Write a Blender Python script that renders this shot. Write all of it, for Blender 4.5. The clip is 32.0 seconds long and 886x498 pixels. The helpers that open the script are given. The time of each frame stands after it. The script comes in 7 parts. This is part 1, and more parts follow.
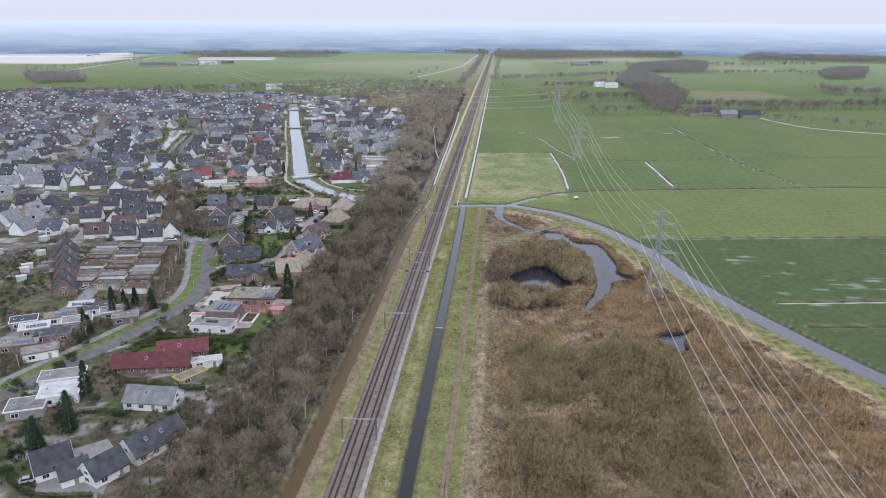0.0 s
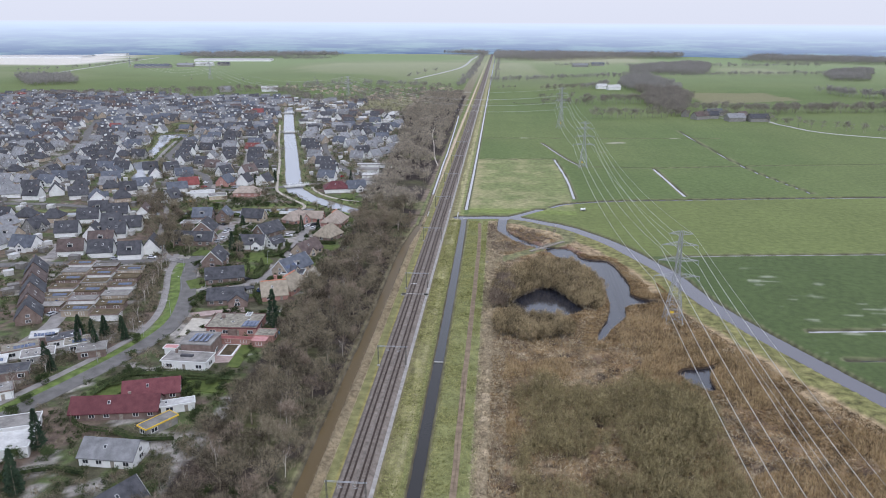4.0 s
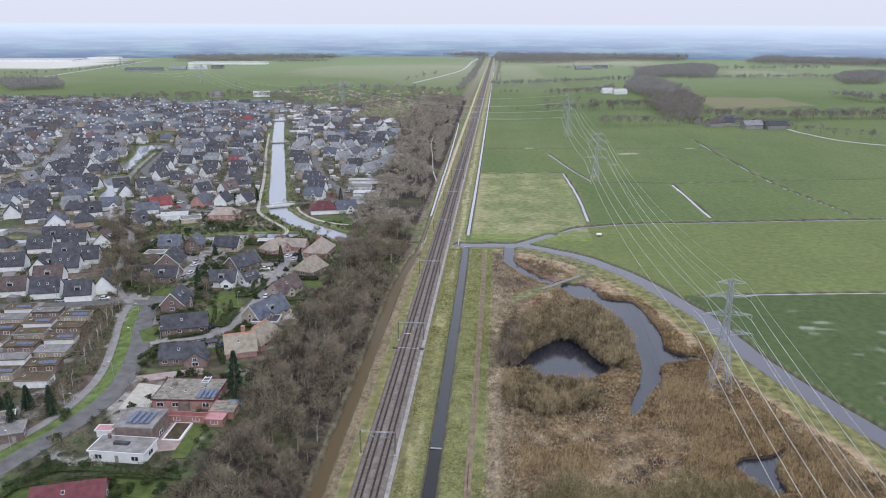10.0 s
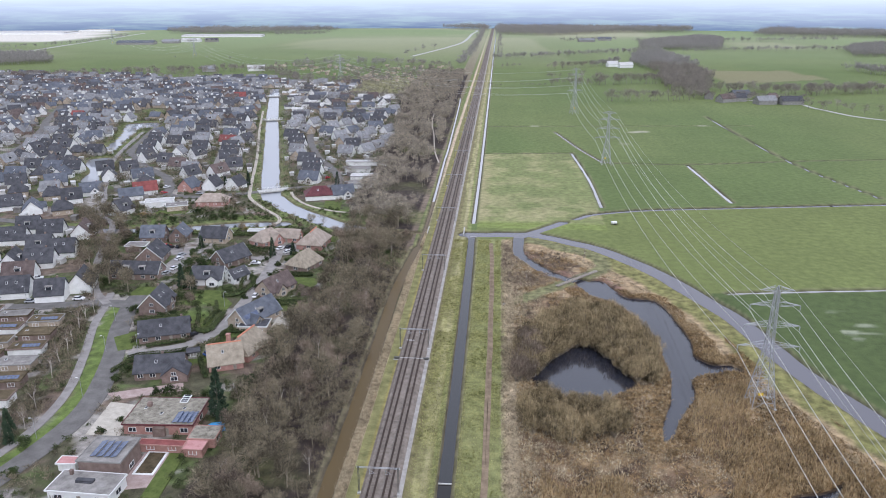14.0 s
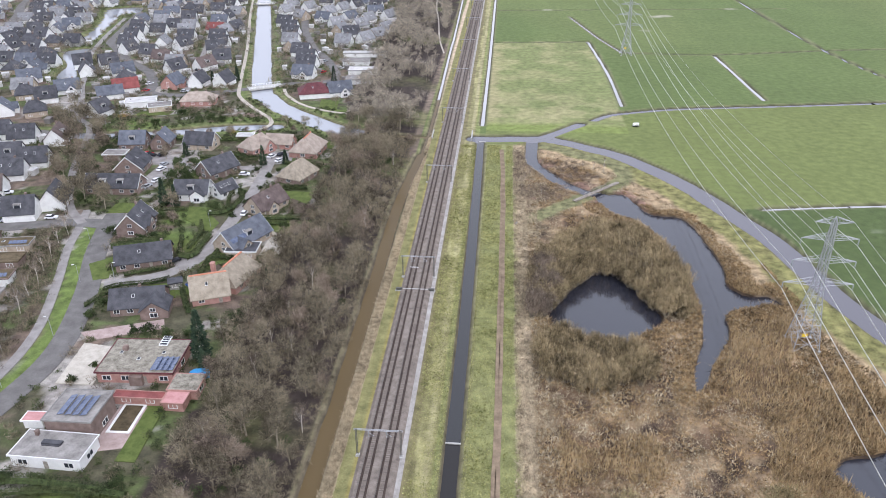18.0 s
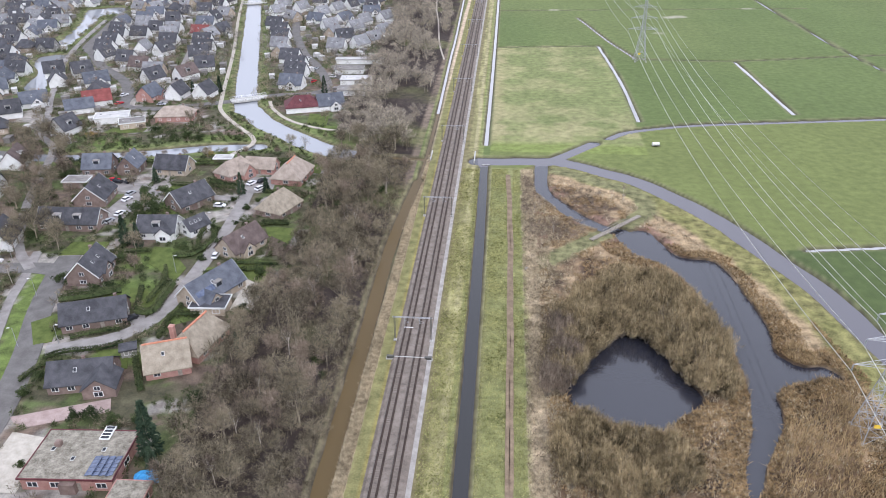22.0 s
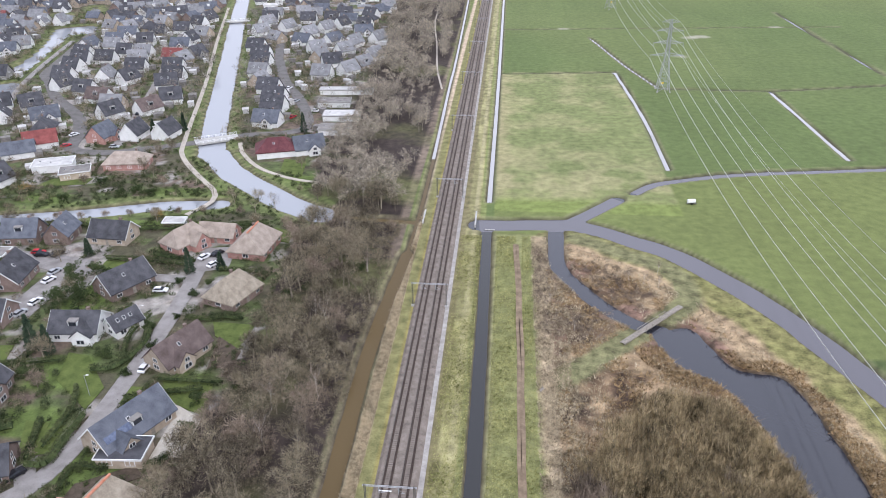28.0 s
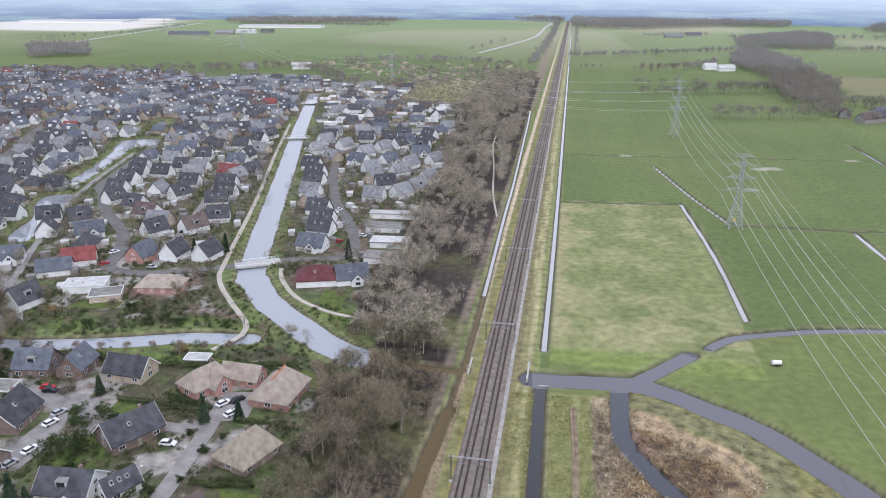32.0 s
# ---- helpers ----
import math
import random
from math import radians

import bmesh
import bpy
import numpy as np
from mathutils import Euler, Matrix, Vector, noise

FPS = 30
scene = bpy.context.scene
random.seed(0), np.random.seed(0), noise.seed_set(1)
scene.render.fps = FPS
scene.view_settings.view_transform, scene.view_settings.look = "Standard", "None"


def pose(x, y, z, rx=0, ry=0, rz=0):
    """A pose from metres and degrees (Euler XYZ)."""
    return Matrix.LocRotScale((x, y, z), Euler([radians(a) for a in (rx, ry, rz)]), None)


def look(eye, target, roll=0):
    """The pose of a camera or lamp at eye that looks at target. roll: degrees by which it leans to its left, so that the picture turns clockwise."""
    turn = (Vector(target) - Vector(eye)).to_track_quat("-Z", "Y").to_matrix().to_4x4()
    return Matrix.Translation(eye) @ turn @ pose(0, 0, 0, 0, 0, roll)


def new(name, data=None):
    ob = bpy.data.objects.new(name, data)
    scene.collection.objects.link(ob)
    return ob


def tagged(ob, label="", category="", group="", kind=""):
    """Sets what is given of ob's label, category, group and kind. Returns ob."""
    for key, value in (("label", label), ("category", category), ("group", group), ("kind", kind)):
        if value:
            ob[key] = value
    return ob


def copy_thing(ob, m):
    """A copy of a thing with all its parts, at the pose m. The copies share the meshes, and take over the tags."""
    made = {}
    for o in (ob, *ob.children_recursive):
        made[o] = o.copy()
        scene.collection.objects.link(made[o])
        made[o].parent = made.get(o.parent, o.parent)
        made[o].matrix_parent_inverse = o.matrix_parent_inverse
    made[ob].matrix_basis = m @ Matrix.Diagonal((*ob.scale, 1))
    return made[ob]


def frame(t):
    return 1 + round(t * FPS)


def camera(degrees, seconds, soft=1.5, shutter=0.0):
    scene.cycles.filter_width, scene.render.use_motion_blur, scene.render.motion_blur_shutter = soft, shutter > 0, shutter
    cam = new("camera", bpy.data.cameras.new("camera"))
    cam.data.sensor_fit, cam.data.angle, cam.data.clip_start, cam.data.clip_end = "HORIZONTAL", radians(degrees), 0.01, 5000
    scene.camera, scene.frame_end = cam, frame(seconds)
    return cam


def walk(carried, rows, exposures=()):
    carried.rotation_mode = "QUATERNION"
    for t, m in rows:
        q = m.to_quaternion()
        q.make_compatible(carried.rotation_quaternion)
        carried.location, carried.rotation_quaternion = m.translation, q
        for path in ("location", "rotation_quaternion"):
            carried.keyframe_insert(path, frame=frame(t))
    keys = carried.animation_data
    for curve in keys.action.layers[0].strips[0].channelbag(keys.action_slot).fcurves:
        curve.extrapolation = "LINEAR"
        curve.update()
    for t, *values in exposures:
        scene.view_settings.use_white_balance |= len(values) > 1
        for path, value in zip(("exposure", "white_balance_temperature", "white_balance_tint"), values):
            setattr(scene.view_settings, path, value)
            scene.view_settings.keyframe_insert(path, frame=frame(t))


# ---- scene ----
cam = camera(62.0, 32.0, soft=0.95)
PATH = [
    (0, (36.773, -333.145, 111.778), (36.627, -331.239, 111.189), 0.3),
    (2, (35.751, -319.946, 112.187), (35.606, -318.04, 111.598), 0.3),
    (3.5, (34.729, -309.074, 112.301), (34.585, -307.168, 111.713), 0.3),
    (5.5, (34.156, -292.022, 112.533), (34.012, -290.116, 111.946), 0.3),
    (7, (33.593, -278.079, 112.794), (33.449, -276.172, 112.207), 0.2),
    (9, (31.877, -261.229, 113.211), (31.733, -259.322, 112.626), 0.2),
    (11, (30.16, -244.627, 112.769), (30.016, -242.72, 112.186), 0.2),
    (13, (28.086, -231.11, 112.918), (27.942, -229.202, 112.335), 0.2),
    (13.5, (27.175, -227.591, 112.887), (27.033, -225.692, 112.277), 0.2),
    (14, (26.306, -224.207, 112.889), (26.166, -222.321, 112.237), 0.1),
    (14.5, (25.708, -220.835, 112.943), (25.57, -218.967, 112.243), 0.2),
    (15, (25.368, -217.496, 112.986), (25.229, -215.646, 112.24), 0.2),
    (15.5, (25.248, -214.083, 113.037), (25.107, -212.251, 112.247), 0.1),
    (17.5, (24.359, -199.818, 113.679), (24.214, -198.052, 112.752), -0.2),
    (19, (22.207, -186.72, 113.513), (22.065, -184.964, 112.566), -0.2),
    (20, (21.627, -177.782, 113.86), (21.485, -176.033, 112.901), -0.3),
    (21, (21.334, -168.048, 113.65), (21.19, -166.299, 112.692), -0.2),
    (23, (21.218, -149.528, 113.626), (21.068, -147.776, 112.673), -0.4),
    (24, (20.772, -139.805, 113.358), (20.62, -138.051, 112.409), -0.4),
    (25, (21.207, -129.575, 112.853), (21.051, -127.821, 111.906), -0.4),
    (25.5, (21.185, -124.857, 112.775), (21.028, -123.102, 111.829), -0.5),
    (28, (19.5, -101.639, 112.379), (19.345, -99.883, 111.435), -0.4),
    (29.5, (19.049, -87.423, 112.6), (18.889, -85.668, 111.655), -0.4),
    (30, (18.713, -82.929, 112.812), (18.553, -81.174, 111.866), -0.5),
    (30.5, (18.512, -78.914, 113.192), (18.35, -77.142, 112.279), -0.5),
    (31, (18.279, -76.242, 113.43), (18.114, -74.424, 112.614), -0.4),
    (31.5, (18.052, -74.888, 113.515), (17.887, -73.037, 112.775), -0.4),
    (31.7, (17.946, -74.436, 113.361), (17.765, -72.576, 112.646), -0.32),
    (31.85, (17.866, -74.096, 113.245), (17.63, -72.236, 112.549), -0.02),
    (32, (17.786, -73.757, 113.129), (17.475, -71.901, 112.452), 0.4),
]
walk(cam, [(t, look(eye, target, roll)) for t, eye, target, roll in PATH],
     [(0, -0.35, 6060, 14), (13, -0.37, 6060, 14), (14, -0.2, 6120, 15), (15, 0.03, 6190, 15.5), (17.5, 0.1, 6260, 15.5), (30.2, 0.03, 6260, 16), (31.2, -0.1, 6180, 15), (32, -0.17, 6150, 15)])

# ---- sky, sun, distance ----
world = bpy.data.worlds.new("overcast_sky")
scene.world = world
world.use_nodes = True
wn, wl = world.node_tree.nodes, world.node_tree.links
wbg = wn["Background"]
sky = wn.new("ShaderNodeTexSky")
sky.sky_type, sky.sun_disc = "NISHITA", False
sky.sun_elevation, sky.sun_rotation = radians(39), radians(151)
sky.dust_density = 2.5
sky_gain = wn.new("ShaderNodeVectorMath")
sky_gain.operation = "SCALE"
sky_gain.inputs[3].default_value = 0.10
wl.new(sky.outputs[0], sky_gain.inputs[0])
veil, layer = wn.new("ShaderNodeMix"), wn.new("ShaderNodeMix")
veil.data_type = layer.data_type = "RGBA"
veil.inputs[0].default_value = 0.86
wl.new(sky_gain.outputs[0], veil.inputs[6])
way, sep, rise = wn.new("ShaderNodeTexCoord"), wn.new("ShaderNodeSeparateXYZ"), wn.new("ShaderNodeMapRange")
wl.new(way.outputs["Generated"], sep.inputs[0])
wl.new(sep.outputs["Z"], rise.inputs[0])
rise.inputs[1].default_value, rise.inputs[2].default_value = 0.03, 0.5
wl.new(rise.outputs[0], layer.inputs[0])
layer.inputs[6].default_value = (1.1, 1.13, 1.23, 1)      # pale haze at the horizon
layer.inputs[7].default_value = (1.45, 1.55, 1.74, 1)     # brighter cloud higher up
wl.new(layer.outputs[2], veil.inputs[7])
glow, near_sun, add_glow = wn.new("ShaderNodeVectorMath"), wn.new("ShaderNodeMapRange"), wn.new("ShaderNodeMix")
glow.operation = "DOT_PRODUCT"
wl.new(way.outputs["Generated"], glow.inputs[0])
glow.inputs[1].default_value = (0.3768, -0.6797, 0.6293)      # thin cloud is brightest round the sun
near_sun.interpolation_type = "SMOOTHSTEP"
near_sun.inputs[1].default_value, near_sun.inputs[2].default_value, near_sun.inputs[4].default_value = 0.865, 1.0, 1.0
wl.new(glow.outputs["Value"], near_sun.inputs[0])
add_glow.data_type, add_glow.blend_type = "RGBA", "ADD"
wl.new(near_sun.outputs[0], add_glow.inputs[0])
wl.new(veil.outputs[2], add_glow.inputs[6])
add_glow.inputs[7].default_value = (1.05, 1.2, 1.42, 1)
wl.new(add_glow.outputs[2], wbg.inputs[0])
wbg.inputs[1].default_value = 1.0

sun_data = bpy.data.lights.new("sun", "SUN")
sun_data.energy, sun_data.angle, sun_data.color = 0.9, radians(18), (1.0, 0.95, 0.88)
sun = new("sun", sun_data)
sun.matrix_world = look((37.68, -67.97, 62.93), (0, 0, 0))

# ---- materials ----
MATS = {}


def material(name, low, high, scale=1.0, fine=12.0, rough=0.9, bump=0.0, metal=0.0, spread=0.0, stretch=(1, 1, 1), cover=""):
    """A surface of two colours mixed by noise at two sizes, in metres, with relief; spread varies it from piece to piece."""
    if name in MATS:
        return MATS[name]
    m = bpy.data.materials.new(name)
    m.use_nodes = True
    n, l = m.node_tree.nodes, m.node_tree.links
    b = n["Principled BSDF"]
    b.inputs["Roughness"].default_value, b.inputs["Metallic"].default_value = rough, metal
    b.inputs["Specular IOR Level"].default_value = 0.25
    geo = n.new("ShaderNodeNewGeometry")
    mp = n.new("ShaderNodeMapping")
    mp.inputs["Scale"].default_value = stretch
    l.new(geo.outputs["Position"], mp.inputs[0])
    big, small = n.new("ShaderNodeTexNoise"), n.new("ShaderNodeTexNoise")
    big.inputs["Scale"].default_value, big.inputs["Detail"].default_value = 1.0 / scale, 4
    small.inputs["Scale"].default_value, small.inputs["Detail"].default_value, small.inputs["Roughness"].default_value = fine, 5, 0.62
    l.new(mp.outputs[0], big.inputs[0])
    l.new(mp.outputs[0], small.inputs[0])
    add = n.new("ShaderNodeMath")
    add.operation = "MULTIPLY_ADD"
    l.new(small.outputs[0], add.inputs[0])
    add.inputs[1].default_value = 0.6
    l.new(big.outputs[0], add.inputs[2])
    ramp = n.new("ShaderNodeMapRange")
    ramp.inputs[1].default_value, ramp.inputs[2].default_value = 0.55, 1.05
    l.new(add.outputs[0], ramp.inputs[0])
    mix = n.new("ShaderNodeMix")
    mix.data_type = "RGBA"
    mix.inputs[6].default_value, mix.inputs[7].default_value = (*low, 1), (*high, 1)
    l.new(ramp.outputs[0], mix.inputs[0])
    out = mix.outputs[2]
    if cover:
        at = n.new("ShaderNodeAttribute")
        at.attribute_name = cover
        mul = n.new("ShaderNodeMix")
        mul.data_type, mul.blend_type = "RGBA", "MULTIPLY"
        l.new(at.outputs["Alpha"], mul.inputs[0])
        l.new(at.outputs["Color"], mul.inputs[6])
        l.new(out, mul.inputs[7])
        out = mul.outputs[2]
    if spread:
        info, hsv = n.new("ShaderNodeObjectInfo"), n.new("ShaderNodeHueSaturation")
        vr = n.new("ShaderNodeMapRange")
        vr.inputs[3].default_value, vr.inputs[4].default_value = 1 - spread, 1 + spread
        l.new(info.outputs["Random"], vr.inputs[0])
        l.new(vr.outputs[0], hsv.inputs["Value"])
        l.new(out, hsv.inputs["Color"])
        out = hsv.outputs[0]
    l.new(out, b.inputs["Base Color"])
    if bump:
        bp = n.new("ShaderNodeBump")
        bp.inputs["Strength"].default_value, bp.inputs["Distance"].default_value = 0.8, bump
        l.new(small.outputs[0], bp.inputs["Height"])
        l.new(bp.outputs[0], b.inputs["Normal"])
    MATS[name] = m
    return m


def twig_material(name, low, high):
    """Bark and twigs, varied from twig to twig."""
    if name in MATS:
        return MATS[name]
    if low[0] > low[1]:
        low, high = tuple(v * 0.75 for v in low), (high[0] * 0.83, high[1] * 0.8, high[2] * 0.7)
    m = bpy.data.materials.new(name)
    m.use_nodes = True
    n, l = m.node_tree.nodes, m.node_tree.links
    b = n["Principled BSDF"]
    b.inputs["Roughness"].default_value, b.inputs["Specular IOR Level"].default_value = 0.9, 0.1
    geo, info = n.new("ShaderNodeNewGeometry"), n.new("ShaderNodeObjectInfo")
    mix = n.new("ShaderNodeMix")
    mix.data_type = "RGBA"
    mix.inputs[6].default_value, mix.inputs[7].default_value = (*low, 1), (*high, 1)
    av = n.new("ShaderNodeMath")
    av.operation = "MULTIPLY_ADD"
    av.inputs[1].default_value = 0.55
    sc = n.new("ShaderNodeMath")
    sc.operation = "MULTIPLY"
    sc.inputs[1].default_value = 0.45
    l.new(info.outputs["Random"], sc.inputs[0])
    l.new(geo.outputs["Random Per Island"], av.inputs[0])
    l.new(sc.outputs[0], av.inputs[2])
    patch, shift = n.new("ShaderNodeTexNoise"), n.new("ShaderNodeMapRange")
    patch.inputs["Scale"].default_value, patch.inputs["Detail"].default_value = 0.16, 2
    l.new(geo.outputs["Position"], patch.inputs[0])
    shift.inputs[1].default_value, shift.inputs[2].default_value, shift.inputs[3].default_value, shift.inputs[4].default_value = 0.3, 0.7, -0.2, 0.2
    l.new(patch.outputs[0], shift.inputs[0])
    tuft, tshift, both = n.new("ShaderNodeTexNoise"), n.new("ShaderNodeMapRange"), n.new("ShaderNodeMath")
    tuft.inputs["Scale"].default_value, tuft.inputs["Detail"].default_value = 0.9, 2
    l.new(geo.outputs["Position"], tuft.inputs[0])
    tshift.inputs[1].default_value, tshift.inputs[2].default_value, tshift.inputs[3].default_value, tshift.inputs[4].default_value = 0.32, 0.68, -0.32, 0.32
    l.new(tuft.outputs[0], tshift.inputs[0])
    both.operation = "ADD"
    l.new(shift.outputs[0], both.inputs[0])
    l.new(tshift.outputs[0], both.inputs[1])
    tot = n.new("ShaderNodeMath")
    tot.operation, tot.use_clamp = "ADD", True
    l.new(av.outputs[0], tot.inputs[0])
    l.new(both.outputs[0], tot.inputs[1])
    l.new(tot.outputs[0], mix.inputs[0])
    l.new(mix.outputs[2], b.inputs["Base Color"])
    MATS[name] = m
    return m


def water_material(name, deep, ripple, rough=0.04, ior=1.333):
    m = bpy.data.materials.new(name)
    m.use_nodes = True
    n, l = m.node_tree.nodes, m.node_tree.links
    b = n["Principled BSDF"]
    b.inputs["Base Color"].default_value = (*deep, 1)
    b.inputs["Roughness"].default_value, b.inputs["IOR"].default_value = rough, ior
    geo, nz, bp = n.new("ShaderNodeNewGeometry"), n.new("ShaderNodeTexNoise"), n.new("ShaderNodeBump")
    nz.inputs["Scale"].default_value, nz.inputs["Detail"].default_value = 1.3, 3
    l.new(geo.outputs["Position"], nz.inputs[0])
    l.new(nz.outputs[0], bp.inputs["Height"])
    bp.inputs["Strength"].default_value, bp.inputs["Distance"].default_value = 0.6, ripple
    l.new(bp.outputs[0], b.inputs["Normal"])
    return m


def tile_material(name, low, high, rough=0.55, spread=0.12):
    """Roof tiles in courses, with moss and weathering."""
    if name in MATS:
        return MATS[name]
    m = material(name, low, high, 2.2, 5.0, rough, 0.0, 0.0, spread)
    n, l = m.node_tree.nodes, m.node_tree.links
    b = n["Principled BSDF"]
    geo, sep, mod, bp = n.new("ShaderNodeNewGeometry"), n.new("ShaderNodeSeparateXYZ"), n.new("ShaderNodeMath"), n.new("ShaderNodeBump")
    l.new(geo.outputs["Position"], sep.inputs[0])
    mod.operation = "FRACT"
    mu = n.new("ShaderNodeMath")
    mu.operation = "MULTIPLY"
    mu.inputs[1].default_value = 4.6
    l.new(sep.outputs["Z"], mu.inputs[0])
    l.new(mu.outputs[0], mod.inputs[0])
    l.new(mod.outputs[0], bp.inputs["Height"])
    bp.inputs["Strength"].default_value, bp.inputs["Distance"].default_value = 0.7, 0.05
    l.new(bp.outputs[0], b.inputs["Normal"])
    return m


GROUND = material("turf", (0.3, 0.29, 0.28), (1.75, 1.72, 1.66), 3.2, 2.3, 0.95, 0.16, cover="cover")
WATER = water_material("canal_water", (0.026, 0.027, 0.036), 0.02, 0.05, 1.62)
# the mirrored bright sky is put into this pale base colour
SKYWATER = water_material("village_canal_water", (0.27, 0.285, 0.31), 0.012, 0.05, 2.0)
MURKY = water_material("silty_canal_water", (0.085, 0.078, 0.09), 0.02, 0.06, 1.7)
# white sky reflection at a low angle, painted as the ditches' base colour
SKYDITCH = water_material("pale_ditch_water", (0.4, 0.39, 0.39), 0.02, 0.1, 1.5)
MUDDY = water_material("muddy_water", (0.125, 0.088, 0.042), 0.03, 0.3)
MUDDY.node_tree.nodes["Principled BSDF"].inputs["Specular IOR Level"].default_value = 0.15
BALLAST = material("ballast", (0.13, 0.107, 0.089), (0.27, 0.23, 0.196), 1.6, 5.0, 0.95, 0.08)
GRIT = material("grit_path", (0.36, 0.32, 0.27), (0.52, 0.47, 0.4), 3.0, 2.0, 0.95, 0.02)
GREYGRIT = material("grey_grit_path", (0.24, 0.22, 0.2), (0.42, 0.395, 0.365), 2.0, 3.0, 0.95, 0.03)
EARTH = material("earth_path", (0.15, 0.108, 0.072), (0.3, 0.228, 0.155), 2.5, 2.0, 0.95, 0.04)
RAIL = material("rail_steel", (0.05, 0.035, 0.03), (0.11, 0.075, 0.06), 2.0, 8.0, 0.6, 0, 0.5)
RUST = material("rusty_ballast", (0.045, 0.034, 0.029), (0.105, 0.08, 0.068), 1.2, 5.0, 0.95, 0.05)
SLEEPER = material("sleeper", (0.115, 0.094, 0.078), (0.225, 0.19, 0.162), 1.0, 6.0, 0.9, 0.01)
STEEL = material("galvanised_steel", (0.3, 0.31, 0.32), (0.48, 0.49, 0.5), 1.0, 6.0, 0.5, 0, 0.3)
DARKSTEEL = material("weathered_steel", (0.07, 0.07, 0.065), (0.17, 0.165, 0.15), 1.0, 6.0, 0.6, 0, 0.3)
WIRE = material("conductor", (0.6, 0.6, 0.57), (0.78, 0.78, 0.74), 3.0, 3.0, 0.5, 0, 0.3)
CERAMIC = material("insulator", (0.2, 0.22, 0.22), (0.35, 0.38, 0.38), 1.0, 8.0, 0.3)
ROADM = material("asphalt", (0.112, 0.104, 0.098), (0.19, 0.18, 0.171), 4.0, 3.0, 0.9, 0.01)
PAVE = material("paving", (0.2, 0.183, 0.172), (0.33, 0.308, 0.292), 3.0, 4.0, 0.9, 0.01)
CONCRETE = material("concrete", (0.34, 0.33, 0.31), (0.52, 0.51, 0.48), 2.0, 5.0, 0.85, 0.01)
WHITE = material("white_paint", (0.66, 0.66, 0.65), (0.82, 0.82, 0.8), 2.0, 5.0, 0.6)
BRICKS = {
    "brown": material("brown_brick", (0.16, 0.115, 0.1), (0.28, 0.21, 0.18), 1.5, 9.0, 0.9, 0.01, 0, 0.15),
    "tan": material("buff_brick", (0.36, 0.29, 0.22), (0.52, 0.44, 0.35), 1.5, 9.0, 0.9, 0.01, 0, 0.15),
    "pink": material("pink_brick", (0.33, 0.17, 0.14), (0.5, 0.3, 0.26), 1.5, 9.0, 0.9, 0.01, 0, 0.12),
    "white": material("white_render", (0.68, 0.68, 0.66), (0.84, 0.84, 0.82), 2.0, 6.0, 0.8, 0.0, 0, 0.06),
    "grey": material("grey_brick", (0.22, 0.21, 0.2), (0.36, 0.35, 0.33), 1.5, 9.0, 0.9, 0.01, 0, 0.15),
}
ROOFS = {
    "dark": tile_material("dark_tiles", (0.04, 0.04, 0.046), (0.105, 0.105, 0.115), 0.75),
    "blue": tile_material("blue_grey_tiles", (0.07, 0.078, 0.098), (0.15, 0.16, 0.185), 0.7),
    "grey": tile_material("grey_tiles", (0.16, 0.16, 0.165), (0.31, 0.31, 0.318), 0.75),
    "brown": tile_material("brown_tiles", (0.075, 0.055, 0.05), (0.17, 0.13, 0.12), 0.8),
    "red": tile_material("red_tiles", (0.15, 0.04, 0.038), (0.28, 0.085, 0.075), 0.65),
    "wine": tile_material("wine_tiles", (0.10, 0.028, 0.034), (0.18, 0.06, 0.065), 0.6),
    "thatch": material("thatch", (0.22, 0.185, 0.14), (0.4, 0.345, 0.27), 1.6, 4.0, 0.98, 0.06, 0, 0.1),
    "rose": tile_material("rose_tiles", (0.25, 0.205, 0.17), (0.43, 0.36, 0.3), 0.85),
    "felt": material("roof_felt", (0.15, 0.14, 0.13), (0.32, 0.3, 0.28), 2.4, 2.0, 0.9, 0.02, 0, 0.15),
    "moss": material("mossy_felt", (0.05, 0.038, 0.02), (0.15, 0.115, 0.07), 2.0, 3.0, 0.95, 0.03, 0, 0.1),
    "lichen": material("lichen_felt", (0.13, 0.115, 0.09), (0.36, 0.33, 0.27), 1.6, 2.5, 0.95, 0.03, 0, 0.05),
    "pinkfelt": material("pink_felt", (0.42, 0.2, 0.19), (0.56, 0.31, 0.3), 1.6, 3.0, 0.9),
    "pale": material("pale_felt", (0.36, 0.35, 0.34), (0.58, 0.57, 0.55), 2.4, 2.0, 0.85, 0.01, 0, 0.12),
}
RIDGE = material("orange_ridge", (0.42, 0.16, 0.09), (0.6, 0.28, 0.19), 0.8, 6.0, 0.85)
GLASS = material("window_glass", (0.02, 0.024, 0.03), (0.05, 0.055, 0.065), 1.0, 2.0, 0.08)
PANEL = material("solar_glass", (0.07, 0.09, 0.15), (0.15, 0.18, 0.26), 0.8, 6.0, 0.2)
PANEL.node_tree.nodes["Principled BSDF"].inputs["Specular IOR Level"].default_value = 0.45
WOOD = material("weathered_wood", (0.2, 0.175, 0.145), (0.4, 0.36, 0.31), 0.6, 7.0, 0.9, 0.01)
YELLOW = material("yellow_paint", (0.7, 0.45, 0.04), (0.85, 0.6, 0.08), 1.0, 5.0, 0.6)
REDP = material("red_paint", (0.4, 0.03, 0.03), (0.55, 0.06, 0.05), 1.0, 5.0, 0.5)
TARP = material("blue_tarpaulin", (0.03, 0.22, 0.5), (0.08, 0.4, 0.75), 0.6, 3.0, 0.5)
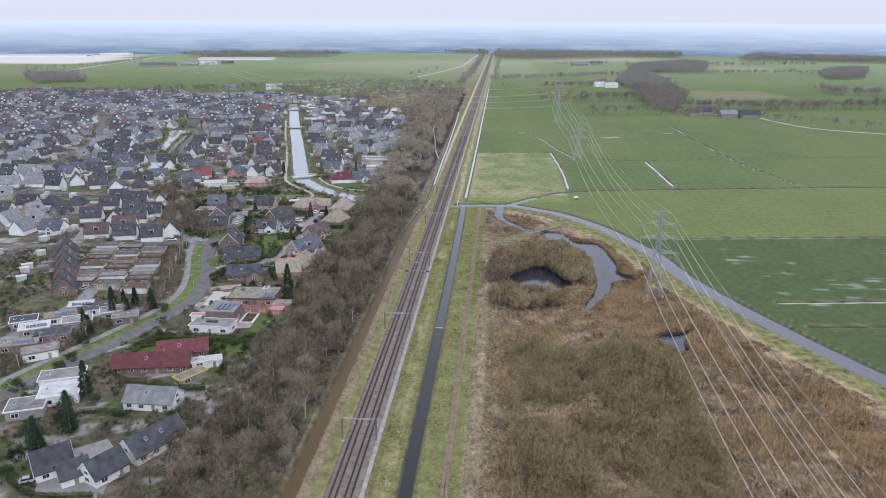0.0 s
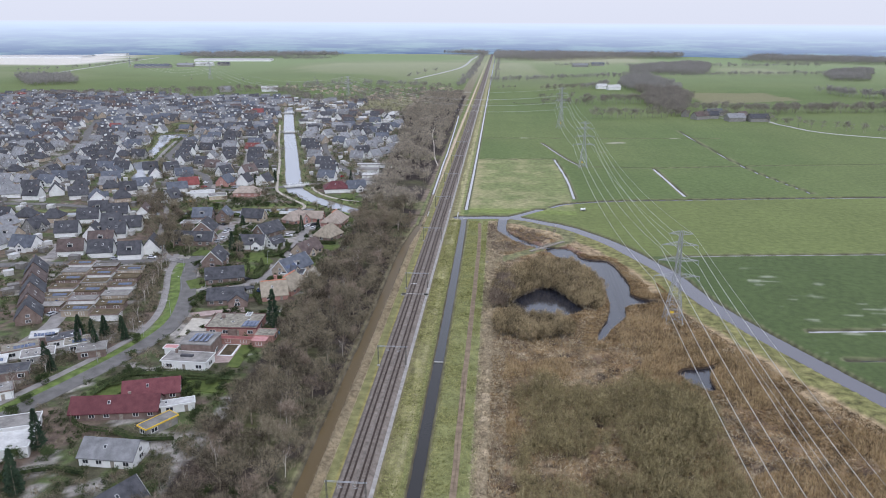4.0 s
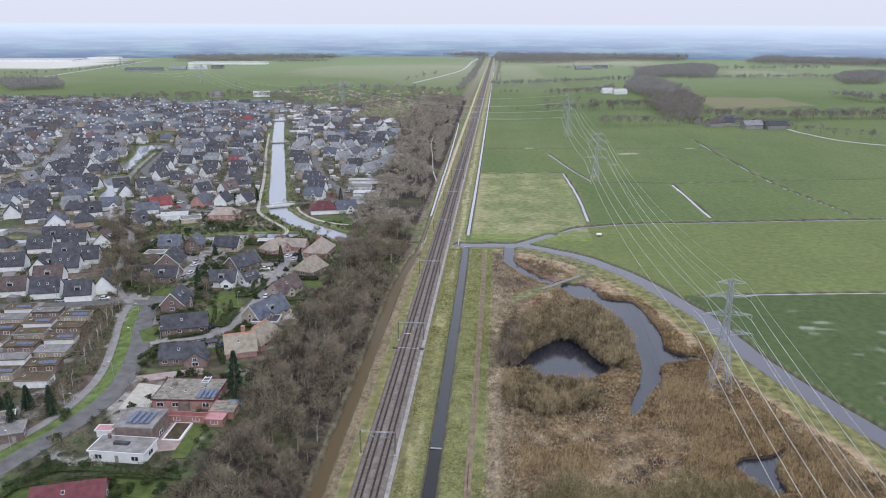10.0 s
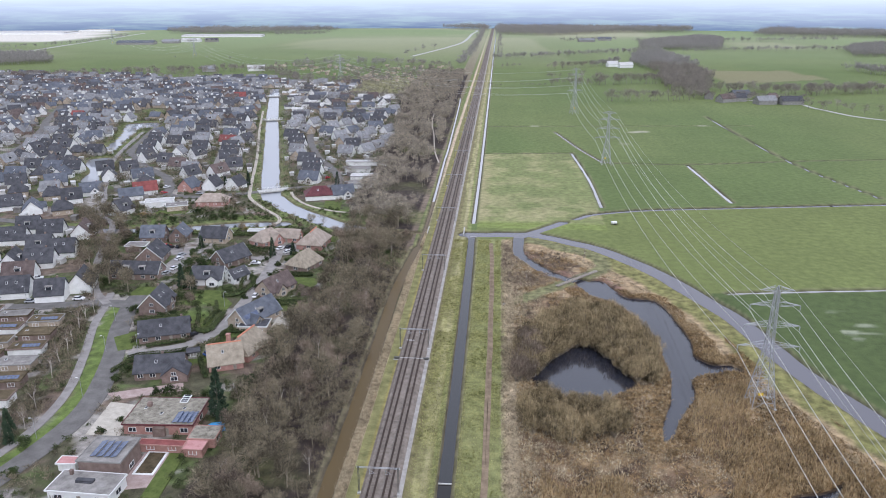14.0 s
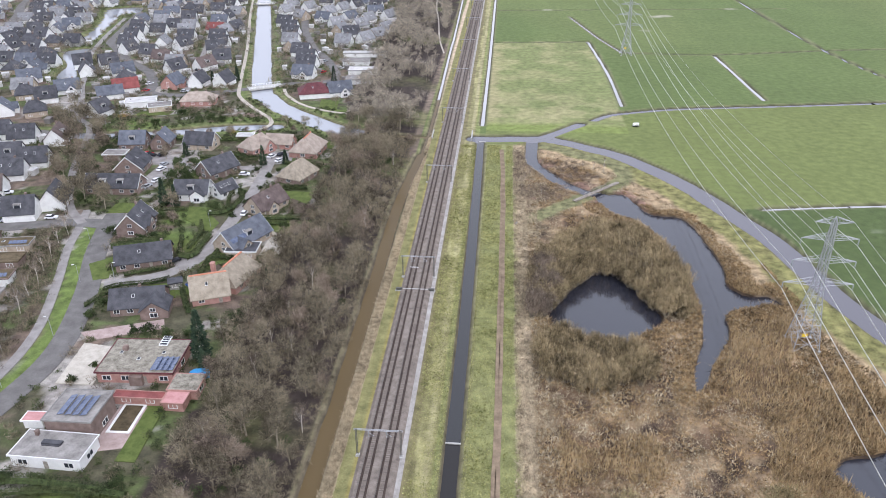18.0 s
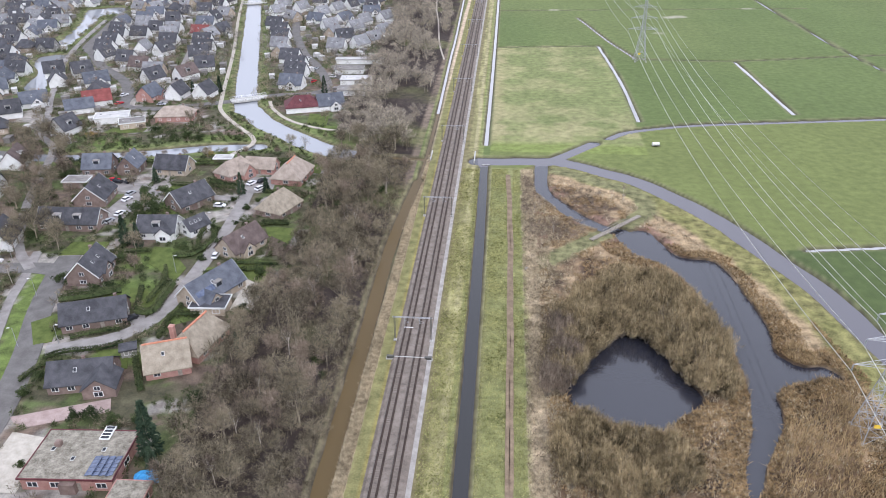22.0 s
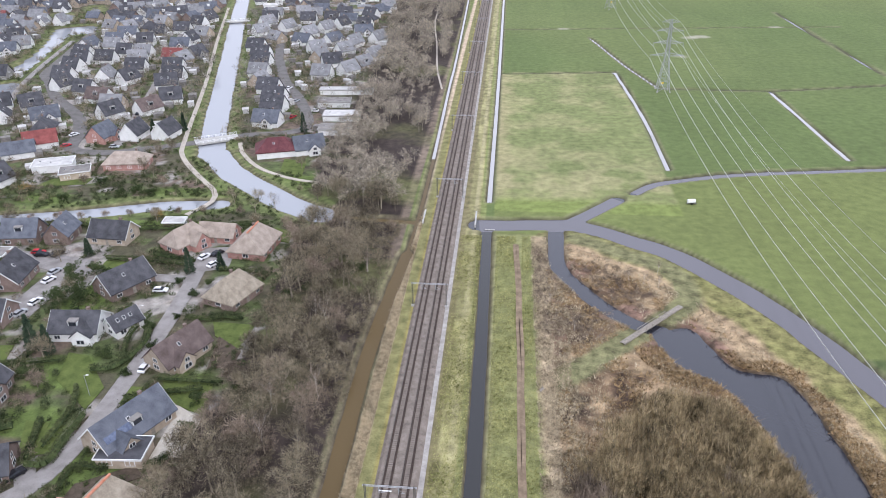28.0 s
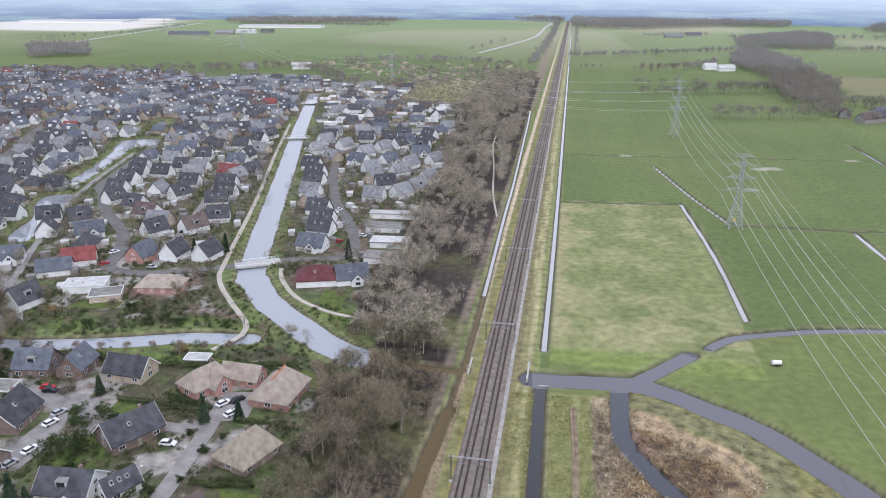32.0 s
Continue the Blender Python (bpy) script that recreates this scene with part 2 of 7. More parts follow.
TYRE = material("tyre", (0.02, 0.02, 0.02), (0.04, 0.04, 0.04), 0.5, 8.0, 0.9)
CARS = [material("car_" + k, c, tuple(min(1, v * 1.15) for v in c), 0.6, 1.0, 0.25) for k, c in
        (("white", (0.72, 0.72, 0.73)), ("black", (0.02, 0.02, 0.024)), ("silver", (0.4, 0.41, 0.43)), ("red", (0.42, 0.03, 0.04)), ("blue", (0.04, 0.08, 0.22)))]
TWIG = twig_material("grey_brown_twigs", (0.036, 0.029, 0.021), (0.43, 0.38, 0.3))
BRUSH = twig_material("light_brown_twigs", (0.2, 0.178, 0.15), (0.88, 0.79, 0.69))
# distance haze painted into the next two: lifted, greyer twig colours
HAZETWIG = twig_material("hazed_grey_twigs", (0.16, 0.143, 0.133), (0.55, 0.51, 0.49))
FARHAZETWIG = twig_material("far_hazed_twigs", (0.14, 0.135, 0.145), (0.44, 0.43, 0.45))
RUSSET = twig_material("russet_twigs", (0.08, 0.06, 0.05), (0.47, 0.39, 0.34))
WILLOW = twig_material("willow_twigs", (0.085, 0.068, 0.038), (0.74, 0.61, 0.42))
ALDER = twig_material("alder_twigs", (0.045, 0.039, 0.021), (0.5, 0.43, 0.265))
BIRCH = twig_material("birch_bark", (0.5, 0.45, 0.42), (0.74, 0.7, 0.67))
BARK = twig_material("bark", (0.17, 0.145, 0.12), (0.46, 0.41, 0.35))
REED = twig_material("reed_stems", (0.14, 0.095, 0.052), (0.66, 0.51, 0.33))
PALEREED = twig_material("pale_reed", (0.24, 0.19, 0.13), (0.8, 0.7, 0.55))
SEDGE = twig_material("brown_sedge", (0.05, 0.031, 0.016), (0.52, 0.375, 0.225))
NEEDLE = twig_material("conifer_needles", (0.022, 0.04, 0.026), (0.075, 0.11, 0.065))
LEAF = twig_material("evergreen_leaves", (0.018, 0.03, 0.013), (0.095, 0.125, 0.05))
HEDGE = twig_material("hedge_leaves", (0.022, 0.033, 0.015), (0.125, 0.145, 0.065))
TUSSOCK = twig_material("grass_tussocks", (0.1, 0.11, 0.03), (0.48, 0.46, 0.2))
AMBER = twig_material("amber_twigs", (0.3, 0.19, 0.07), (0.48, 0.33, 0.15))


# ---- mesh helpers ----
class Shape:
    """Collects corners and faces of one part."""

    def __init__(self):
        self.v, self.f = [], []

    def add(self, verts, faces):
        k = len(self.v)
        self.v += [tuple(p) for p in verts]
        self.f += [tuple(k + i for i in q) for q in faces]
        return self

    def box(self, x0, y0, z0, x1, y1, z1):
        return self.add([(x, y, z) for z in (z0, z1) for y in (y0, y1) for x in (x0, x1)],
                        [(0, 2, 3, 1), (4, 5, 7, 6), (0, 1, 5, 4), (2, 6, 7, 3), (0, 4, 6, 2), (1, 3, 7, 5)])

    def bar(self, a, b, r, r2=None, sides=4):
        a, b = Vector(a), Vector(b)
        d = (b - a).normalized()
        u = d.cross(Vector((0, 0, 1)) if abs(d.z) < 0.9 else Vector((1, 0, 0))).normalized()
        w = d.cross(u)
        r2 = r if r2 is None else r2
        ring = lambda c, q: [c + (u * math.cos(i * 2 * math.pi / sides) + w * math.sin(i * 2 * math.pi / sides)) * q for i in range(sides)]
        n = sides
        return self.add(ring(a, r) + ring(b, r2), [(i, (i + 1) % n, n + (i + 1) % n, n + i) for i in range(n)] + [tuple(range(n))[::-1], tuple(range(n, 2 * n))])

    def tube(self, pts, r, sides=4):
        """One connected bar through several points; r may change along it."""
        pts = [Vector(p) for p in pts]
        n, k = len(pts), len(self.v)
        for i, p in enumerate(pts):
            d = (pts[min(i + 1, n - 1)] - pts[max(i - 1, 0)]).normalized()
            u = d.cross(Vector((0, 0, 1)) if abs(d.z) < 0.9 else Vector((1, 0, 0))).normalized()
            w = d.cross(u)
            q = r[i] if isinstance(r, (list, tuple)) else r
            self.v += [tuple(p + (u * math.cos(j * 2 * math.pi / sides) + w * math.sin(j * 2 * math.pi / sides)) * q) for j in range(sides)]
        for i in range(n - 1):
            self.f += [(k + i * sides + j, k + i * sides + (j + 1) % sides, k + (i + 1) * sides + (j + 1) % sides, k + (i + 1) * sides + j) for j in range(sides)]
        self.f += [tuple(k + j for j in range(sides))[::-1], tuple(k + (n - 1) * sides + j for j in range(sides))]
        return self

    def mesh(self, name, mat, smooth=False):
        me = bpy.data.meshes.new(name)
        me.from_pydata(self.v, [], self.f)
        me.materials.append(mat)
        if smooth:
            me.polygons.foreach_set("use_smooth", [True] * len(me.polygons))
        return me


def soup(name, tris, mat):
    """A mesh of loose triangles from an (n, 3, 3) array."""
    tris = np.asarray(tris, dtype=np.float32)
    n = len(tris)
    me = bpy.data.meshes.new(name)
    me.vertices.add(3 * n)
    me.vertices.foreach_set("co", tris.reshape(-1))
    me.loops.add(3 * n)
    me.loops.foreach_set("vertex_index", np.arange(3 * n, dtype=np.int32))
    me.polygons.add(n)
    me.polygons.foreach_set("loop_start", np.arange(0, 3 * n, 3, dtype=np.int32))
    me.materials.append(mat)
    me.update(calc_edges=True)
    return me


def part(name, data, parent, label="", m=None):
    ob = new(name, data)
    ob.parent = parent
    if m is not None:
        ob.matrix_local = m
    if label:
        tagged(ob, label)
    return ob


def thing(name, m, label, category, group="", data=None, kind=""):
    ob = new(name, data)
    ob.matrix_world = m
    return tagged(ob, label, category, group, kind)


def spline(points, step=3.0):
    """A smooth line through plan points."""
    p = np.array(points, float)
    q = np.vstack([2 * p[0] - p[1], p, 2 * p[-1] - p[-2]])
    out = []
    for i in range(1, len(q) - 2):
        n = max(2, int(np.hypot(*(q[i + 1] - q[i])) / step))
        for t in np.arange(n) / n:
            a, b, c, d = q[i - 1:i + 3]
            out.append(0.5 * (2 * b + (c - a) * t + (2 * a - 5 * b + 4 * c - d) * t ** 2 + (3 * b - a - 3 * c + d) * t ** 3))
    return np.array(out + [p[-1]])


def hashed(i, j, s):
    return np.modf(np.abs(np.sin(i * 127.1 + j * 311.7 + s * 74.7) * 43758.5453))[0]


def vnoise(x, y, size, s=0):
    x, y = x / size, y / size
    i, j = np.floor(x), np.floor(y)
    u, v = x - i, y - j
    u, v = u * u * (3 - 2 * u), v * v * (3 - 2 * v)
    a = hashed(i, j, s) * (1 - u) + hashed(i + 1, j, s) * u
    b = hashed(i, j + 1, s) * (1 - u) + hashed(i + 1, j + 1, s) * u
    return a * (1 - v) + b * v


def fbm(x, y, size, s=0):
    return (vnoise(x, y, size, s) * 4 + vnoise(x, y, size / 2.1, s + 3) * 2 + vnoise(x, y, size / 4.3, s + 7)) / 7


def line_gap(x, y, line):
    """Distance from plan points to a line of plan points."""
    best = np.full(x.shape, 1e9)
    for a, b in zip(line[:-1], line[1:]):
        d = b - a
        t = np.clip(((x - a[0]) * d[0] + (y - a[1]) * d[1]) / max(d @ d, 1e-9), 0, 1)
        best = np.minimum(best, np.hypot(x - a[0] - t * d[0], y - a[1] - t * d[1]))
    return best


def inside(x, y, poly):
    hit = np.zeros(x.shape, bool)
    for a, b in zip(poly, np.roll(poly, -1, 0)):
        cross = (a[1] > y) != (b[1] > y)
        with np.errstate(divide="ignore", invalid="ignore"):
            hit ^= cross & (x < (b[0] - a[0]) * (y - a[1]) / (b[1] - a[1]) + a[0])
    return hit


def near_box(x, y, pts, m):
    return (x > pts[:, 0].min() - m) & (x < pts[:, 0].max() + m) & (y > pts[:, 1].min() - m) & (y < pts[:, 1].max() + m)


# ---- plan: waters ----
CANAL_EAST = spline([(12, 127), (30, 128), (42, 129), (53, 125), (63, 118), (75, 109.5), (86, 95), (96, 79.5), (104, 62), (111, 45), (117, 29),
                     (122.5, 1), (127, -14.5), (132, -28), (137, -41), (146, -62), (158, -88), (190, -150), (230, -230)])
DITCHES = [
    (CANAL_EAST, 4.0),
    (spline([(15.6, -420), (15.6, -60), (15.3, 60), (14.6, 126)]), 1.6),
    (spline([(14.9, 146), (15.3, 300), (15.0, 600), (14.0, 1400), (13.0, 2600)], 20), 0.75),
    (spline([(-12.6, -420), (-12.8, -110), (-12.6, -60), (-12.8, -28), (-12.9, 0), (-13.4, 50), (-11.6, 84), (-10.2, 104)]), 1.9),
    (spline([(-10.2, 104), (-9.6, 130), (-9.6, 160), (-10, 200), (-11.5, 300), (-12, 361), (-16, 575), (-18, 640)], 8), 0.6),
    (spline([(42, 129), (52, 140), (62, 151.5)]), 2.6),
    (spline([(69, 157.5), (77, 166), (90, 172), (115, 179.5), (164, 187.4), (214, 195.5), (254, 201.5), (600, 250)], 8), 1.7),
    (spline([(38, 124), (37.6, 100), (42.5, 88), (50, 76), (57, 69), (63, 66.5)]), 2.5),
    (spline([(82.4, 333), (86, 250), (85.8, 182)], 6), 0.75),
    (spline([(76, 423), (79, 409), (90, 350), (102, 301)], 6), 0.6),
    (spline([(160, 296), (162, 198)], 8), 0.8),
    (spline([(120, 57.5), (150, 62), (190, 67), (500, 104)], 8), 0.7),
    (spline([(155, -34), (201, -28.5), (420, 0)], 8), 0.7),
    (spline([(158, -59), (188, -56), (420, -28)], 8), 0.5),
    (spline([(230, 523), (236, 318), (253, 213)], 8), 0.6),
    (spline([(103, 300), (160, 299), (238, 316), (316, 329), (600, 380)], 10), 0.5),
    (spline([(17, 325), (82, 332)], 10), 0.4),
    (spline([(17, 447), (142, 459), (260, 470)], 10), 0.4),
    (spline([(-256, 704), (-197, 496), (-154, 350), (-111, 203), (-104, 188), (-90, 168), (-72, 151), (-57, 138), (-44, 131)], 6), 5.6),
    (spline([(-46, 132), (-30, 129), (-9, 127)], 4), 1.3),
    (spline([(-84, 137), (-105, 134), (-122, 128), (-145, 122), (-165, 118), (-190, 119), (-228, 112), (-300, 96)], 5), 4.0),
]
POND_EAST = spline([(60, 65.5), (62.5, 55), (66, 49.2), (73, 44), (78.5, 32), (82, 12), (82.8, -2), (82, -15), (79.5, -28), (75, -41), (72.5, -51), (76, -48), (79.5, -39), (85, -30), (88, -22), (88.8, -15.5),
                    (94, -11.8), (101, -9.5), (107, -9), (104, -4), (98.5, -4.6), (95.2, -1.8), (93.4, 2), (95, 12), (94.6, 19.5), (93.4, 27.6), (92.3, 37.4), (89.4, 48), (85, 49.3), (78, 51.3), (74.3, 61), (72, 66.6), (68.5, 68.4), (60, 65.5)], 2)
POND_ROUND = spline([(38.6, -18.5), (41.5, -10), (47, -2), (53.5, 5), (60, 6), (64.5, -2), (68.5, -12), (70.6, -20), (64.5, -26), (59.3, -31), (49.4, -29.5), (41, -25), (38.6, -18.5)], 2)
POND_SMALL = spline([(95, -75.5), (100, -71), (108, -69), (113.5, -65), (108, -73), (106.2, -80), (105.8, -87), (101, -84), (97.5, -79.5), (95, -75.5)], 2)
VILLAGE_PONDS = [spline(p, 4) for p in (
    [(-231, 209), (-240, 218), (-248, 245), (-262, 266), (-268, 283), (-255, 289), (-246, 264), (-237, 238), (-226, 214), (-231, 209)],
    [(-276, 311), (-286, 355), (-299, 394), (-314, 430), (-305, 440), (-291, 445), (-281, 419), (-293, 410), (-287, 389), (-277, 350), (-267, 315), (-276, 311)],
    [(-333, 461), (-345, 485), (-332, 486), (-319, 459), (-333, 461)],
    [(-312, 472), (-331, 518), (-323, 512), (-306, 474), (-312, 472)])]
PONDS = [POND_EAST, POND_ROUND, POND_SMALL] + VILLAGE_PONDS
LEVEL = -0.75


def water_gap(x, y):
    """Signed distance to the nearest water's edge; below zero on the water."""
    gap = np.full(x.shape, 99.0)
    for line, half in DITCHES:
        k = near_box(x, y, line, half + 14)
        if k.any():
            gap[k] = np.minimum(gap[k], line_gap(x[k], y[k], line) - half * (0.94 + 0.14 * vnoise(x[k], y[k], 7.0, 5)))
    for poly in PONDS:
        k = near_box(x, y, poly, 14)
        if k.any():
            d = line_gap(x[k], y[k], poly)
            d = np.where(inside(x[k], y[k], poly), -d, d) + (fbm(x[k], y[k], 6.0, 9) - 0.5) * 1.4
            gap[k] = np.minimum(gap[k], d)
    return gap


def east_gap(x, y):
    """Distance from the east canal's middle."""
    g = np.full(x.shape, 999.0)
    k = near_box(x, y, CANAL_EAST, 60)
    g[k] = line_gap(x[k], y[k], CANAL_EAST)
    return g


GREEN_PATH = spline([(26, 34), (36, 43), (52, 59.5), (70, 77), (74, 86), (71, 99), (54, 112), (44, 118)])
MARSH = np.vstack([[(29, 118), (29, -420), (330, -420)], CANAL_EAST[::-1][:-10]])
RAIL_X = 0.2      # middle of the railway
TRACKS = (RAIL_X - 1.9, RAIL_X + 1.9)

# ---- ground ----
def steps(*runs):
    out = [runs[0][0]]
    for start, stop, step in runs:
        n = max(1, round((stop - start) / step))
        out += list(start + (stop - start) * (np.arange(n) + 1) / n)
    return np.array(out)


GX = steps((-5000, -2400, 250), (-2400, -1000, 60), (-1000, -420, 40), (-420, -270, 4), (-270, -40, 1.9), (-40, -18, 1.5), (-18, 32, 0.7), (32, 140, 1.3), (140, 205, 1.5), (205, 270, 2.6), (270, 500, 12), (500, 1000, 30), (1000, 5000, 250))
GY = steps((-900, -420, 60), (-420, -180, 6), (-180, 215, 1.5), (215, 480, 2.2), (480, 720, 4), (720, 1100, 12), (1100, 1400, 25), (1400, 2600, 80), (2600, 5200, 260))
X, Y = np.meshgrid(GX, GY)
X, Y = X.ravel(), Y.ravel()
GAP = water_gap(X, Y)
Z = np.clip(LEVEL + GAP * 0.75, -1.7, 0.0)
Z += np.where(GAP > 2, (fbm(X, Y, 9.0, 2) - 0.5) * 0.25, 0) * (np.abs(X) < 400) * (np.abs(X - RAIL_X) > 5.5)


def blend(base, colour, w):
    return base * (1 - w[:, None]) + np.array(colour)[None, :] * w[:, None]


n1, n2, n3 = fbm(X, Y, 30, 11), fbm(X, Y, 7, 12), fbm(X, Y, 120, 13)
soft = lambda v, a, b: np.clip((v - a) / (b - a), 0, 1)
C = np.tile(np.array([[0.112, 0.145, 0.046]]), (len(X), 1))
C = blend(C, (0.14, 0.164, 0.056), soft(n3, 0.4, 0.65) * 0.7)
east = X > 17
C = blend(C, (0.15, 0.17, 0.054), 1.0 * (east & (Y > 57 + (X - 120) * 0.15) & (Y < 186 + (X - 164) * 0.16)))
C = blend(C, (0.07, 0.096, 0.031), 1.0 * (east & (Y <= 57 + (X - 120) * 0.15)) * (0.7 + 0.3 * n1))
C = blend(C, (0.3, 0.3, 0.22), 1.0 * (east & (Y < 50) & (X > 150)) * soft(vnoise(X, Y * 4, 9, 81) * 0.55 + n1 * 0.55, 0.74, 0.82) * 0.8)
yellow = (X > 17) & (X < 84) & (Y > 138) & (Y < 327 + (X - 17) * 0.1)
C = blend(C, (0.2, 0.21, 0.085), 1.0 * yellow * (0.6 + 0.4 * n2))
C = blend(C, (0.36, 0.29, 0.165), yellow * soft(19 + 12 * n2 - X, 0, 7) * 0.7)
C = blend(C, (0.33, 0.29, 0.15), yellow * soft(fbm(X, Y, 13, 82), 0.48, 0.68) * 0.6)
C = blend(C, (0.3, 0.26, 0.14), yellow * soft(190 + 25 * n1 - Y, 0, 30) * soft(n2, 0.4, 0.6) * 0.6)
C = blend(C, (0.18, 0.21, 0.06), yellow * soft(Y, 152, 146) * 1.0)
marsh = inside(X, Y, MARSH)
eg = east_gap(X, Y)
C = blend(C, (0.21, 0.165, 0.105), 1.0 * marsh)
C = blend(C, (0.3, 0.235, 0.155), marsh * soft(n1, 0.5, 0.62))
C = blend(C, (0.11, 0.078, 0.05), marsh * soft(n2, 0.47, 0.58) * 0.9)
C = blend(C, (0.045, 0.034, 0.024), marsh * soft(fbm(X, Y, 5, 33), 0.56, 0.66) * 0.9)
C = blend(C, (0.2, 0.135, 0.11), marsh * soft(fbm(X, Y, 22, 31), 0.52, 0.6) * (Y > 50) * 0.8)
C = blend(C, (0.34, 0.275, 0.18), marsh * soft(22 + 5 * n2 - eg, 0, 3) * 0.8)
C = blend(C, (0.145, 0.16, 0.058), marsh * soft(14 + 4 * n2 - eg, 0, 2) * (0.8 + 0.2 * n2))
# ground darker under the willow ring, for contrast with the crowns
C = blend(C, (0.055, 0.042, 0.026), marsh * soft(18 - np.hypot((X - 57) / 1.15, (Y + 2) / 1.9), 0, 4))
C = C * np.where(marsh[:, None], np.array([[1.04, 0.98, 0.9]]), 1.0)
path_cross = line_gap(X, Y, GREEN_PATH)
C = blend(C, (0.15, 0.152, 0.072), soft(3.6 + 2 * n2 - path_cross, 0, 1.5) * marsh)
strip = (X > -30) & (X < 34) & ((Y < 120) | (X < 14))
C = blend(C, (0.2, 0.19, 0.088), 1.0 * (strip & (X > -8)))
C = blend(C, (0.33, 0.31, 0.15), (strip & (X > 5)) * soft(n2 * 0.5 + vnoise(X * 6, Y, 9, 4) * 0.6, 0.5, 0.72) * 0.8)
C = blend(C, (0.165, 0.195, 0.065), 1.0 * (strip & (np.abs(X - 12.8) < 0.9)))
C = blend(C, (0.175, 0.192, 0.075), 1.0 * (strip & (X > 17.2) & (X < 30) & (Y < 125)) * (0.6 + 0.4 * n2))
C = blend(C, (0.36, 0.29, 0.2), (strip & (Y < 118)) * soft(X, 28.5 + 2 * n2, 30 + 2 * n2) * 0.9)
C = blend(C, (0.46, 0.37, 0.27), (X < 0) * strip * soft(1.3 + 0.8 * n2 - np.abs(X + 9.0), 0, 0.7))
C = blend(C, (0.17, 0.168, 0.066), (strip & (X < -4.9) & (X > -7.6)) * 0.85)
C = blend(C, (0.22, 0.19, 0.06), (strip & (X < -4.1) & (X > -5.1)) * 0.85)
C = blend(C, (0.15, 0.135, 0.066), (strip & (X > 5) & (X < 7.4 + n2)) * 0.85)
C = blend(C, (0.31, 0.285, 0.16), (strip & (X > 9.2 + n2) & (X < 11.2)) * (0.35 + 0.5 * n1))
C = blend(C, (0.18, 0.15, 0.105), strip * (X < -14.6) * 0.9)
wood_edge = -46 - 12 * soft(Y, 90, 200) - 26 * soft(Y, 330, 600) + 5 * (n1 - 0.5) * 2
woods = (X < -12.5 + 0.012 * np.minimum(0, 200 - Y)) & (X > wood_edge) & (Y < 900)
# leaf litter darkened, with the shade under the trees put into its colour
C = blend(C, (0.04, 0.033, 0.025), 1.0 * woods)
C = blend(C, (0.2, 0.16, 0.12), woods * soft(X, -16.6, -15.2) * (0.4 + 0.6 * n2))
C = blend(C, (0.12, 0.13, 0.05), woods * soft(n1, 0.56, 0.7) * 0.7)
village = (X <= wood_edge) & (Y < 780 - 0.1 * X) & (X > -900)
C = blend(C, (0.075, 0.074, 0.042), 1.0 * village)
C = blend(C, (0.075, 0.1, 0.035), village * soft(n2, 0.5, 0.56))
C = blend(C, (0.3, 0.28, 0.26), village * soft(fbm(X, Y, 11, 21), 0.57, 0.6) * 0.85 * (GAP > 14))
C = blend(C, (0.13, 0.1, 0.075), village * soft(fbm(X, Y, 9, 23), 0.6, 0.68))
for lawn in ((-62, 4, 9, 7), (-55.5, 36, 6, 4), (-57, 26, 8, 5), (-88, 36, 8, 8), (-84, 18, 9, 6), (-72, -14.5, 10, 4), (-58, -98, 11, 6), (-86, -104, 7, 8), (-55, -70, 4, 8),
             (-98, -2, 5, 6), (-97, 66, 8, 6), (-126, 118, 24, 3), (-95, 118, 22, 4), (-85, 152, 9, 10), (-150, 136, 10, 5), (-104, 145, 10, 5), (-62, 158, 10, 8)):
    w = soft(lawn[2] - np.abs(X - lawn[0]), 0, 1.5) * soft(lawn[3] - np.abs(Y - lawn[1]), 0, 1.5)
    C = blend(C, (0.09, 0.13, 0.032), w * village)
west_water = (X < -40) & (Y > 95) & (Y < 560)
C = blend(C, (0.12, 0.155, 0.05), west_water * soft(5.5 + 2 * n2 - GAP, 0, 1.0) * 0.85)
VERGE = spline([(-152, -197), (-126, -152), (-112, -116), (-101, -86), (-95, -63), (-95.3, -42), (-103, -16), (-112, 7), (-117.5, 26)], 4)
C = blend(C, (0.105, 0.15, 0.037), soft(3.2 - line_gap(X, Y, VERGE), 0, 0.8))
C = blend(C, (0.2, 0.19, 0.1), (GAP < 2.0) * soft(2.0 - GAP, 0, 0.6) * ~marsh * 0.6)
C = blend(C, (0.055, 0.045, 0.03), soft(0.9 - GAP, 0, 0.5) * 0.85)
meadow = ~(marsh | woods | village | strip)
C = C * np.where(meadow[:, None], np.array([[0.93, 1.0, 0.97]]), 1.0)
C = C * np.where(meadow, 0.8 + 0.16 * fbm(X, Y, 26, 17) + 0.07 * vnoise(X, Y / 14, 5.0, 18) + 0.08 * n2, 1.0)[:, None]
tan_field = np.array([(330, 826), (349, 1001), (483, 1006), (492, 882), (352, 818)], float)
C = blend(C, (0.2, 0.18, 0.1), 0.75 * inside(X, Y, tan_field))
rough_field = np.array([(-218, 722), (-203, 814), (-113, 862), (-60, 800), (-70, 660), (-148, 690)], float)
C = blend(C, (0.21, 0.2, 0.1), 0.85 * inside(X, Y, rough_field))
for sx, sy, sr in ((144, 426, 3.0), (152, 430, 4.0), (128, 372, 2.4), (60, 452, 2.2), (214, 466, 2.5)):
    C = blend(C, (0.36, 0.34, 0.27), soft(sr + 2 * n2 - np.hypot((X - sx) * 0.6, Y - sy), 0, 1.5) * 0.7)
C = C * 1.1 + np.array([[0.006, 0.002, 0.006]])
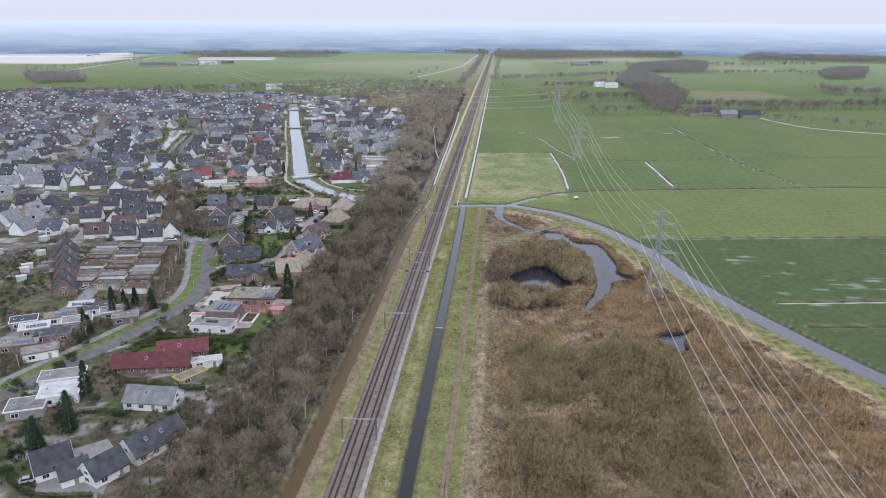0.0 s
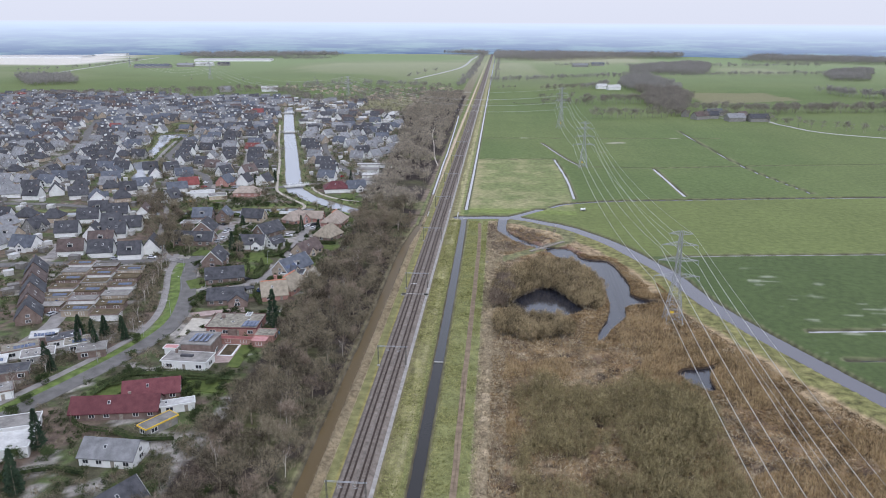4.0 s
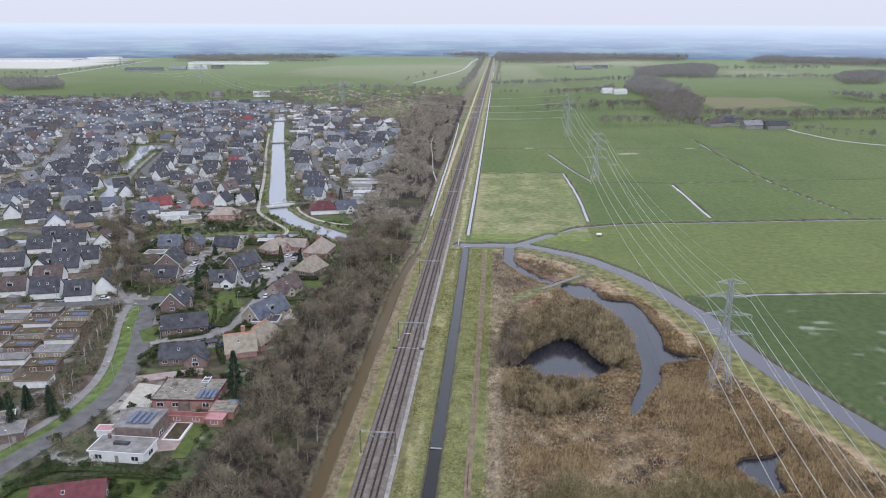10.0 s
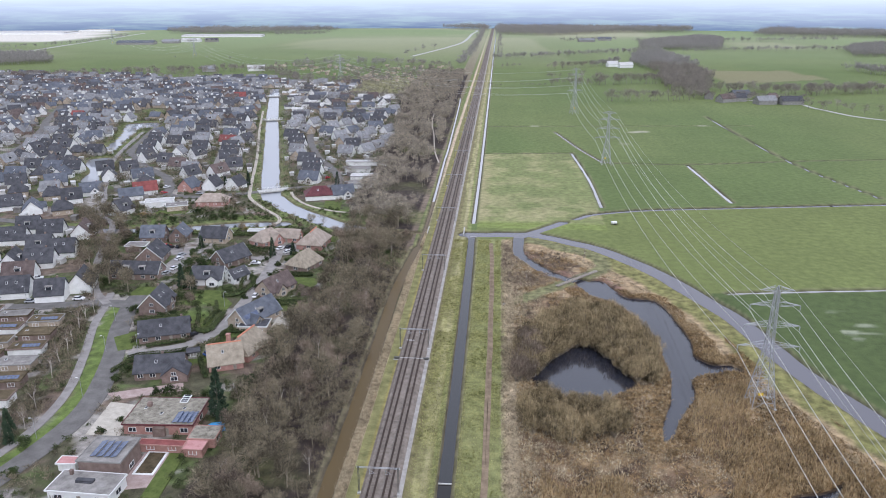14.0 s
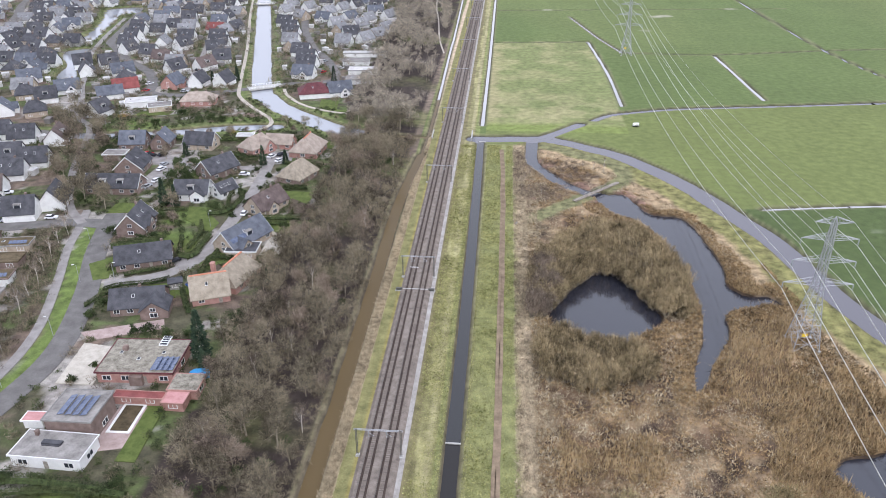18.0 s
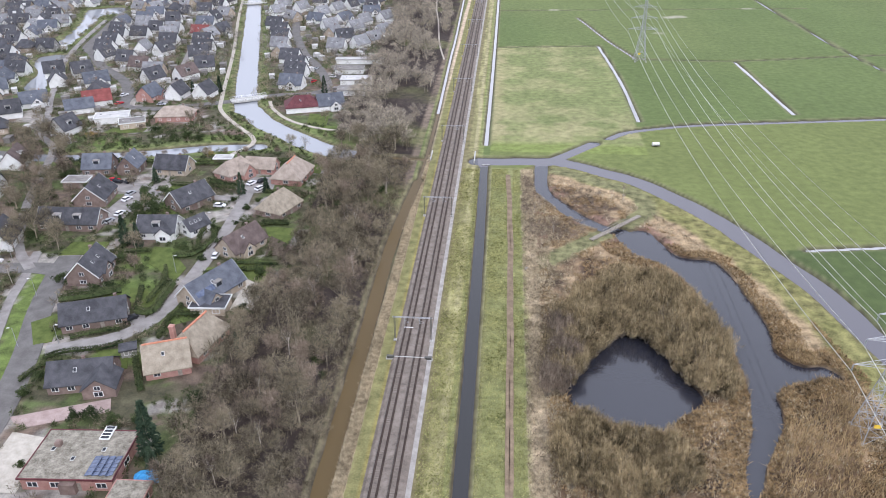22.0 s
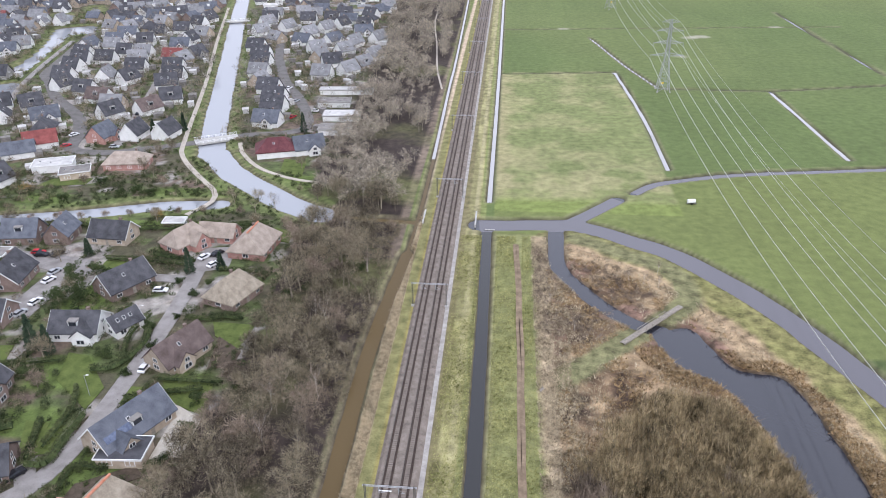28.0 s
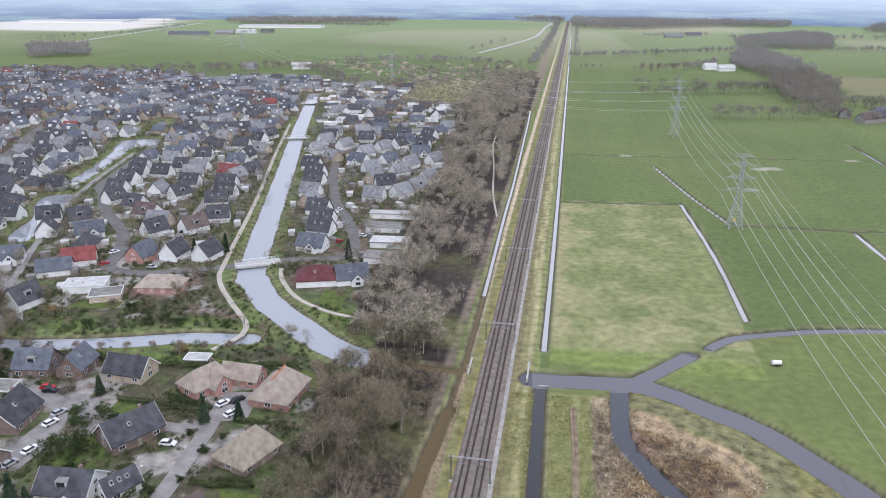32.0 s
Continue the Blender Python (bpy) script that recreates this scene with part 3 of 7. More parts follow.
# distance haze painted into the ground colour: fields grow paler further off
far_haze = soft(Y, 1000, 2200)
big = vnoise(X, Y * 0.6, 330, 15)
C = blend(C, (0.3, 0.33, 0.2), far_haze * 0.8)
C = blend(C, (0.34, 0.33, 0.22), far_haze * soft(big, 0.55, 0.6) * 0.8)
C = blend(C, (0.2, 0.26, 0.12), far_haze * soft(big, 0.4, 0.35) * 0.8)
pale_field = np.array([(-1247, 1612), (-1122, 1630), (-1100, 1850), (-1195, 2085), (-1197, 2350), (-1560, 2300), (-1800, 2080), (-1900, 1700)], float)
C = blend(C, (0.62, 0.58, 0.52), 1.0 * inside(X, Y, pale_field))
ROUGH = np.where(marsh, 0.95, np.where(woods | village, 0.7, np.where(strip, 0.6, np.where(yellow, 0.42, 0.3))))
n_x, n_y = len(GX), len(GY)
ii = np.arange(n_x * n_y).reshape(n_y, n_x)
quads = np.stack([ii[:-1, :-1], ii[:-1, 1:], ii[1:, 1:], ii[1:, :-1]], -1).reshape(-1, 4)
gm = bpy.data.meshes.new("ground")
gm.vertices.add(len(X))
gm.vertices.foreach_set("co", np.stack([X, Y, Z], 1).astype(np.float32).ravel())
gm.loops.add(quads.size)
gm.loops.foreach_set("vertex_index", quads.astype(np.int32).ravel())
gm.polygons.add(len(quads))
gm.polygons.foreach_set("loop_start", np.arange(0, quads.size, 4, dtype=np.int32))
gm.polygons.foreach_set("use_smooth", np.ones(len(quads), bool))
gm.update(calc_edges=True)
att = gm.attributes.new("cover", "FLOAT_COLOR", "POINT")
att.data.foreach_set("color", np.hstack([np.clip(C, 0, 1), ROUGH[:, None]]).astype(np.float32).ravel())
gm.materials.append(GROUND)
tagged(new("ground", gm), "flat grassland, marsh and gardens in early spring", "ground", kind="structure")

for nm, x0, x1, y0, y1, mt, lb in (("water_east", -4, 640, -420, 2650, WATER, "still grey water of canal, ditches and ponds"),
                                   ("water_ditch", -40, -4, -420, 760, MUDDY, "muddy brown water of the ditch by the railway"),
                                   ("water_west", -420, -40, 80, 760, SKYWATER, "still village canal water with sky brightness in its colour")):
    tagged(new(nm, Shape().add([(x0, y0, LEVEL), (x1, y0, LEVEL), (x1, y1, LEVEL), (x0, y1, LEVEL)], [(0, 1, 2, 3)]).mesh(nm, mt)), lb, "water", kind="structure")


def sheet(name, line, half, z, mat, label):
    """A strip of water along a plan line, wider than its bed."""
    d = np.gradient(line, axis=0)
    nrm = np.stack([-d[:, 1], d[:, 0]], 1) / np.maximum(np.hypot(d[:, 0], d[:, 1]), 1e-6)[:, None]
    n = len(line)
    s = Shape()
    s.v = [(*(line[i] + nrm[i] * half), z) for i in range(n)] + [(*(line[i] - nrm[i] * half), z) for i in range(n)]
    s.f = [(n + i, n + i + 1, i + 1, i) for i in range(n - 1)]
    tagged(new(name, s.mesh(name, mat)), label, "water", kind="structure")


for i, k in enumerate((0, 5, 6)):
    sheet("water_canal_%d" % (i + 1), DITCHES[k][0], DITCHES[k][1] + 1.2, LEVEL + 0.012 + 0.008 * i, MURKY, "silty lavender-grey water of the canal")
DARKWATER = water_material("dark_ditch_water", (0.022, 0.02, 0.019), 0.02, 0.05)
verge_line = DITCHES[1][0]
DITCHWATER = water_material("clear_ditch_water", (0.012, 0.012, 0.012), 0.015, 0.05, 1.55)
sheet("water_verge_ditch", verge_line[verge_line[:, 1] < -71], DITCHES[1][1] + 0.9, LEVEL + 0.004, DARKWATER, "dark still water of the verge ditch below the weir")
sheet("water_verge_ditch_upper", verge_line[verge_line[:, 1] > -74], DITCHES[1][1] + 0.9, LEVEL + 0.006, DITCHWATER, "still grey water of the verge ditch above the weir")
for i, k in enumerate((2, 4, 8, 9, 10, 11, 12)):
    sheet("water_field_ditch_%d" % (i + 1), DITCHES[k][0][DITCHES[k][0][:, 1] > 180] if k == 4 else DITCHES[k][0], DITCHES[k][1] + 0.9, LEVEL + 0.04 + 0.006 * i, SKYDITCH, "field ditch water with sky reflection put into its pale colour")


def ribbon(name, line, half, z, mat, label, category="road"):
    """A road or path along a plan line, with thickness."""
    line = np.array(line)
    d = np.gradient(line, axis=0)
    nrm = np.stack([-d[:, 1], d[:, 0]], 1) / np.maximum(np.hypot(d[:, 0], d[:, 1]), 1e-6)[:, None]
    s = Shape()
    n = len(line)
    hw = half if np.ndim(half) else np.full(n, half)
    for k, (sg, zz) in enumerate(((1.02, z - 0.3), (1, z), (-1, z), (-1.02, z - 0.3))):
        s.v += [(*(line[i] + nrm[i] * hw[i] * sg), zz) for i in range(n)]
    for k in range(3):
        s.f += [(k * n + i, k * n + i + 1, (k + 1) * n + i + 1, (k + 1) * n + i) for i in range(n - 1)]
    ob = new(name, s.mesh(name, mat))
    return tagged(ob, label, category, kind="structure")


# ---- railway ----
def railway():
    bed = Shape()
    prof = [(-4.6, -0.1), (-3.75, 0.62), (3.75, 0.62), (4.6, 0.1), (4.65, -0.3)]
    ys = list(np.arange(-420, 700, 20)) + list(np.arange(700, 2700, 100))
    for yy in ys:
        bed.v += [(RAIL_X + px, yy, pz) for px, pz in prof]
    k = len(prof)
    for i in range(len(ys) - 1):
        bed.f += [(i * k + j, i * k + j + 1, (i + 1) * k + j + 1, (i + 1) * k + j) for j in range(k - 1)]
    tagged(new("railway_bed", bed.mesh("railway_bed", BALLAST)), "grey-brown stone ballast bed of a double railway", "railway bed", kind="structure")
    ribbon("inspection_path", [(RAIL_X + 4.75, yy) for yy in ys], 0.85, 0.17, GREYGRIT, "pale grit path along the railway ballast", "path")
    sleeper = Shape().box(-1.25, -0.12, -0.08, 1.25, 0.12, 0.1).mesh("sleeper", SLEEPER)
    for tx in TRACKS:
        track = thing("railway_track", pose(tx, 0, 0.56), "rusty steel rails on concrete sleepers in ballast", "railway track", "two parallel tracks")
        for sx in (-0.75, 0.75):
            r = Shape()
            for y0 in list(range(-420, 700, 80)) + list(range(700, 2700, 400)):
                y1 = y0 + (80 if y0 < 700 else 400)
                r.box(sx - 0.075, y0, 0.1, sx + 0.075, y1 - 0.01, 0.15).box(sx - 0.025, y0, 0.15, sx + 0.025, y1 - 0.01, 0.26).box(sx - 0.04, y0, 0.26, sx + 0.04, y1 - 0.01, 0.31)
            part("rail", r.mesh("rail", RAIL), track)
            part("rusty_ballast", Shape().box(sx - 0.26, -420, 0.02, sx + 0.26, 2700, 0.11).mesh("rusty_ballast", RUST), track)
        for i in range(150):
            part("sleeper", sleeper, track, m=pose(0, -110 + i * 0.62, 0))
        rest = Shape()
        for yy in list(np.arange(-420, -110.3, 0.62)) + list(np.arange(-110 + 150 * 0.62, 420, 0.62)):
            rest.box(-1.25, yy - 0.12, -0.08, 1.25, yy + 0.12, 0.1)
        tagged(part("sleeper", rest.mesh("sleeper", SLEEPER), track), kind="stuff")


railway()


def portal(y):
    """A catenary portal over both tracks."""
    p = thing("catenary_portal", pose(RAIL_X, y, 0), "steel catenary portal spanning two railway tracks", "catenary portal", "portals along the railway")
    for sx in (-4.75, 4.75):
        post = Shape()
        for dx in (-0.14, 0.14):
            post.box(sx + dx - 0.05, -0.12, 0.3, sx + dx + 0.05, 0.12, 7.7)
        for i in range(12):
            z = 0.6 + i * 0.58
            post.bar((sx - 0.14, 0, z), (sx + 0.14, 0, z + 0.58), 0.03)
        q = part("post", post.mesh("post", DARKSTEEL), p)
        part("footing", Shape().box(sx - 0.4, -0.4, -0.2, sx + 0.4, 0.4, 0.45).mesh("footing", CONCRETE), q)
    beam = Shape()
    for dz in (7.25, 7.55):
        beam.box(-5.2, -0.07, dz - 0.035, 5.2, 0.07, dz + 0.035)
    for i in range(18):
        x = -5.1 + i * 0.567
        beam.bar((x, 0, 7.25), (x + 0.567, 0, 7.55), 0.022)
    part("beam", beam.mesh("beam", STEEL), p)
    for tx in (-1.9, 1.9):
        arm = Shape().bar((tx - 0.2, 0, 7.1), (tx - 0.2, 0, 5.5), 0.05).bar((tx - 0.2, 0, 5.6), (tx + 1.0, 0, 5.9), 0.04).bar((tx + 1.0, 0, 5.9), (tx - 0.2, 0, 6.6), 0.04)
        a = part("registration_arm", arm.mesh("registration_arm", STEEL), p)
        part("insulator", Shape().bar((tx - 0.2, 0, 6.9), (tx - 0.2, 0, 6.5), 0.1, sides=8).mesh("insulator", CERAMIC), a)


PORTALS = [-380, -305, -230, -155.5, -78.2, -1.6, 73, 148, 223, 299, 374, 449, 524, 599, 674]
for py in PORTALS:
    portal(py)
for tx in TRACKS:
    w = Shape()
    for a, b in zip(PORTALS[:-1], PORTALS[1:]):
        w.bar((tx, a, 5.45), (tx, b, 5.45), 0.02, sides=3)
        for i in range(8):
            t0, t1 = i / 8, (i + 1) / 8
            s0, s1 = 6.9 - 1.1 * 4 * t0 * (1 - t0), 6.9 - 1.1 * 4 * t1 * (1 - t1)
            w.bar((tx, a + (b - a) * t0, s0), (tx, a + (b - a) * t1, s1), 0.02, sides=3)
            w.bar((tx, a + (b - a) * t0, 5.45), (tx, a + (b - a) * t0, s0), 0.012, sides=3)
    thing("overhead_wire", pose(0, 0, 0), "thin copper overhead wires hung above the track", "overhead wire", "overhead wires", w.mesh("overhead_wire", DARKSTEEL))


# trackside cabinets and a cable crossing south of a portal
for sx in (-4.9, 4.7):
    cab = thing("signal_cabinet", pose(RAIL_X + sx, -9.4, 0.1), "low dark trackside signal cabinet on a concrete slab", "signal cabinet", "trackside cabinets")
    part("case", Shape().box(-0.85, -0.3, 0.1, 0.85, 0.3, 0.75).box(-0.92, -0.36, 0.75, 0.92, 0.36, 0.83).mesh("case", DARKSTEEL), cab)
    part("slab", Shape().box(-1.1, -0.5, -0.2, 1.1, 0.5, 0.1).mesh("slab", CONCRETE), cab)
thing("cable_trough", pose(RAIL_X, -9.4, 0.64), "narrow concrete cable trough across the tracks", "cable trough", data=Shape().box(-3.9, -0.16, 0.0, 3.8, 0.16, 0.1).mesh("cable_trough", CONCRETE))
thing("track_board", pose(TRACKS[0], 3.6, 0.66), "pale board laid across the sleepers", "board", data=Shape().box(-1.3, -0.14, 0.02, 1.3, 0.14, 0.09).mesh("track_board", WHITE))


# ---- power line ----
ARMS = ((18.6, 8.6), (25.0, 7.6), (31.2, 6.8), (35.6, 4.6))


def pylon(x, y, turn, tall):
    p = thing("lattice_pylon", pose(x, y, 0, 0, 0, turn) @ Matrix.Diagonal((1, 1, tall, 1)), "tall grey galvanised lattice pylon carrying power lines", "pylon", "pylons of the power line")
    half = lambda z: 3.3 - 2.35 * min(1, z / 19.0) - 0.45 * max(0, (z - 19) / 18.0)
    levels = [0, 4.2, 7.8, 10.9, 13.6, 16.0, 18.2, 20.3, 22.4, 24.6, 26.8, 29.0, 31.2, 33.4, 35.6]
    for sx, sy in ((1, 1), (1, -1), (-1, 1), (-1, -1)):
        leg = Shape()
        leg.tube([(sx * half(z), sy * half(z), z) for z in levels] + [(0, 0, 37.4)], 0.13)
        q = part("leg", leg.mesh("leg", STEEL), p)
        part("footing", Shape().bar((sx * 3.35, sy * 3.35, -0.4), (sx * 3.3, sy * 3.3, 0.45), 0.5, 0.4, 8).mesh("footing", CONCRETE), q)
    for ax in range(4):
        br = Shape()
        c = (lambda u, h: (u * h, -h)) if ax == 0 else (lambda u, h: (u * h, h)) if ax == 1 else (lambda u, h: (-h, u * h)) if ax == 2 else (lambda u, h: (h, u * h))
        for a, b in zip(levels[:-1], levels[1:]):
            for s in (1, -1):
                br.bar((*c(s, half(a)), a), (*c(-s, half(b)), b), 0.06)
            br.bar((*c(-1, half(b)), b), (*c(1, half(b)), b), 0.06)
            if b < 12:
                m = (a + b) / 2
                br.bar((*c(-1, half(m)), m), (*c(0, half(m)), m), 0.05).bar((*c(1, half(m)), m), (*c(0, half(m)), m), 0.05)
        part("bracing", br.mesh("bracing", STEEL), p)
    for z, w in ARMS:
        for s in (1, -1):
            h = half(z)
            arm = Shape()
            for sy in (1, -1):
                arm.bar((s * h, sy * h, z), (s * w, 0, z + 0.3), 0.08).bar((s * h, sy * h, z + 1.5), (s * w, 0, z + 0.3), 0.08)
                for t in (0.2, 0.4, 0.6, 0.8):
                    lo = Vector((s * h, sy * h, z)).lerp(Vector((s * w, 0, z + 0.3)), t)
                    up = Vector((s * h, sy * h, z + 1.5)).lerp(Vector((s * w, 0, z + 0.3)), t - 0.15)
                    arm.bar(lo, up, 0.045)
                    arm.bar(lo, (lo.x, -lo.y, lo.z), 0.04)
            a = part("crossarm", arm.mesh("crossarm", STEEL), p)
            if z < 34:
                ins = Shape()
                for i in range(7):
                    ins.bar((s * w, 0, z + 0.1 - i * 0.22), (s * w, 0, z - 0.06 - i * 0.22), 0.16, 0.1, 8)
                part("insulator", ins.mesh("insulator", CERAMIC), a)
    part("warning_plate", Shape().box(-1.9, -2.82, 4.4, -0.5, -2.74, 5.3).mesh("warning_plate", YELLOW), p, "small yellow warning plate")
    return p


PYLONS = [(107, -365, 0, 1.0), (104.6, -29, 0, 1.0), (103, 295, 0, 1.0), (102.3, 532, 24, 1.2), (-193, 807, 45, 0.95), (-553, 1185, 45, 0.95), (-900, 1545, 45, 0.95)]
for x, y, turn, tall in PYLONS:
    pylon(x, y, turn, tall)
k = 0
for z, w in ARMS:
    for s in (1, -1):
        for off in (0.0,):
            wire, pts = Shape(), []
            for (x0, y0, a0, h0), (x1, y1, a1, h1) in zip(PYLONS[:-1], PYLONS[1:]):
                span = math.hypot(x1 - x0, y1 - y0)
                sag = 9.0 * (span / 325) ** 2 * (0.85 if z > 34 else 1)
                zz = z - 1.5 if z < 34 else z + 0.3
                a = Vector((x0 + (s * w + off) * math.cos(radians(a0)), y0 + (s * w + off) * math.sin(radians(a0)), zz * h0))
                b = Vector((x1 + (s * w + off) * math.cos(radians(a1)), y1 + (s * w + off) * math.sin(radians(a1)), zz * h1))
                pts += [a.lerp(b, t) - Vector((0, 0, sag * 4 * t * (1 - t))) for t in np.arange(24) / 24]
            wire.tube(pts, 0.085 if z < 34 else 0.04, 3)
            thing("power_cable", pose(0, 0, 0), "pale aluminium power cable hung between lattice pylons", "power cable", "cables of the power line", wire.mesh("power_cable", WIRE))


# ---- roads and paths ----
TRAIL = spline([(25.4, -420), (25.4, -180), (25.2, -83), (25.4, -10), (25.6, 40), (25.0, 90), (24.4, 112)], 4)
TRAIL[:, 0] += (vnoise(TRAIL[:, 0], TRAIL[:, 1], 17.0, 71) - 0.5) * 0.5
for off in (-0.42, 0.42):
    wide = 0.36 + 0.2 * vnoise(TRAIL[:, 0] + off * 40, TRAIL[:, 1], 6.0, 72)
    ribbon("earth_path", TRAIL + np.array([off, 0.0]), wide, 0.17, EARTH, "worn earth track through rough grass", "path")
ROADS = []


def street(name, pts, half, mat=ROADM, label="grey street between gardens", cat="road"):
    line = spline(pts, 4)
    ROADS.append((line, half))
    ribbon(name, line, half, 0.17 + 0.006 * len(ROADS), mat, label, cat)


street("road_main", [(-190, -260), (-150, -205), (-122, -155), (-108, -118), (-97, -88), (-91, -65), (-90, -45), (-97, -18), (-106, 5), (-112, 25), (-114, 36)], 3.4)
street("road_cycle", [(-196, -255), (-158, -200), (-130, -150), (-116, -114), (-105, -84), (-99, -62), (-100, -40), (-108, -15), (-117, 8), (-122, 26), (-126, 38)], 1.4, PAVE, "grey cycle path beside the street", "path")
street("road_west", [(-111, 27), (-125, 27.5), (-150, 22), (-185, 16), (-260, 5)], 3.2)
street("lane_north", [(-94, -13), (-82, -8), (-74, -1), (-70.5, 12), (-70, 35), (-70.5, 60), (-72, 80), (-74, 96)], 2.3, PAVE, "grey paved residential lane between villas", "road")
street("lane_spur", [(-73, 82), (-90, 83), (-112, 84), (-116, 74), (-114, 58)], 2.0, PAVE, "grey paved lane with parked cars", "road")
street("footpath_west", [(-122, 27), (-135, 42), (-150, 72), (-160, 98), (-172, 128), (-190, 147), (-198, 169), (-214, 200), (-230, 238), (-246, 272), (-262, 322), (-280, 392)], 1.6, PAVE, "pale path between bare trees", "path")
street("road_bend", [(-279, 419), (-274, 397), (-262, 352), (-250, 307), (-238, 291), (-217, 261), (-189, 231), (-175, 206), (-168, 187), (-150, 184), (-135, 190)], 3.0)
street("road_bridge", [(-135, 190), (-120, 197), (-108, 204), (-95, 211), (-82, 214), (-73, 222), (-78, 243), (-90, 272), (-103, 297), (-122, 350), (-135, 400), (-150, 470)], 2.8)
street("canal_path", [(-214, 520), (-180, 400), (-150, 300), (-124, 205), (-116, 182), (-100, 160), (-90, 148), (-87, 138), (-92, 126)], 1.0, GRIT, "pale gravel path beside the canal", "path")
street("canal_path_east", [(-97, 200), (-92, 188), (-80, 172), (-65, 162), (-52, 158)], 0.9, GRIT, "pale gravel path beside the canal", "path")
street("road_left", [(-161, 24), (-157, 0), (-147, -25), (-135, -60), (-145, -110), (-175, -150)], 3.0, PAVE)
street("road_far_left", [(-318, 200), (-330, 265), (-337, 294), (-348, 332), (-373, 395), (-396, 439), (-414, 482), (-440, 540)], 3.6)
street("road_row", [(-420, 118), (-330, 128), (-250, 132), (-200, 122), (-176, 116)], 2.6)
street("lane_close", [(-185, 25), (-195, 55), (-210, 80)], 2.6, PAVE)
street("lane_mid", [(-150, 192), (-162, 240), (-178, 300), (-205, 390), (-222, 450)], 2.2, PAVE)
street("field_road_far", [(-143, 1240), (-94, 1498), (-66, 1722), (-60, 2100), (-60, 2382), (-200, 2500)], 3.5, CONCRETE, "pale concrete farm road across fields")
street("dike_road_far", [(-930, 1180), (-961, 1332), (-994, 1562), (-1038, 1881), (-1060, 2050)], 4.0, CONCRETE, "pale road across far fields")
street("farm_road_east", [(300, 650), (352, 625), (362, 580), (400, 509), (560, 440), (700, 400)], 2.0, CONCRETE, "pale concrete farm road")


def bridge(x, y, rot):
    b = thing("canal_bridge", pose(x, y, 0, 0, 0, rot), "flat concrete road bridge over the village canal", "bridge", "canal bridges")
    part("deck", Shape().box(-9.5, -3.4, -0.35, 9.5, 3.4, 0.36).mesh("deck", CONCRETE), b)
    for sy in (-3.3, 3.3):
        r = Shape().box(-9.5, sy - 0.06, 1.25, 9.5, sy + 0.06, 1.35).box(-9.5, sy - 0.03, 0.8, 9.5, sy + 0.03, 0.86)
        for i in range(13):
            r.box(-9.4 + i * 1.56, sy - 0.05, 0.3, -9.3 + i * 1.56, sy + 0.05, 1.25)
        part("railing", r.mesh("railing", WHITE), b)


for bx, by, br in ((-109, 203.6, 29), (-187.5, 465.5, 17), (-238, 634, 17)):
    bridge(bx, by, br)
WOOD_PATH = spline([(-15, 290), (-21.6, 334), (-28, 400), (-36.3, 480), (-38.2, 590)], 5)
ribbon("wood_path", WOOD_PATH, 0.5, 0.16, GRIT, "pale gravel path through the wood", "path")


# lawns, drives and terraces of the nearer gardens
LAWN = material("lawn", (0.062, 0.088, 0.02), (0.132, 0.162, 0.046), 2.5, 2.5, 0.95, 0.05)
GRAVEL = material("pale_gravel", (0.4, 0.36, 0.3), (0.56, 0.52, 0.45), 1.5, 4.0, 0.95, 0.02)
SOIL = material("garden_soil", (0.055, 0.042, 0.03), (0.13, 0.1, 0.075), 1.2, 4.0, 0.95, 0.06)
PINK = material("pink_paving", (0.3, 0.22, 0.2), (0.46, 0.36, 0.33), 2.0, 4.0)


def plot(name, mat, label, *corners):
    """A flat piece of garden with crisp edges."""
    s = Shape()
    n = len(corners)
    z = 0.165 + 0.004 * (len(PLOTTED) % 9)
    PLOTTED.append(name)
    s.add([(x, y, -0.2) for x, y in corners] + [(x, y, z) for x, y in corners], [tuple(range(n, 2 * n))] + [(i, (i + 1) % n, n + (i + 1) % n, n + i) for i in range(n)])
    tagged(new(name, s.mesh(name, mat)), label, name.replace("_", " "), kind="structure")


PLOTTED = []
for q in (((-47, 49), (-46, 60), (-58, 60.5), (-55, 54)), ((-61, 34.5), (-56, 27), (-46, 23), (-48.5, 35)), ((-90, 44), (-87, 33), (-74.5, 23), (-74, 31), (-84, 43)), ((-83, 15), (-78.5, 8), (-75, 9), (-76, 18)),
          ((-69, 26), (-66, 25.5), (-64.5, 32), (-68, 32)), ((-105, -1), (-98.5, -11), (-94.5, -9), (-99.5, 4)), ((-81, -12), (-74, -19), (-69.5, -18.5), (-73, -10.5)), ((-86, 18.5), (-82, 9), (-79.5, 9), (-80, 18)),
          ((-51.5, -84), (-52.5, -66), (-56.5, -66), (-56, -84)), ((-96, 84), (-104, 72), (-96, 68), (-94, 76)), ((-66, -101), (-66, -94.5), (-50, -95), (-50, -102)), ((-91, -102), (-84, -97), (-81, -107), (-90, -110)),
          ((-66, 119), (-66, 112), (-50, 108), (-50, 117)), ((-104, 92.5), (-104, 86), (-92, 86), (-92, 91)), ((-118, 45), (-118, 36), (-104, 38), (-106, 46)), ((-72, 182), (-70, 168), (-60, 164), (-62, 180)),
          ((-160, 147), (-142, 150), (-142, 156), (-158, 154))):
    plot("lawn", LAWN, "bright green mown garden lawn", *q)
plot("drive", PINK, "pinkish paved garden drive", (-88, -38), (-84, -41.5), (-66, -34.5), (-68, -30))
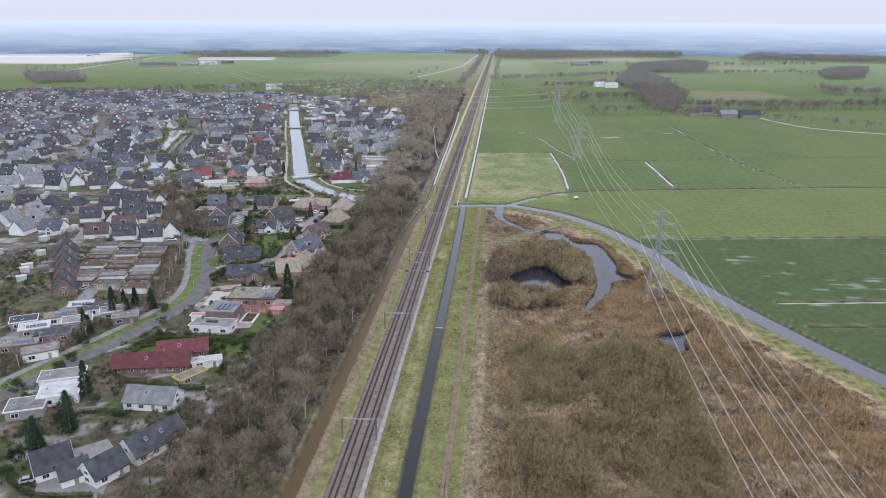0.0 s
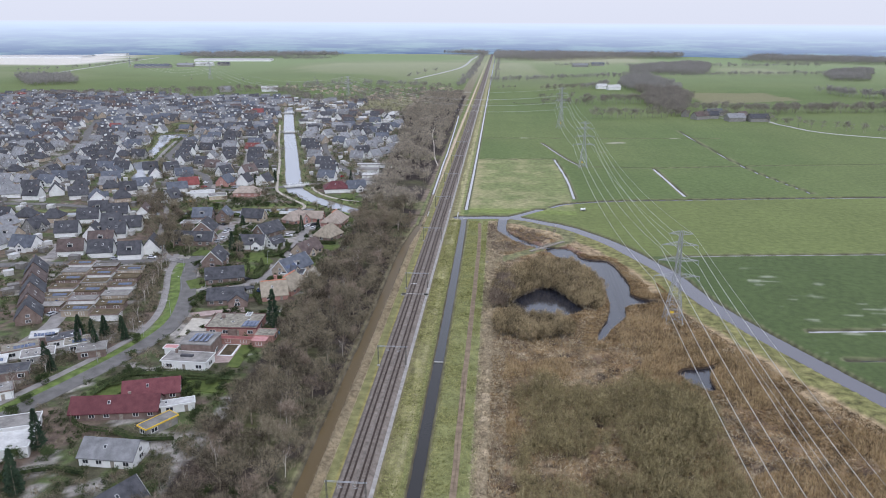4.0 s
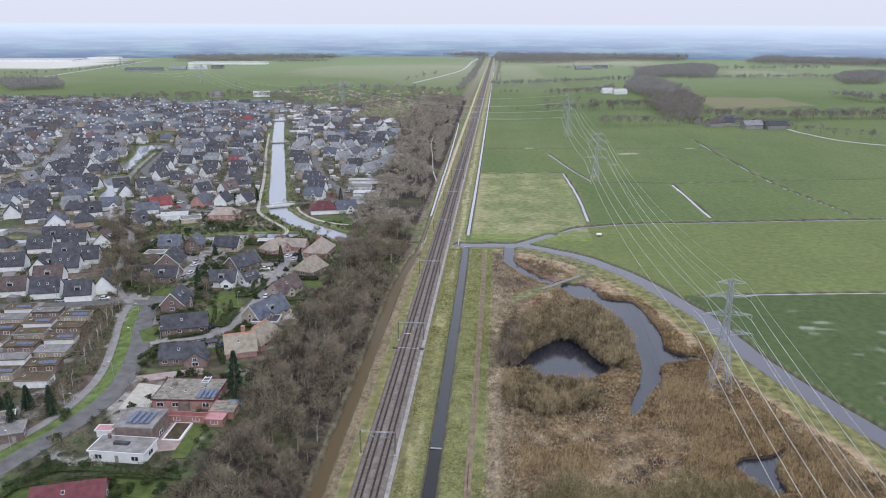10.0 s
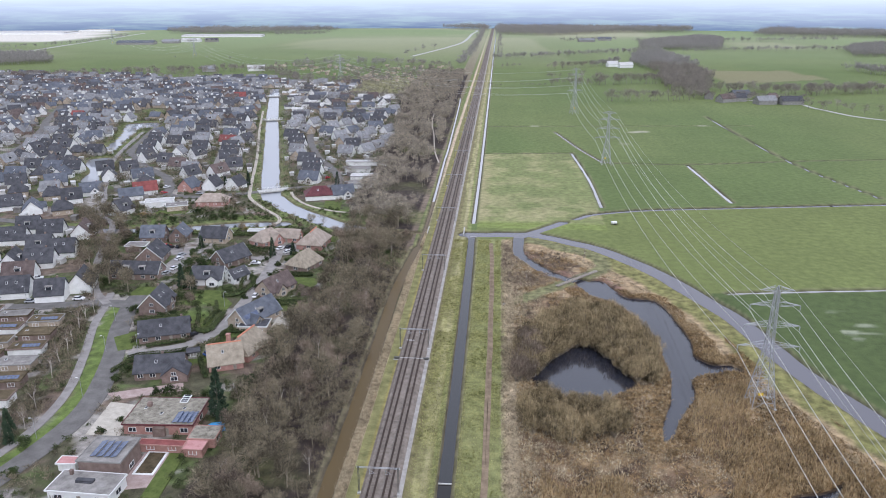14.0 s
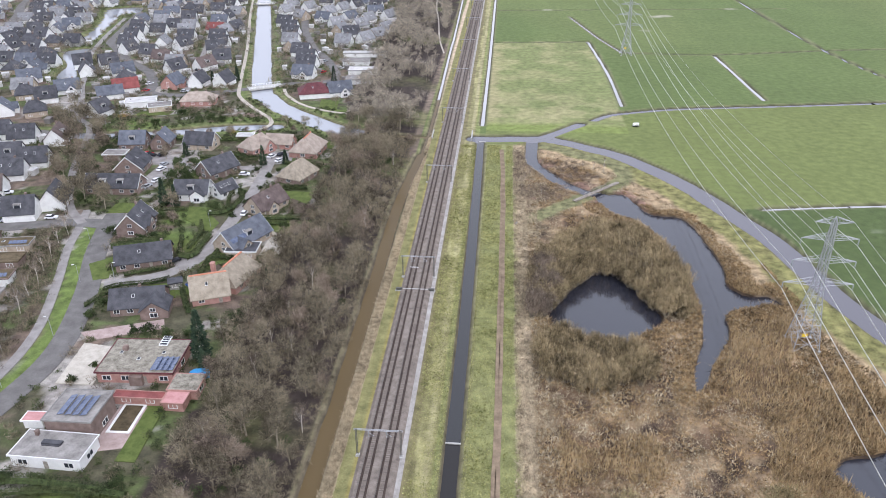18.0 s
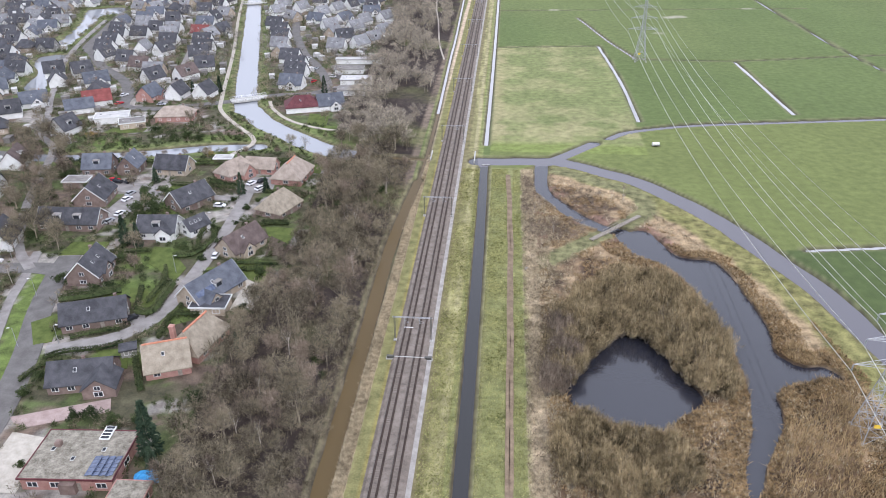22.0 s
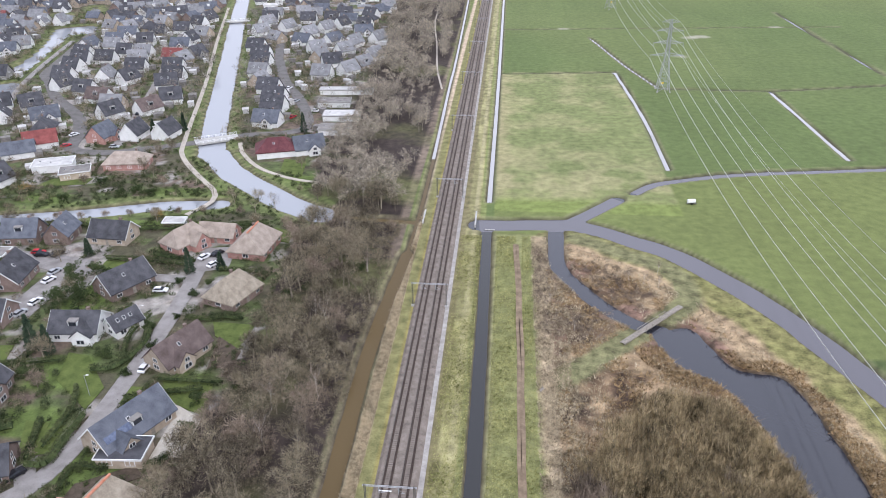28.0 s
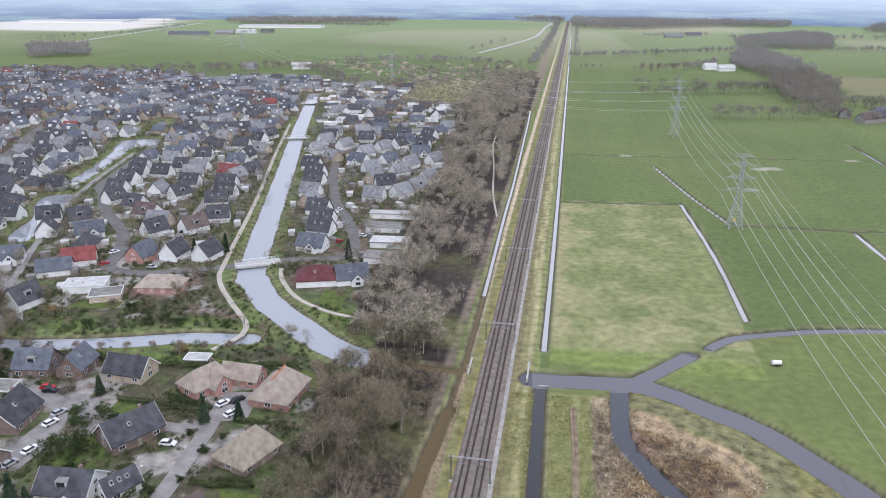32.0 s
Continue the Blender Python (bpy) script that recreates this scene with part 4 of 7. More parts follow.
plot("terrace", GRAVEL, "pale paved forecourt", (-84.5, -42.5), (-83, -59.5), (-73.5, -59.5), (-74.5, -44))
plot("terrace", GRAVEL, "pale gravel garden terrace", (-53, 9), (-46.5, 10), (-46.5, 22), (-55, 27), (-53, 20))
plot("drive", PAVE, "grey paved drive with parked cars", (-72, 87), (-64, 90), (-66, 104), (-76, 102))
plot("drive", PAVE, "grey paved yard with parked cars", (-119, 58), (-110, 58), (-108, 92), (-134, 96), (-134, 90), (-118, 84))
plot("drive", PAVE, "grey paved drive", (-80, 4), (-76, -2), (-74, 2), (-77, 8))
plot("terrace", PINK, "pinkish paved garden terrace", (-63.6, -82), (-63, -66.5), (-56.4, -66.5), (-55.6, -80))
plot("flower_bed", SOIL, "bare brown garden bed", (-66, -8), (-60, -1), (-52, 4), (-55, 7), (-65, 1))
plot("flower_bed", SOIL, "bare brown garden bed", (-52, 40), (-46, 42), (-46, 48), (-54, 54))
plot("drive", PAVE, "grey farmyard paving", (-84, -172), (-72, -190), (-58, -186), (-62, -168), (-70, -160))
plot("flower_bed", SOIL, "bare brown garden bed", (-74, -170), (-66, -160), (-62, -166), (-70, -172))


# ---- houses ----
PLOTS = []      # x, y, radius of everything built


def frame_window():
    w, h, t = 0.5, 0.5, 0.07
    s = Shape().box(-w, -0.06, -h, w, 0.04, -h + t).box(-w, -0.06, h - t, w, 0.04, h).box(-w, -0.06, -h + t, -w + t, 0.04, h - t).box(w - t, -0.06, -h + t, w, 0.04, h - t)
    return s.box(-0.03, -0.05, -h + t, 0.03, 0.03, h - t).mesh("window", WHITE)


WIN = frame_window()
PANE = Shape().box(-0.44, -0.02, -0.44, 0.44, 0.01, 0.44).mesh("pane", GLASS)
DOOR = Shape().box(-0.5, -0.07, 0, 0.5, 0.03, 2.1).mesh("door", WOOD)
CHIM = Shape().box(-0.35, -0.35, 0, 0.35, 0.35, 1.5).box(-0.42, -0.42, 1.5, 0.42, 0.42, 1.62).mesh("chimney", BRICKS["brown"])
SKYL = Shape().box(-0.4, -0.55, 0, 0.4, 0.55, 0.12).mesh("skylight", WHITE)
SKYG = Shape().box(-0.32, -0.46, 0.1, 0.32, 0.46, 0.15).mesh("pane", GLASS)
SOLAR = Shape().box(-0.5, -0.82, 0, 0.5, 0.82, 0.06).mesh("solar_panel", PANEL)


def window(parent, m, w=1.3, h=1.2, far=False):
    ob = part("window", WIN, parent, m=m @ Matrix.Diagonal((w, 1, h, 1)))
    if not far:
        part("pane", PANE, ob)
    return ob


def gable_walls(L, D, he, hr):
    a, b = L / 2, D / 2
    v = [(-a, -b, -0.3), (a, -b, -0.3), (a, b, -0.3), (-a, b, -0.3), (-a, -b, he), (a, -b, he), (a, b, he), (-a, b, he), (-a, 0, hr - 0.12), (a, 0, hr - 0.12)]
    return Shape().add(v, [(0, 1, 5, 4), (2, 3, 7, 6), (1, 2, 6, 9, 5), (3, 0, 4, 8, 7), (4, 5, 9, 8), (6, 7, 8, 9), (3, 2, 1, 0)])


def gable_roof(L, D, he, hr, over=0.45, thick=0.24):
    a, b = L / 2 + over, D / 2
    k = (hr - he) / b
    s = Shape()
    for sg in (1, -1):
        e = sg * (b + over)
        ze = he - k * over
        v = [(-a, 0, hr), (a, 0, hr), (a, e, ze), (-a, e, ze), (-a, 0, hr + thick), (a, 0, hr + thick), (a, e, ze + thick), (-a, e, ze + thick)]
        s.add(v, [(0, 1, 2, 3), (7, 6, 5, 4), (0, 4, 5, 1), (1, 5, 6, 2), (2, 6, 7, 3), (3, 7, 4, 0)])
    return s


def hip_roof(L, D, he, hr, cut, over=0.5, thick=0.3):
    a, b, r = L / 2 + over, D / 2 + over, max(0.4, L / 2 - cut)
    v = [(-a, -b, he - 0.2), (a, -b, he - 0.2), (a, b, he - 0.2), (-a, b, he - 0.2), (-a, -b, he - 0.2 + thick), (a, -b, he - 0.2 + thick), (a, b, he - 0.2 + thick), (-a, b, he - 0.2 + thick),
         (-r, 0, hr), (r, 0, hr)]
    return Shape().add(v, [(3, 2, 1, 0), (0, 1, 5, 4), (1, 2, 6, 5), (2, 3, 7, 6), (3, 0, 4, 7), (4, 5, 9, 8), (5, 6, 9), (6, 7, 8, 9), (7, 4, 8)])


def house(x, y, rot, L, D, he, hr, roof, wall, label, hip=0.0, dormers=0, lights=0, panels=0, chimney=0.3, ridge=False, wing=None, detail=2, trim=False, group="houses of the village"):
    """A pitched-roof house; rot is the ridge's direction. wing: offset along, length out (towards local -y), width, height."""
    h = thing("house", pose(x, y, 0, 0, 0, rot), label, "house", group)
    PLOTS.append((x, y, max(L, D) / 2))
    if hip:
        part("wall", Shape().box(-L / 2, -D / 2, -0.3, L / 2, D / 2, he).mesh("wall", BRICKS[wall]), h)
        part("roof", hip_roof(L, D, he, hr, hip).mesh("roof", ROOFS[roof]), h)
    else:
        part("wall", gable_walls(L, D, he, hr).mesh("wall", BRICKS[wall]), h)
        part("roof", gable_roof(L, D, he, hr).mesh("roof", ROOFS[roof]), h)
    k = (hr - he) / (D / 2)
    tilt = math.degrees(math.atan(k))
    up = lambda px, t, lift: pose(px, -D / 2 * (1 - t), he + (hr - he) * t + lift, tilt, 0, 0)
    if chimney:
        part("chimney", CHIM, h, m=pose(L * (chimney - 0.05), 0.3, hr - 0.8))
    if ridge:
        part("ridge", Shape().bar((-L / 2 + hip, 0, hr + 0.05), (L / 2 - hip, 0, hr + 0.05), 0.3, sides=6).mesh("ridge", RIDGE), h, "orange tiled ridge")
    if trim and not hip:
        for sx in (-1, 1):
            t = Shape()
            for sy in (-1, 1):
                t.add([(sx * (L / 2 + 0.46) + dx, sy * (D / 2 + 0.45) * q, hr + 0.1 - (hr - he + k * 0.45) * q + dz) for dx in (0, 0.05 * sx) for q in (0, 1) for dz in (-0.3, 0.14)],
                      [(0, 1, 3, 2), (4, 6, 7, 5), (0, 4, 5, 1), (2, 3, 7, 6), (1, 5, 7, 3), (0, 2, 6, 4)])
            part("bargeboard", t.mesh("bargeboard", WHITE), h)
    far = detail < 2
    n = max(1, int(L / 3.6)) if detail else 1
    for i in range(n):
        px = -L / 2 + L * (i + 0.5) / n
        if i == n // 2 and detail > 1:
            part("door", DOOR, h, m=pose(px, -D / 2, 0))
        else:
            window(h, pose(px, -D / 2, min(1.5, he - 0.75)), 1.7, 1.25, far)
        if he > 4.6:
            window(h, pose(px, -D / 2, 4.1), 1.4, 1.2, far)
    for sx in ((-1, 1) if detail else (1,)):
        window(h, pose(sx * L / 2, 0, 1.5, 0, 0, 90 * sx), 2.0, 1.3, far)
        if not hip and hr - he > 2:
            window(h, pose(sx * L / 2, 0, he + 0.7, 0, 0, 90 * sx), 1.5, 1.2, far)
    if detail > 1:
        for i in range(n):
            window(h, pose(-L / 2 + L * (i + 0.5) / n, D / 2, min(1.5, he - 0.75), 0, 0, 180), 1.6, 1.2)
    for i in range(dormers):
        px = -L / 2 + L * (i + 1) / (dormers + 1)
        yb, zb = -D / 2 * 0.72, he + (hr - he) * 0.28
        d = part("dormer", Shape().box(px - 1.2, yb - 0.05, zb - 0.1, px + 1.2, yb + 2.2, zb + 1.5).mesh("dormer", WHITE), h)
        part("dormer_roof", Shape().box(px - 1.35, yb - 0.25, zb + 1.5, px + 1.35, yb + 2.3, zb + 1.66).mesh("dormer_roof", ROOFS["felt"]), d)
        part("pane", PANE, d, m=pose(px, yb - 0.08, zb + 0.75) @ Matrix.Diagonal((2.3, 1, 1.3, 1)))
    for i in range(lights):
        s = part("skylight", SKYL, h, m=up(-L / 2 + L * (i + 1) / (lights + 1.3), 0.55, 0.22))
        part("pane", SKYG, s)
    for i in range(panels):
        part("solar_panel", SOLAR, h, m=up(-L / 2 + 1.2 + (i % 8) * 1.05, 0.35 + 0.36 * (i // 8), 0.3))
    if wing:
        wx, wl, ww, wh = wing
        wk = (hr - he) / (D / 2)
        top = he + wk * ww / 2 if not hip else he + (wh - he)
        top = min(top, hr - 0.4)
        y0 = -D / 2 - wl
        m = pose(wx, (y0 - 0.0) / 2 - 0.3, 0, 0, 0, 90)
        ll = -y0 - 0.6
        part("wing_wall", gable_walls(ll, ww, he, top).mesh("wing_wall", BRICKS[wall]), h, m=m)
        part("wing_roof", gable_roof(ll, ww, he, top, 0.4).mesh("wing_roof", ROOFS[roof]), h, m=m)
        window(h, pose(wx, y0 - 0.3, 1.5), 2.2, 1.4)
        if top - he > 2.2:
            window(h, pose(wx, y0 - 0.3, he + 0.6), 1.5, 1.2)
    return h


def annex(h, x, y, rot, L, D, he, hr, roof, wall, hip=0.0, ridge=False):
    """A further wing of a house, at its own place in the plan."""
    m = h.matrix_world.inverted() @ pose(x, y, 0.02, 0, 0, rot)
    PLOTS.append((x, y, max(L, D) / 2))
    body = Shape().box(-L / 2, -D / 2, -0.3, L / 2, D / 2, he) if hip else gable_walls(L, D, he, hr)
    part("wing_wall", body.mesh("wing_wall", BRICKS[wall]), h, m=m)
    part("wing_roof", (hip_roof(L, D, he, hr, hip) if hip else gable_roof(L, D, he, hr)).mesh("wing_roof", ROOFS[roof]), h, m=m)
    if ridge:
        part("ridge", Shape().bar((-L / 2 + hip, 0, hr + 0.05), (L / 2 - hip, 0, hr + 0.05), 0.3, sides=6).mesh("ridge", RIDGE), h, "orange tiled ridge", m)
    for sx in (-1, 1):
        window(h, m @ pose(sx * L * 0.28, -D / 2, 1.5), 1.6, 1.2)


def flat_house(x, y, rot, L, D, hh, roof, wall, label, panels=0, lights=2, fascia=WHITE, name="flat_roofed_house", detail=2):
    h = thing(name, pose(x, y, 0, 0, 0, rot), label, "house", "houses of the village")
    PLOTS.append((x, y, max(L, D) / 2))
    part("wall", Shape().box(-L / 2, -D / 2, -0.3, L / 2, D / 2, hh).mesh("wall", BRICKS[wall]), h)
    part("roof", Shape().box(-L / 2 - 0.2, -D / 2 - 0.2, hh, L / 2 + 0.2, D / 2 + 0.2, hh + 0.18).mesh("roof", ROOFS[roof]), h)
    f = Shape()
    a, b = L / 2 + 0.4, D / 2 + 0.4
    f.box(-a, -b, hh - 0.12, a, -b + 0.2, hh + 0.3).box(-a, b - 0.2, hh - 0.12, a, b, hh + 0.3).box(-a, -b + 0.2, hh - 0.12, -a + 0.2, b - 0.2, hh + 0.3).box(a - 0.2, -b + 0.2, hh - 0.12, a, b - 0.2, hh + 0.3)
    part("fascia", f.mesh("fascia", fascia), h)
    n = max(1, int(L / 4)) if detail else 1
    for i in range(n):
        px = -L / 2 + L * (i + 0.5) / n
        if i == n // 2 and detail > 1:
            part("door", DOOR, h, m=pose(px, -D / 2, 0))
        else:
            window(h, pose(px, -D / 2, 1.5), 2.2, 1.4, detail < 2)
    if detail > 1:
        for sx in (-1, 1):
            window(h, pose(sx * L / 2, 0, 1.5, 0, 0, 90 * sx), 2.4, 1.4)
    for i in range(lights):
        s = part("skylight", SKYL, h, m=pose(-L / 3 + i * L / 3.5, D * 0.1 * (-1) ** i, hh + 0.18))
        part("pane", SKYG, s)
    for i in range(panels):
        part("solar_panel", SOLAR, h, m=pose(L / 2 - 1.3 - (i % 6) * 1.15, -D / 2 + 1.8 + 2.0 * (i // 6), hh + 0.45, 14, 0, 0))
    return h


# villas along the lane
house(-100.5, 24.5, 94, 12, 9.5, 3.4, 8.2, "dark", "brown", "brown brick villa with steep dark tiled roof", lights=2, wing=(-1, 1, 5, 6), trim=True)
house(-87.5, 1.8, 20, 16.5, 9.5, 2.7, 6.6, "dark", "brown", "long brown brick bungalow with dark tiled roof", lights=1, chimney=0.4)
house(-77.5, -23.6, 13, 14.5, 9.5, 2.6, 6.2, "dark", "brown", "brown brick bungalow with dark tiled roof and wing", lights=1, wing=(5.2, 3.0, 7.5, 5.5), chimney=0.1)
bungalow = flat_house(-63.6, -51.0, 3, 18.8, 13.6, 3.1, "lichen", "pink", "low red brick bungalow with weathered flat felt roof", lights=3, fascia=ROOFS["wine"])
for i in range(4):
    for j in range(5):
        part("solar_panel", SOLAR, bungalow, m=pose(4.4 + i * 1.4, -5.6 + j * 1.1, 3.5, 0, -12, 0) @ Matrix.Rotation(math.pi / 2, 4, "Z"))
part("chimney", Shape().box(-0.6, -0.6, 0, 0.6, 0.6, 1.3).box(-0.4, -0.4, 1.3, 0.4, 0.4, 1.5).mesh("chimney", BRICKS["brown"]), bungalow, m=pose(-5.6, 2.4, 3.1))
roof_light = part("roof_light", Shape().box(-1.1, -2.0, 0, 1.1, 2.0, 0.3).mesh("roof_light", WHITE), bungalow, m=pose(3.2, 6.2, 3.28))
for j in range(4):
    part("pane", PANE, roof_light, m=pose(0, -1.5 + j, 0.32, 90, 0, 0) @ Matrix.Diagonal((2.0, 1, 0.8, 1)))
part("entrance", Shape().box(-1.6, -1.2, 0, 1.6, 0.2, 2.6).mesh("entrance", BRICKS["brown"]), bungalow, m=pose(0.5, -6.8, 0))
flat_house(-49.2, -60, 1, 6.8, 5.8, 2.7, "lichen", "pink", "low red brick annexe with flat red roof", lights=0, fascia=BRICKS["pink"], name="garden_annexe")
cottage = house(-59.4, -16.6, 22, 10.5, 9.6, 2.4, 7.4, "thatch", "pink", "thatched cottage of two wings with orange ridge", ridge=True, chimney=0, lights=1)
annex(cottage, -55.2, -7.6, 76, 14.0, 9.6, 2.4, 7.4, "thatch", "pink", 2.0, True)
part("chimney", Shape().box(-0.6, -0.6, 0, 0.6, 0.6, 7.0).box(-0.7, -0.7, 7.0, 0.7, 0.7, 7.25).mesh("chimney", BRICKS["pink"]), cottage, m=cottage.matrix_world.inverted() @ pose(-60.6, -9.6, 0))
flat_house(-71.6, -12.8, 25, 3.6, 3.0, 2.3, "dark", "grey", "small dark garden shed", lights=0, fascia=ROOFS["dark"], name="shed", detail=1)
house(-60.5, 16.8, 63, 17, 9.8, 2.7, 7.6, "blue", "tan", "buff villa with blue-grey roof, dormer and solar panels", dormers=1, lights=1, panels=6, wing=(-4.5, 2.0, 5, 6), trim=True)
flat_house(-58.0, 9.2, 3, 9.6, 6.6, 2.6, "dark", "tan", "carport with dark flat roof and white edge", lights=1, name="carport", detail=1)
house(-60.8, 44.5, 64, 14, 9, 2.7, 7.2, "brown", "tan", "villa with weathered brown tiled roof", lights=1, wing=(-2.5, 1.5, 5, 6))
house(-56.5, 73.5, 68, 13, 10.5, 2.4, 8.0, "thatch", "brown", "thatched villa with dark timber walls", hip=3.0, chimney=0.1)
house(-59.5, 103, 84, 15, 12, 2.5, 7.8, "rose", "pink", "villa with weathered rose roof and orange ridge", hip=3.2, ridge=True, chimney=0.15)
house(-83, 104, 62, 13, 9, 2.7, 7.2, "rose", "pink", "pink brick villa with pale rose roof", hip=2.5, wing=(1, 3, 6, 6))
house(-73.5, 109.5, -4, 12, 7, 2.5, 5.8, "rose", "pink", "low pink brick wing house with rose roof", chimney=0)
house(-90.5, 76.5, 58, 14, 10, 2.9, 7.4, "dark", "brown", "brown brick villa with dark roof and white bargeboards", trim=True, lights=1)
house(-91.5, 53.5, 4, 12.5, 9.5, 2.9, 6.8, "dark", "white", "white modern villa with dark roof", dormers=1, trim=True, wing=(3, 2, 5, 6))
house(-80.5, 55.5, 58, 8, 6, 2.7, 5.6, "dark", "white", "white extension house with dark pitched roof", lights=3, trim=True, chimney=0)
house(-124, 57, 2, 20.5, 9, 2.9, 6.8, "dark", "brown", "long brown brick house with dark roof and dormers", dormers=2, trim=True)
house(-126.5, 77.5, 96, 12.5, 11, 3.0, 8.0, "dark", "brown", "brown brick gabled house with dark roof and white trim", trim=True, lights=1)
house(-138, 104, 8, 11, 9, 3.2, 7.8, "blue", "brown", "brick house with blue-grey tiled roof", dormers=1)
house(-126, 106, 95, 10, 8, 3.2, 7.6, "blue", "brown", "gabled brick house with blue-grey roof", lights=1)
house(-108.5, 106.5, -4, 13, 9, 2.8, 7.0, "dark", "tan", "buff house with dark tiled roof", trim=True)
flat_house(-140, 90, 5, 9, 6, 2.7, "felt", "brown", "brick garage with flat felt roof", lights=0, name="garage")
flat_house(-92, 117, 5, 7, 4, 2.4, "pale", "brown", "garden pavilion with pale flat roof", lights=0, name="garden_pavilion")

# houses by the main road
solar_house = flat_house(-68.3, -73.4, 0, 10.6, 10.2, 5.6, "felt", "brown", "two storey brown brick house with solar panels on flat roof", lights=0, fascia=BRICKS["grey"])
for i in range(4):
    for j in range(6):
        part("solar_panel", SOLAR, solar_house, m=pose(-2.3 + i * 1.75, -3.0 + j * 1.12, 6.05, 0, -12, 0) @ Matrix.Rotation(math.pi / 2, 4, "Z"))
flat_house(-58.8, -64.9, 0, 11.6, 1.9, 2.3, "red", "pink", "covered garden walk with red tiled roof", lights=0, fascia=BRICKS["pink"], name="covered_walk", detail=1)
flat_house(-49.8, -65.1, 0, 4.8, 4.4, 2.4, "pinkfelt", "pink", "garden store with pink flat roof", lights=0, fascia=BRICKS["pink"], name="garden_store", detail=1)
flat_house(-79.0, -74.0, 2, 4.4, 2.6, 2.2, "pinkfelt", "white", "open carport with pink flat roof", lights=0, fascia=WHITE, name="carport", detail=1)
low_house = flat_house(-69.0, -83.4, -2, 15.5, 7.4, 3.1, "felt", "white", "low white house with grey flat roof", lights=0)
part("chimney", CHIM, low_house, m=pose(-5.2, 2.6, 2.9))
part("vent_box", Shape().box(-2.2, -0.6, 0, 2.2, 0.6, 0.5).box(-2.0, -0.9, 0, 2.0, -0.62, 0.25).mesh("vent_box", ROOFS["dark"]), low_house, m=pose(-0.5, 0.4, 3.27))
house(-77.0, -116.2, 10, 25, 8.5, 2.5, 5.8, "wine", "brown", "long brick bungalow with wine-red tiled roof", lights=1, chimney=0.2)
house(-71.5, -104.8, 18, 16.5, 8.5, 2.5, 5.6, "wine", "brown", "brick wing house with wine-red tiled roof", lights=1, chimney=0)
flat_house(-60, -113, 24, 9.5, 3.4, 2.6, "pale", "white", "white caravan-like shed with flat roof", lights=1, name="shed")
flat_house(-61, -124, 58, 10, 3.8, 2.7, "felt", "grey", "grey shed with yellow edged flat roof", lights=0, fascia=YELLOW, name="shed")
house(-66, -139.5, -2, 15, 9, 2.7, 6.0, "grey", "white", "white bungalow with grey roof", lights=1, chimney=0)
house(-76.5, -175.5, 42, 9, 8.5, 2.8, 7.0, "dark", "white", "white farm cottage with dark roof", trim=True)
house(-69.0, -178.5, 42, 7, 6.5, 2.6, 5.6, "dark", "white", "small white cottage with dark roof", chimney=0.4)
house(-62, -176.5, 62, 9.5, 7.5, 2.7, 6.4, "dark", "white", "white barn with dark roof and red door", trim=True, chimney=0)
house(-55.5, -163, 62, 16, 8.5, 2.7, 6.6, "dark", "white", "long white barn house with dark roof", lights=2, trim=True, chimney=0)
flat_house(-101, -129, 22, 13, 7, 3.2, "felt", "white", "white modern house with flat roof", lights=1)
flat_house(-96, -139, 22, 11, 9, 3.3, "pale", "white", "white modern house with pale flat roof", lights=1)
flat_house(-101, -148, 22, 10, 8, 3.0, "felt", "grey", "grey modern house with pale flat roof", lights=1)

# west of the main road: rows with flat and pitched roofs
for i, (fx, fy, fl) in enumerate(((-106, -78, 9), (-113, -73, 10), (-121, -70, 11), (-129, -69, 9), (-122, -84, 10), (-131, -80, 11), (-124, -97, 12), (-134, -92, 10), (-120, -111, 11), (-131, -106, 12), (-142, -86, 9), (-139, -118, 12))):
    flat_house(fx, fy, 24 + 5 * (i % 3), fl, 6.5, 3.0, ("felt", "lichen", "dark", "pale")[i % 4], ("brown", "grey", "white")[i % 3], "low row house with grey flat roof", lights=1 + i % 3, panels=(6 if i % 2 == 1 else 0), fascia=(BRICKS["grey"], WHITE, BRICKS["brown"])[i % 3])
for i in range(6):
    for j in range(3):
        flat_house(-118 - j * 13.5 - i * 3.2, -46 + i * 10.6 + j * 3.0, 8 + (i % 2) * 3, 10.5, 5.6, 2.7 + 0.2 * (j % 2), ("moss", "moss", "felt", "moss")[(i + j) % 4], ("white", "tan", "brown")[(i * 2 + j) % 3],
                   "patio bungalow with mossy brown flat roof", lights=1, detail=1, panels=(5 if (i + j) % 2 else 0), fascia=(BRICKS["brown"], ROOFS["moss"], BRICKS["grey"])[(i + 2 * j) % 3])
for i in range(5):
    house(-147 - i * 7.2, -50 + i * 12.6, 118, 11, 9, 3.0, 8.4, "brown" if i % 2 else "dark", "brown", "brick terraced house with steep dark roof", lights=2, detail=2)

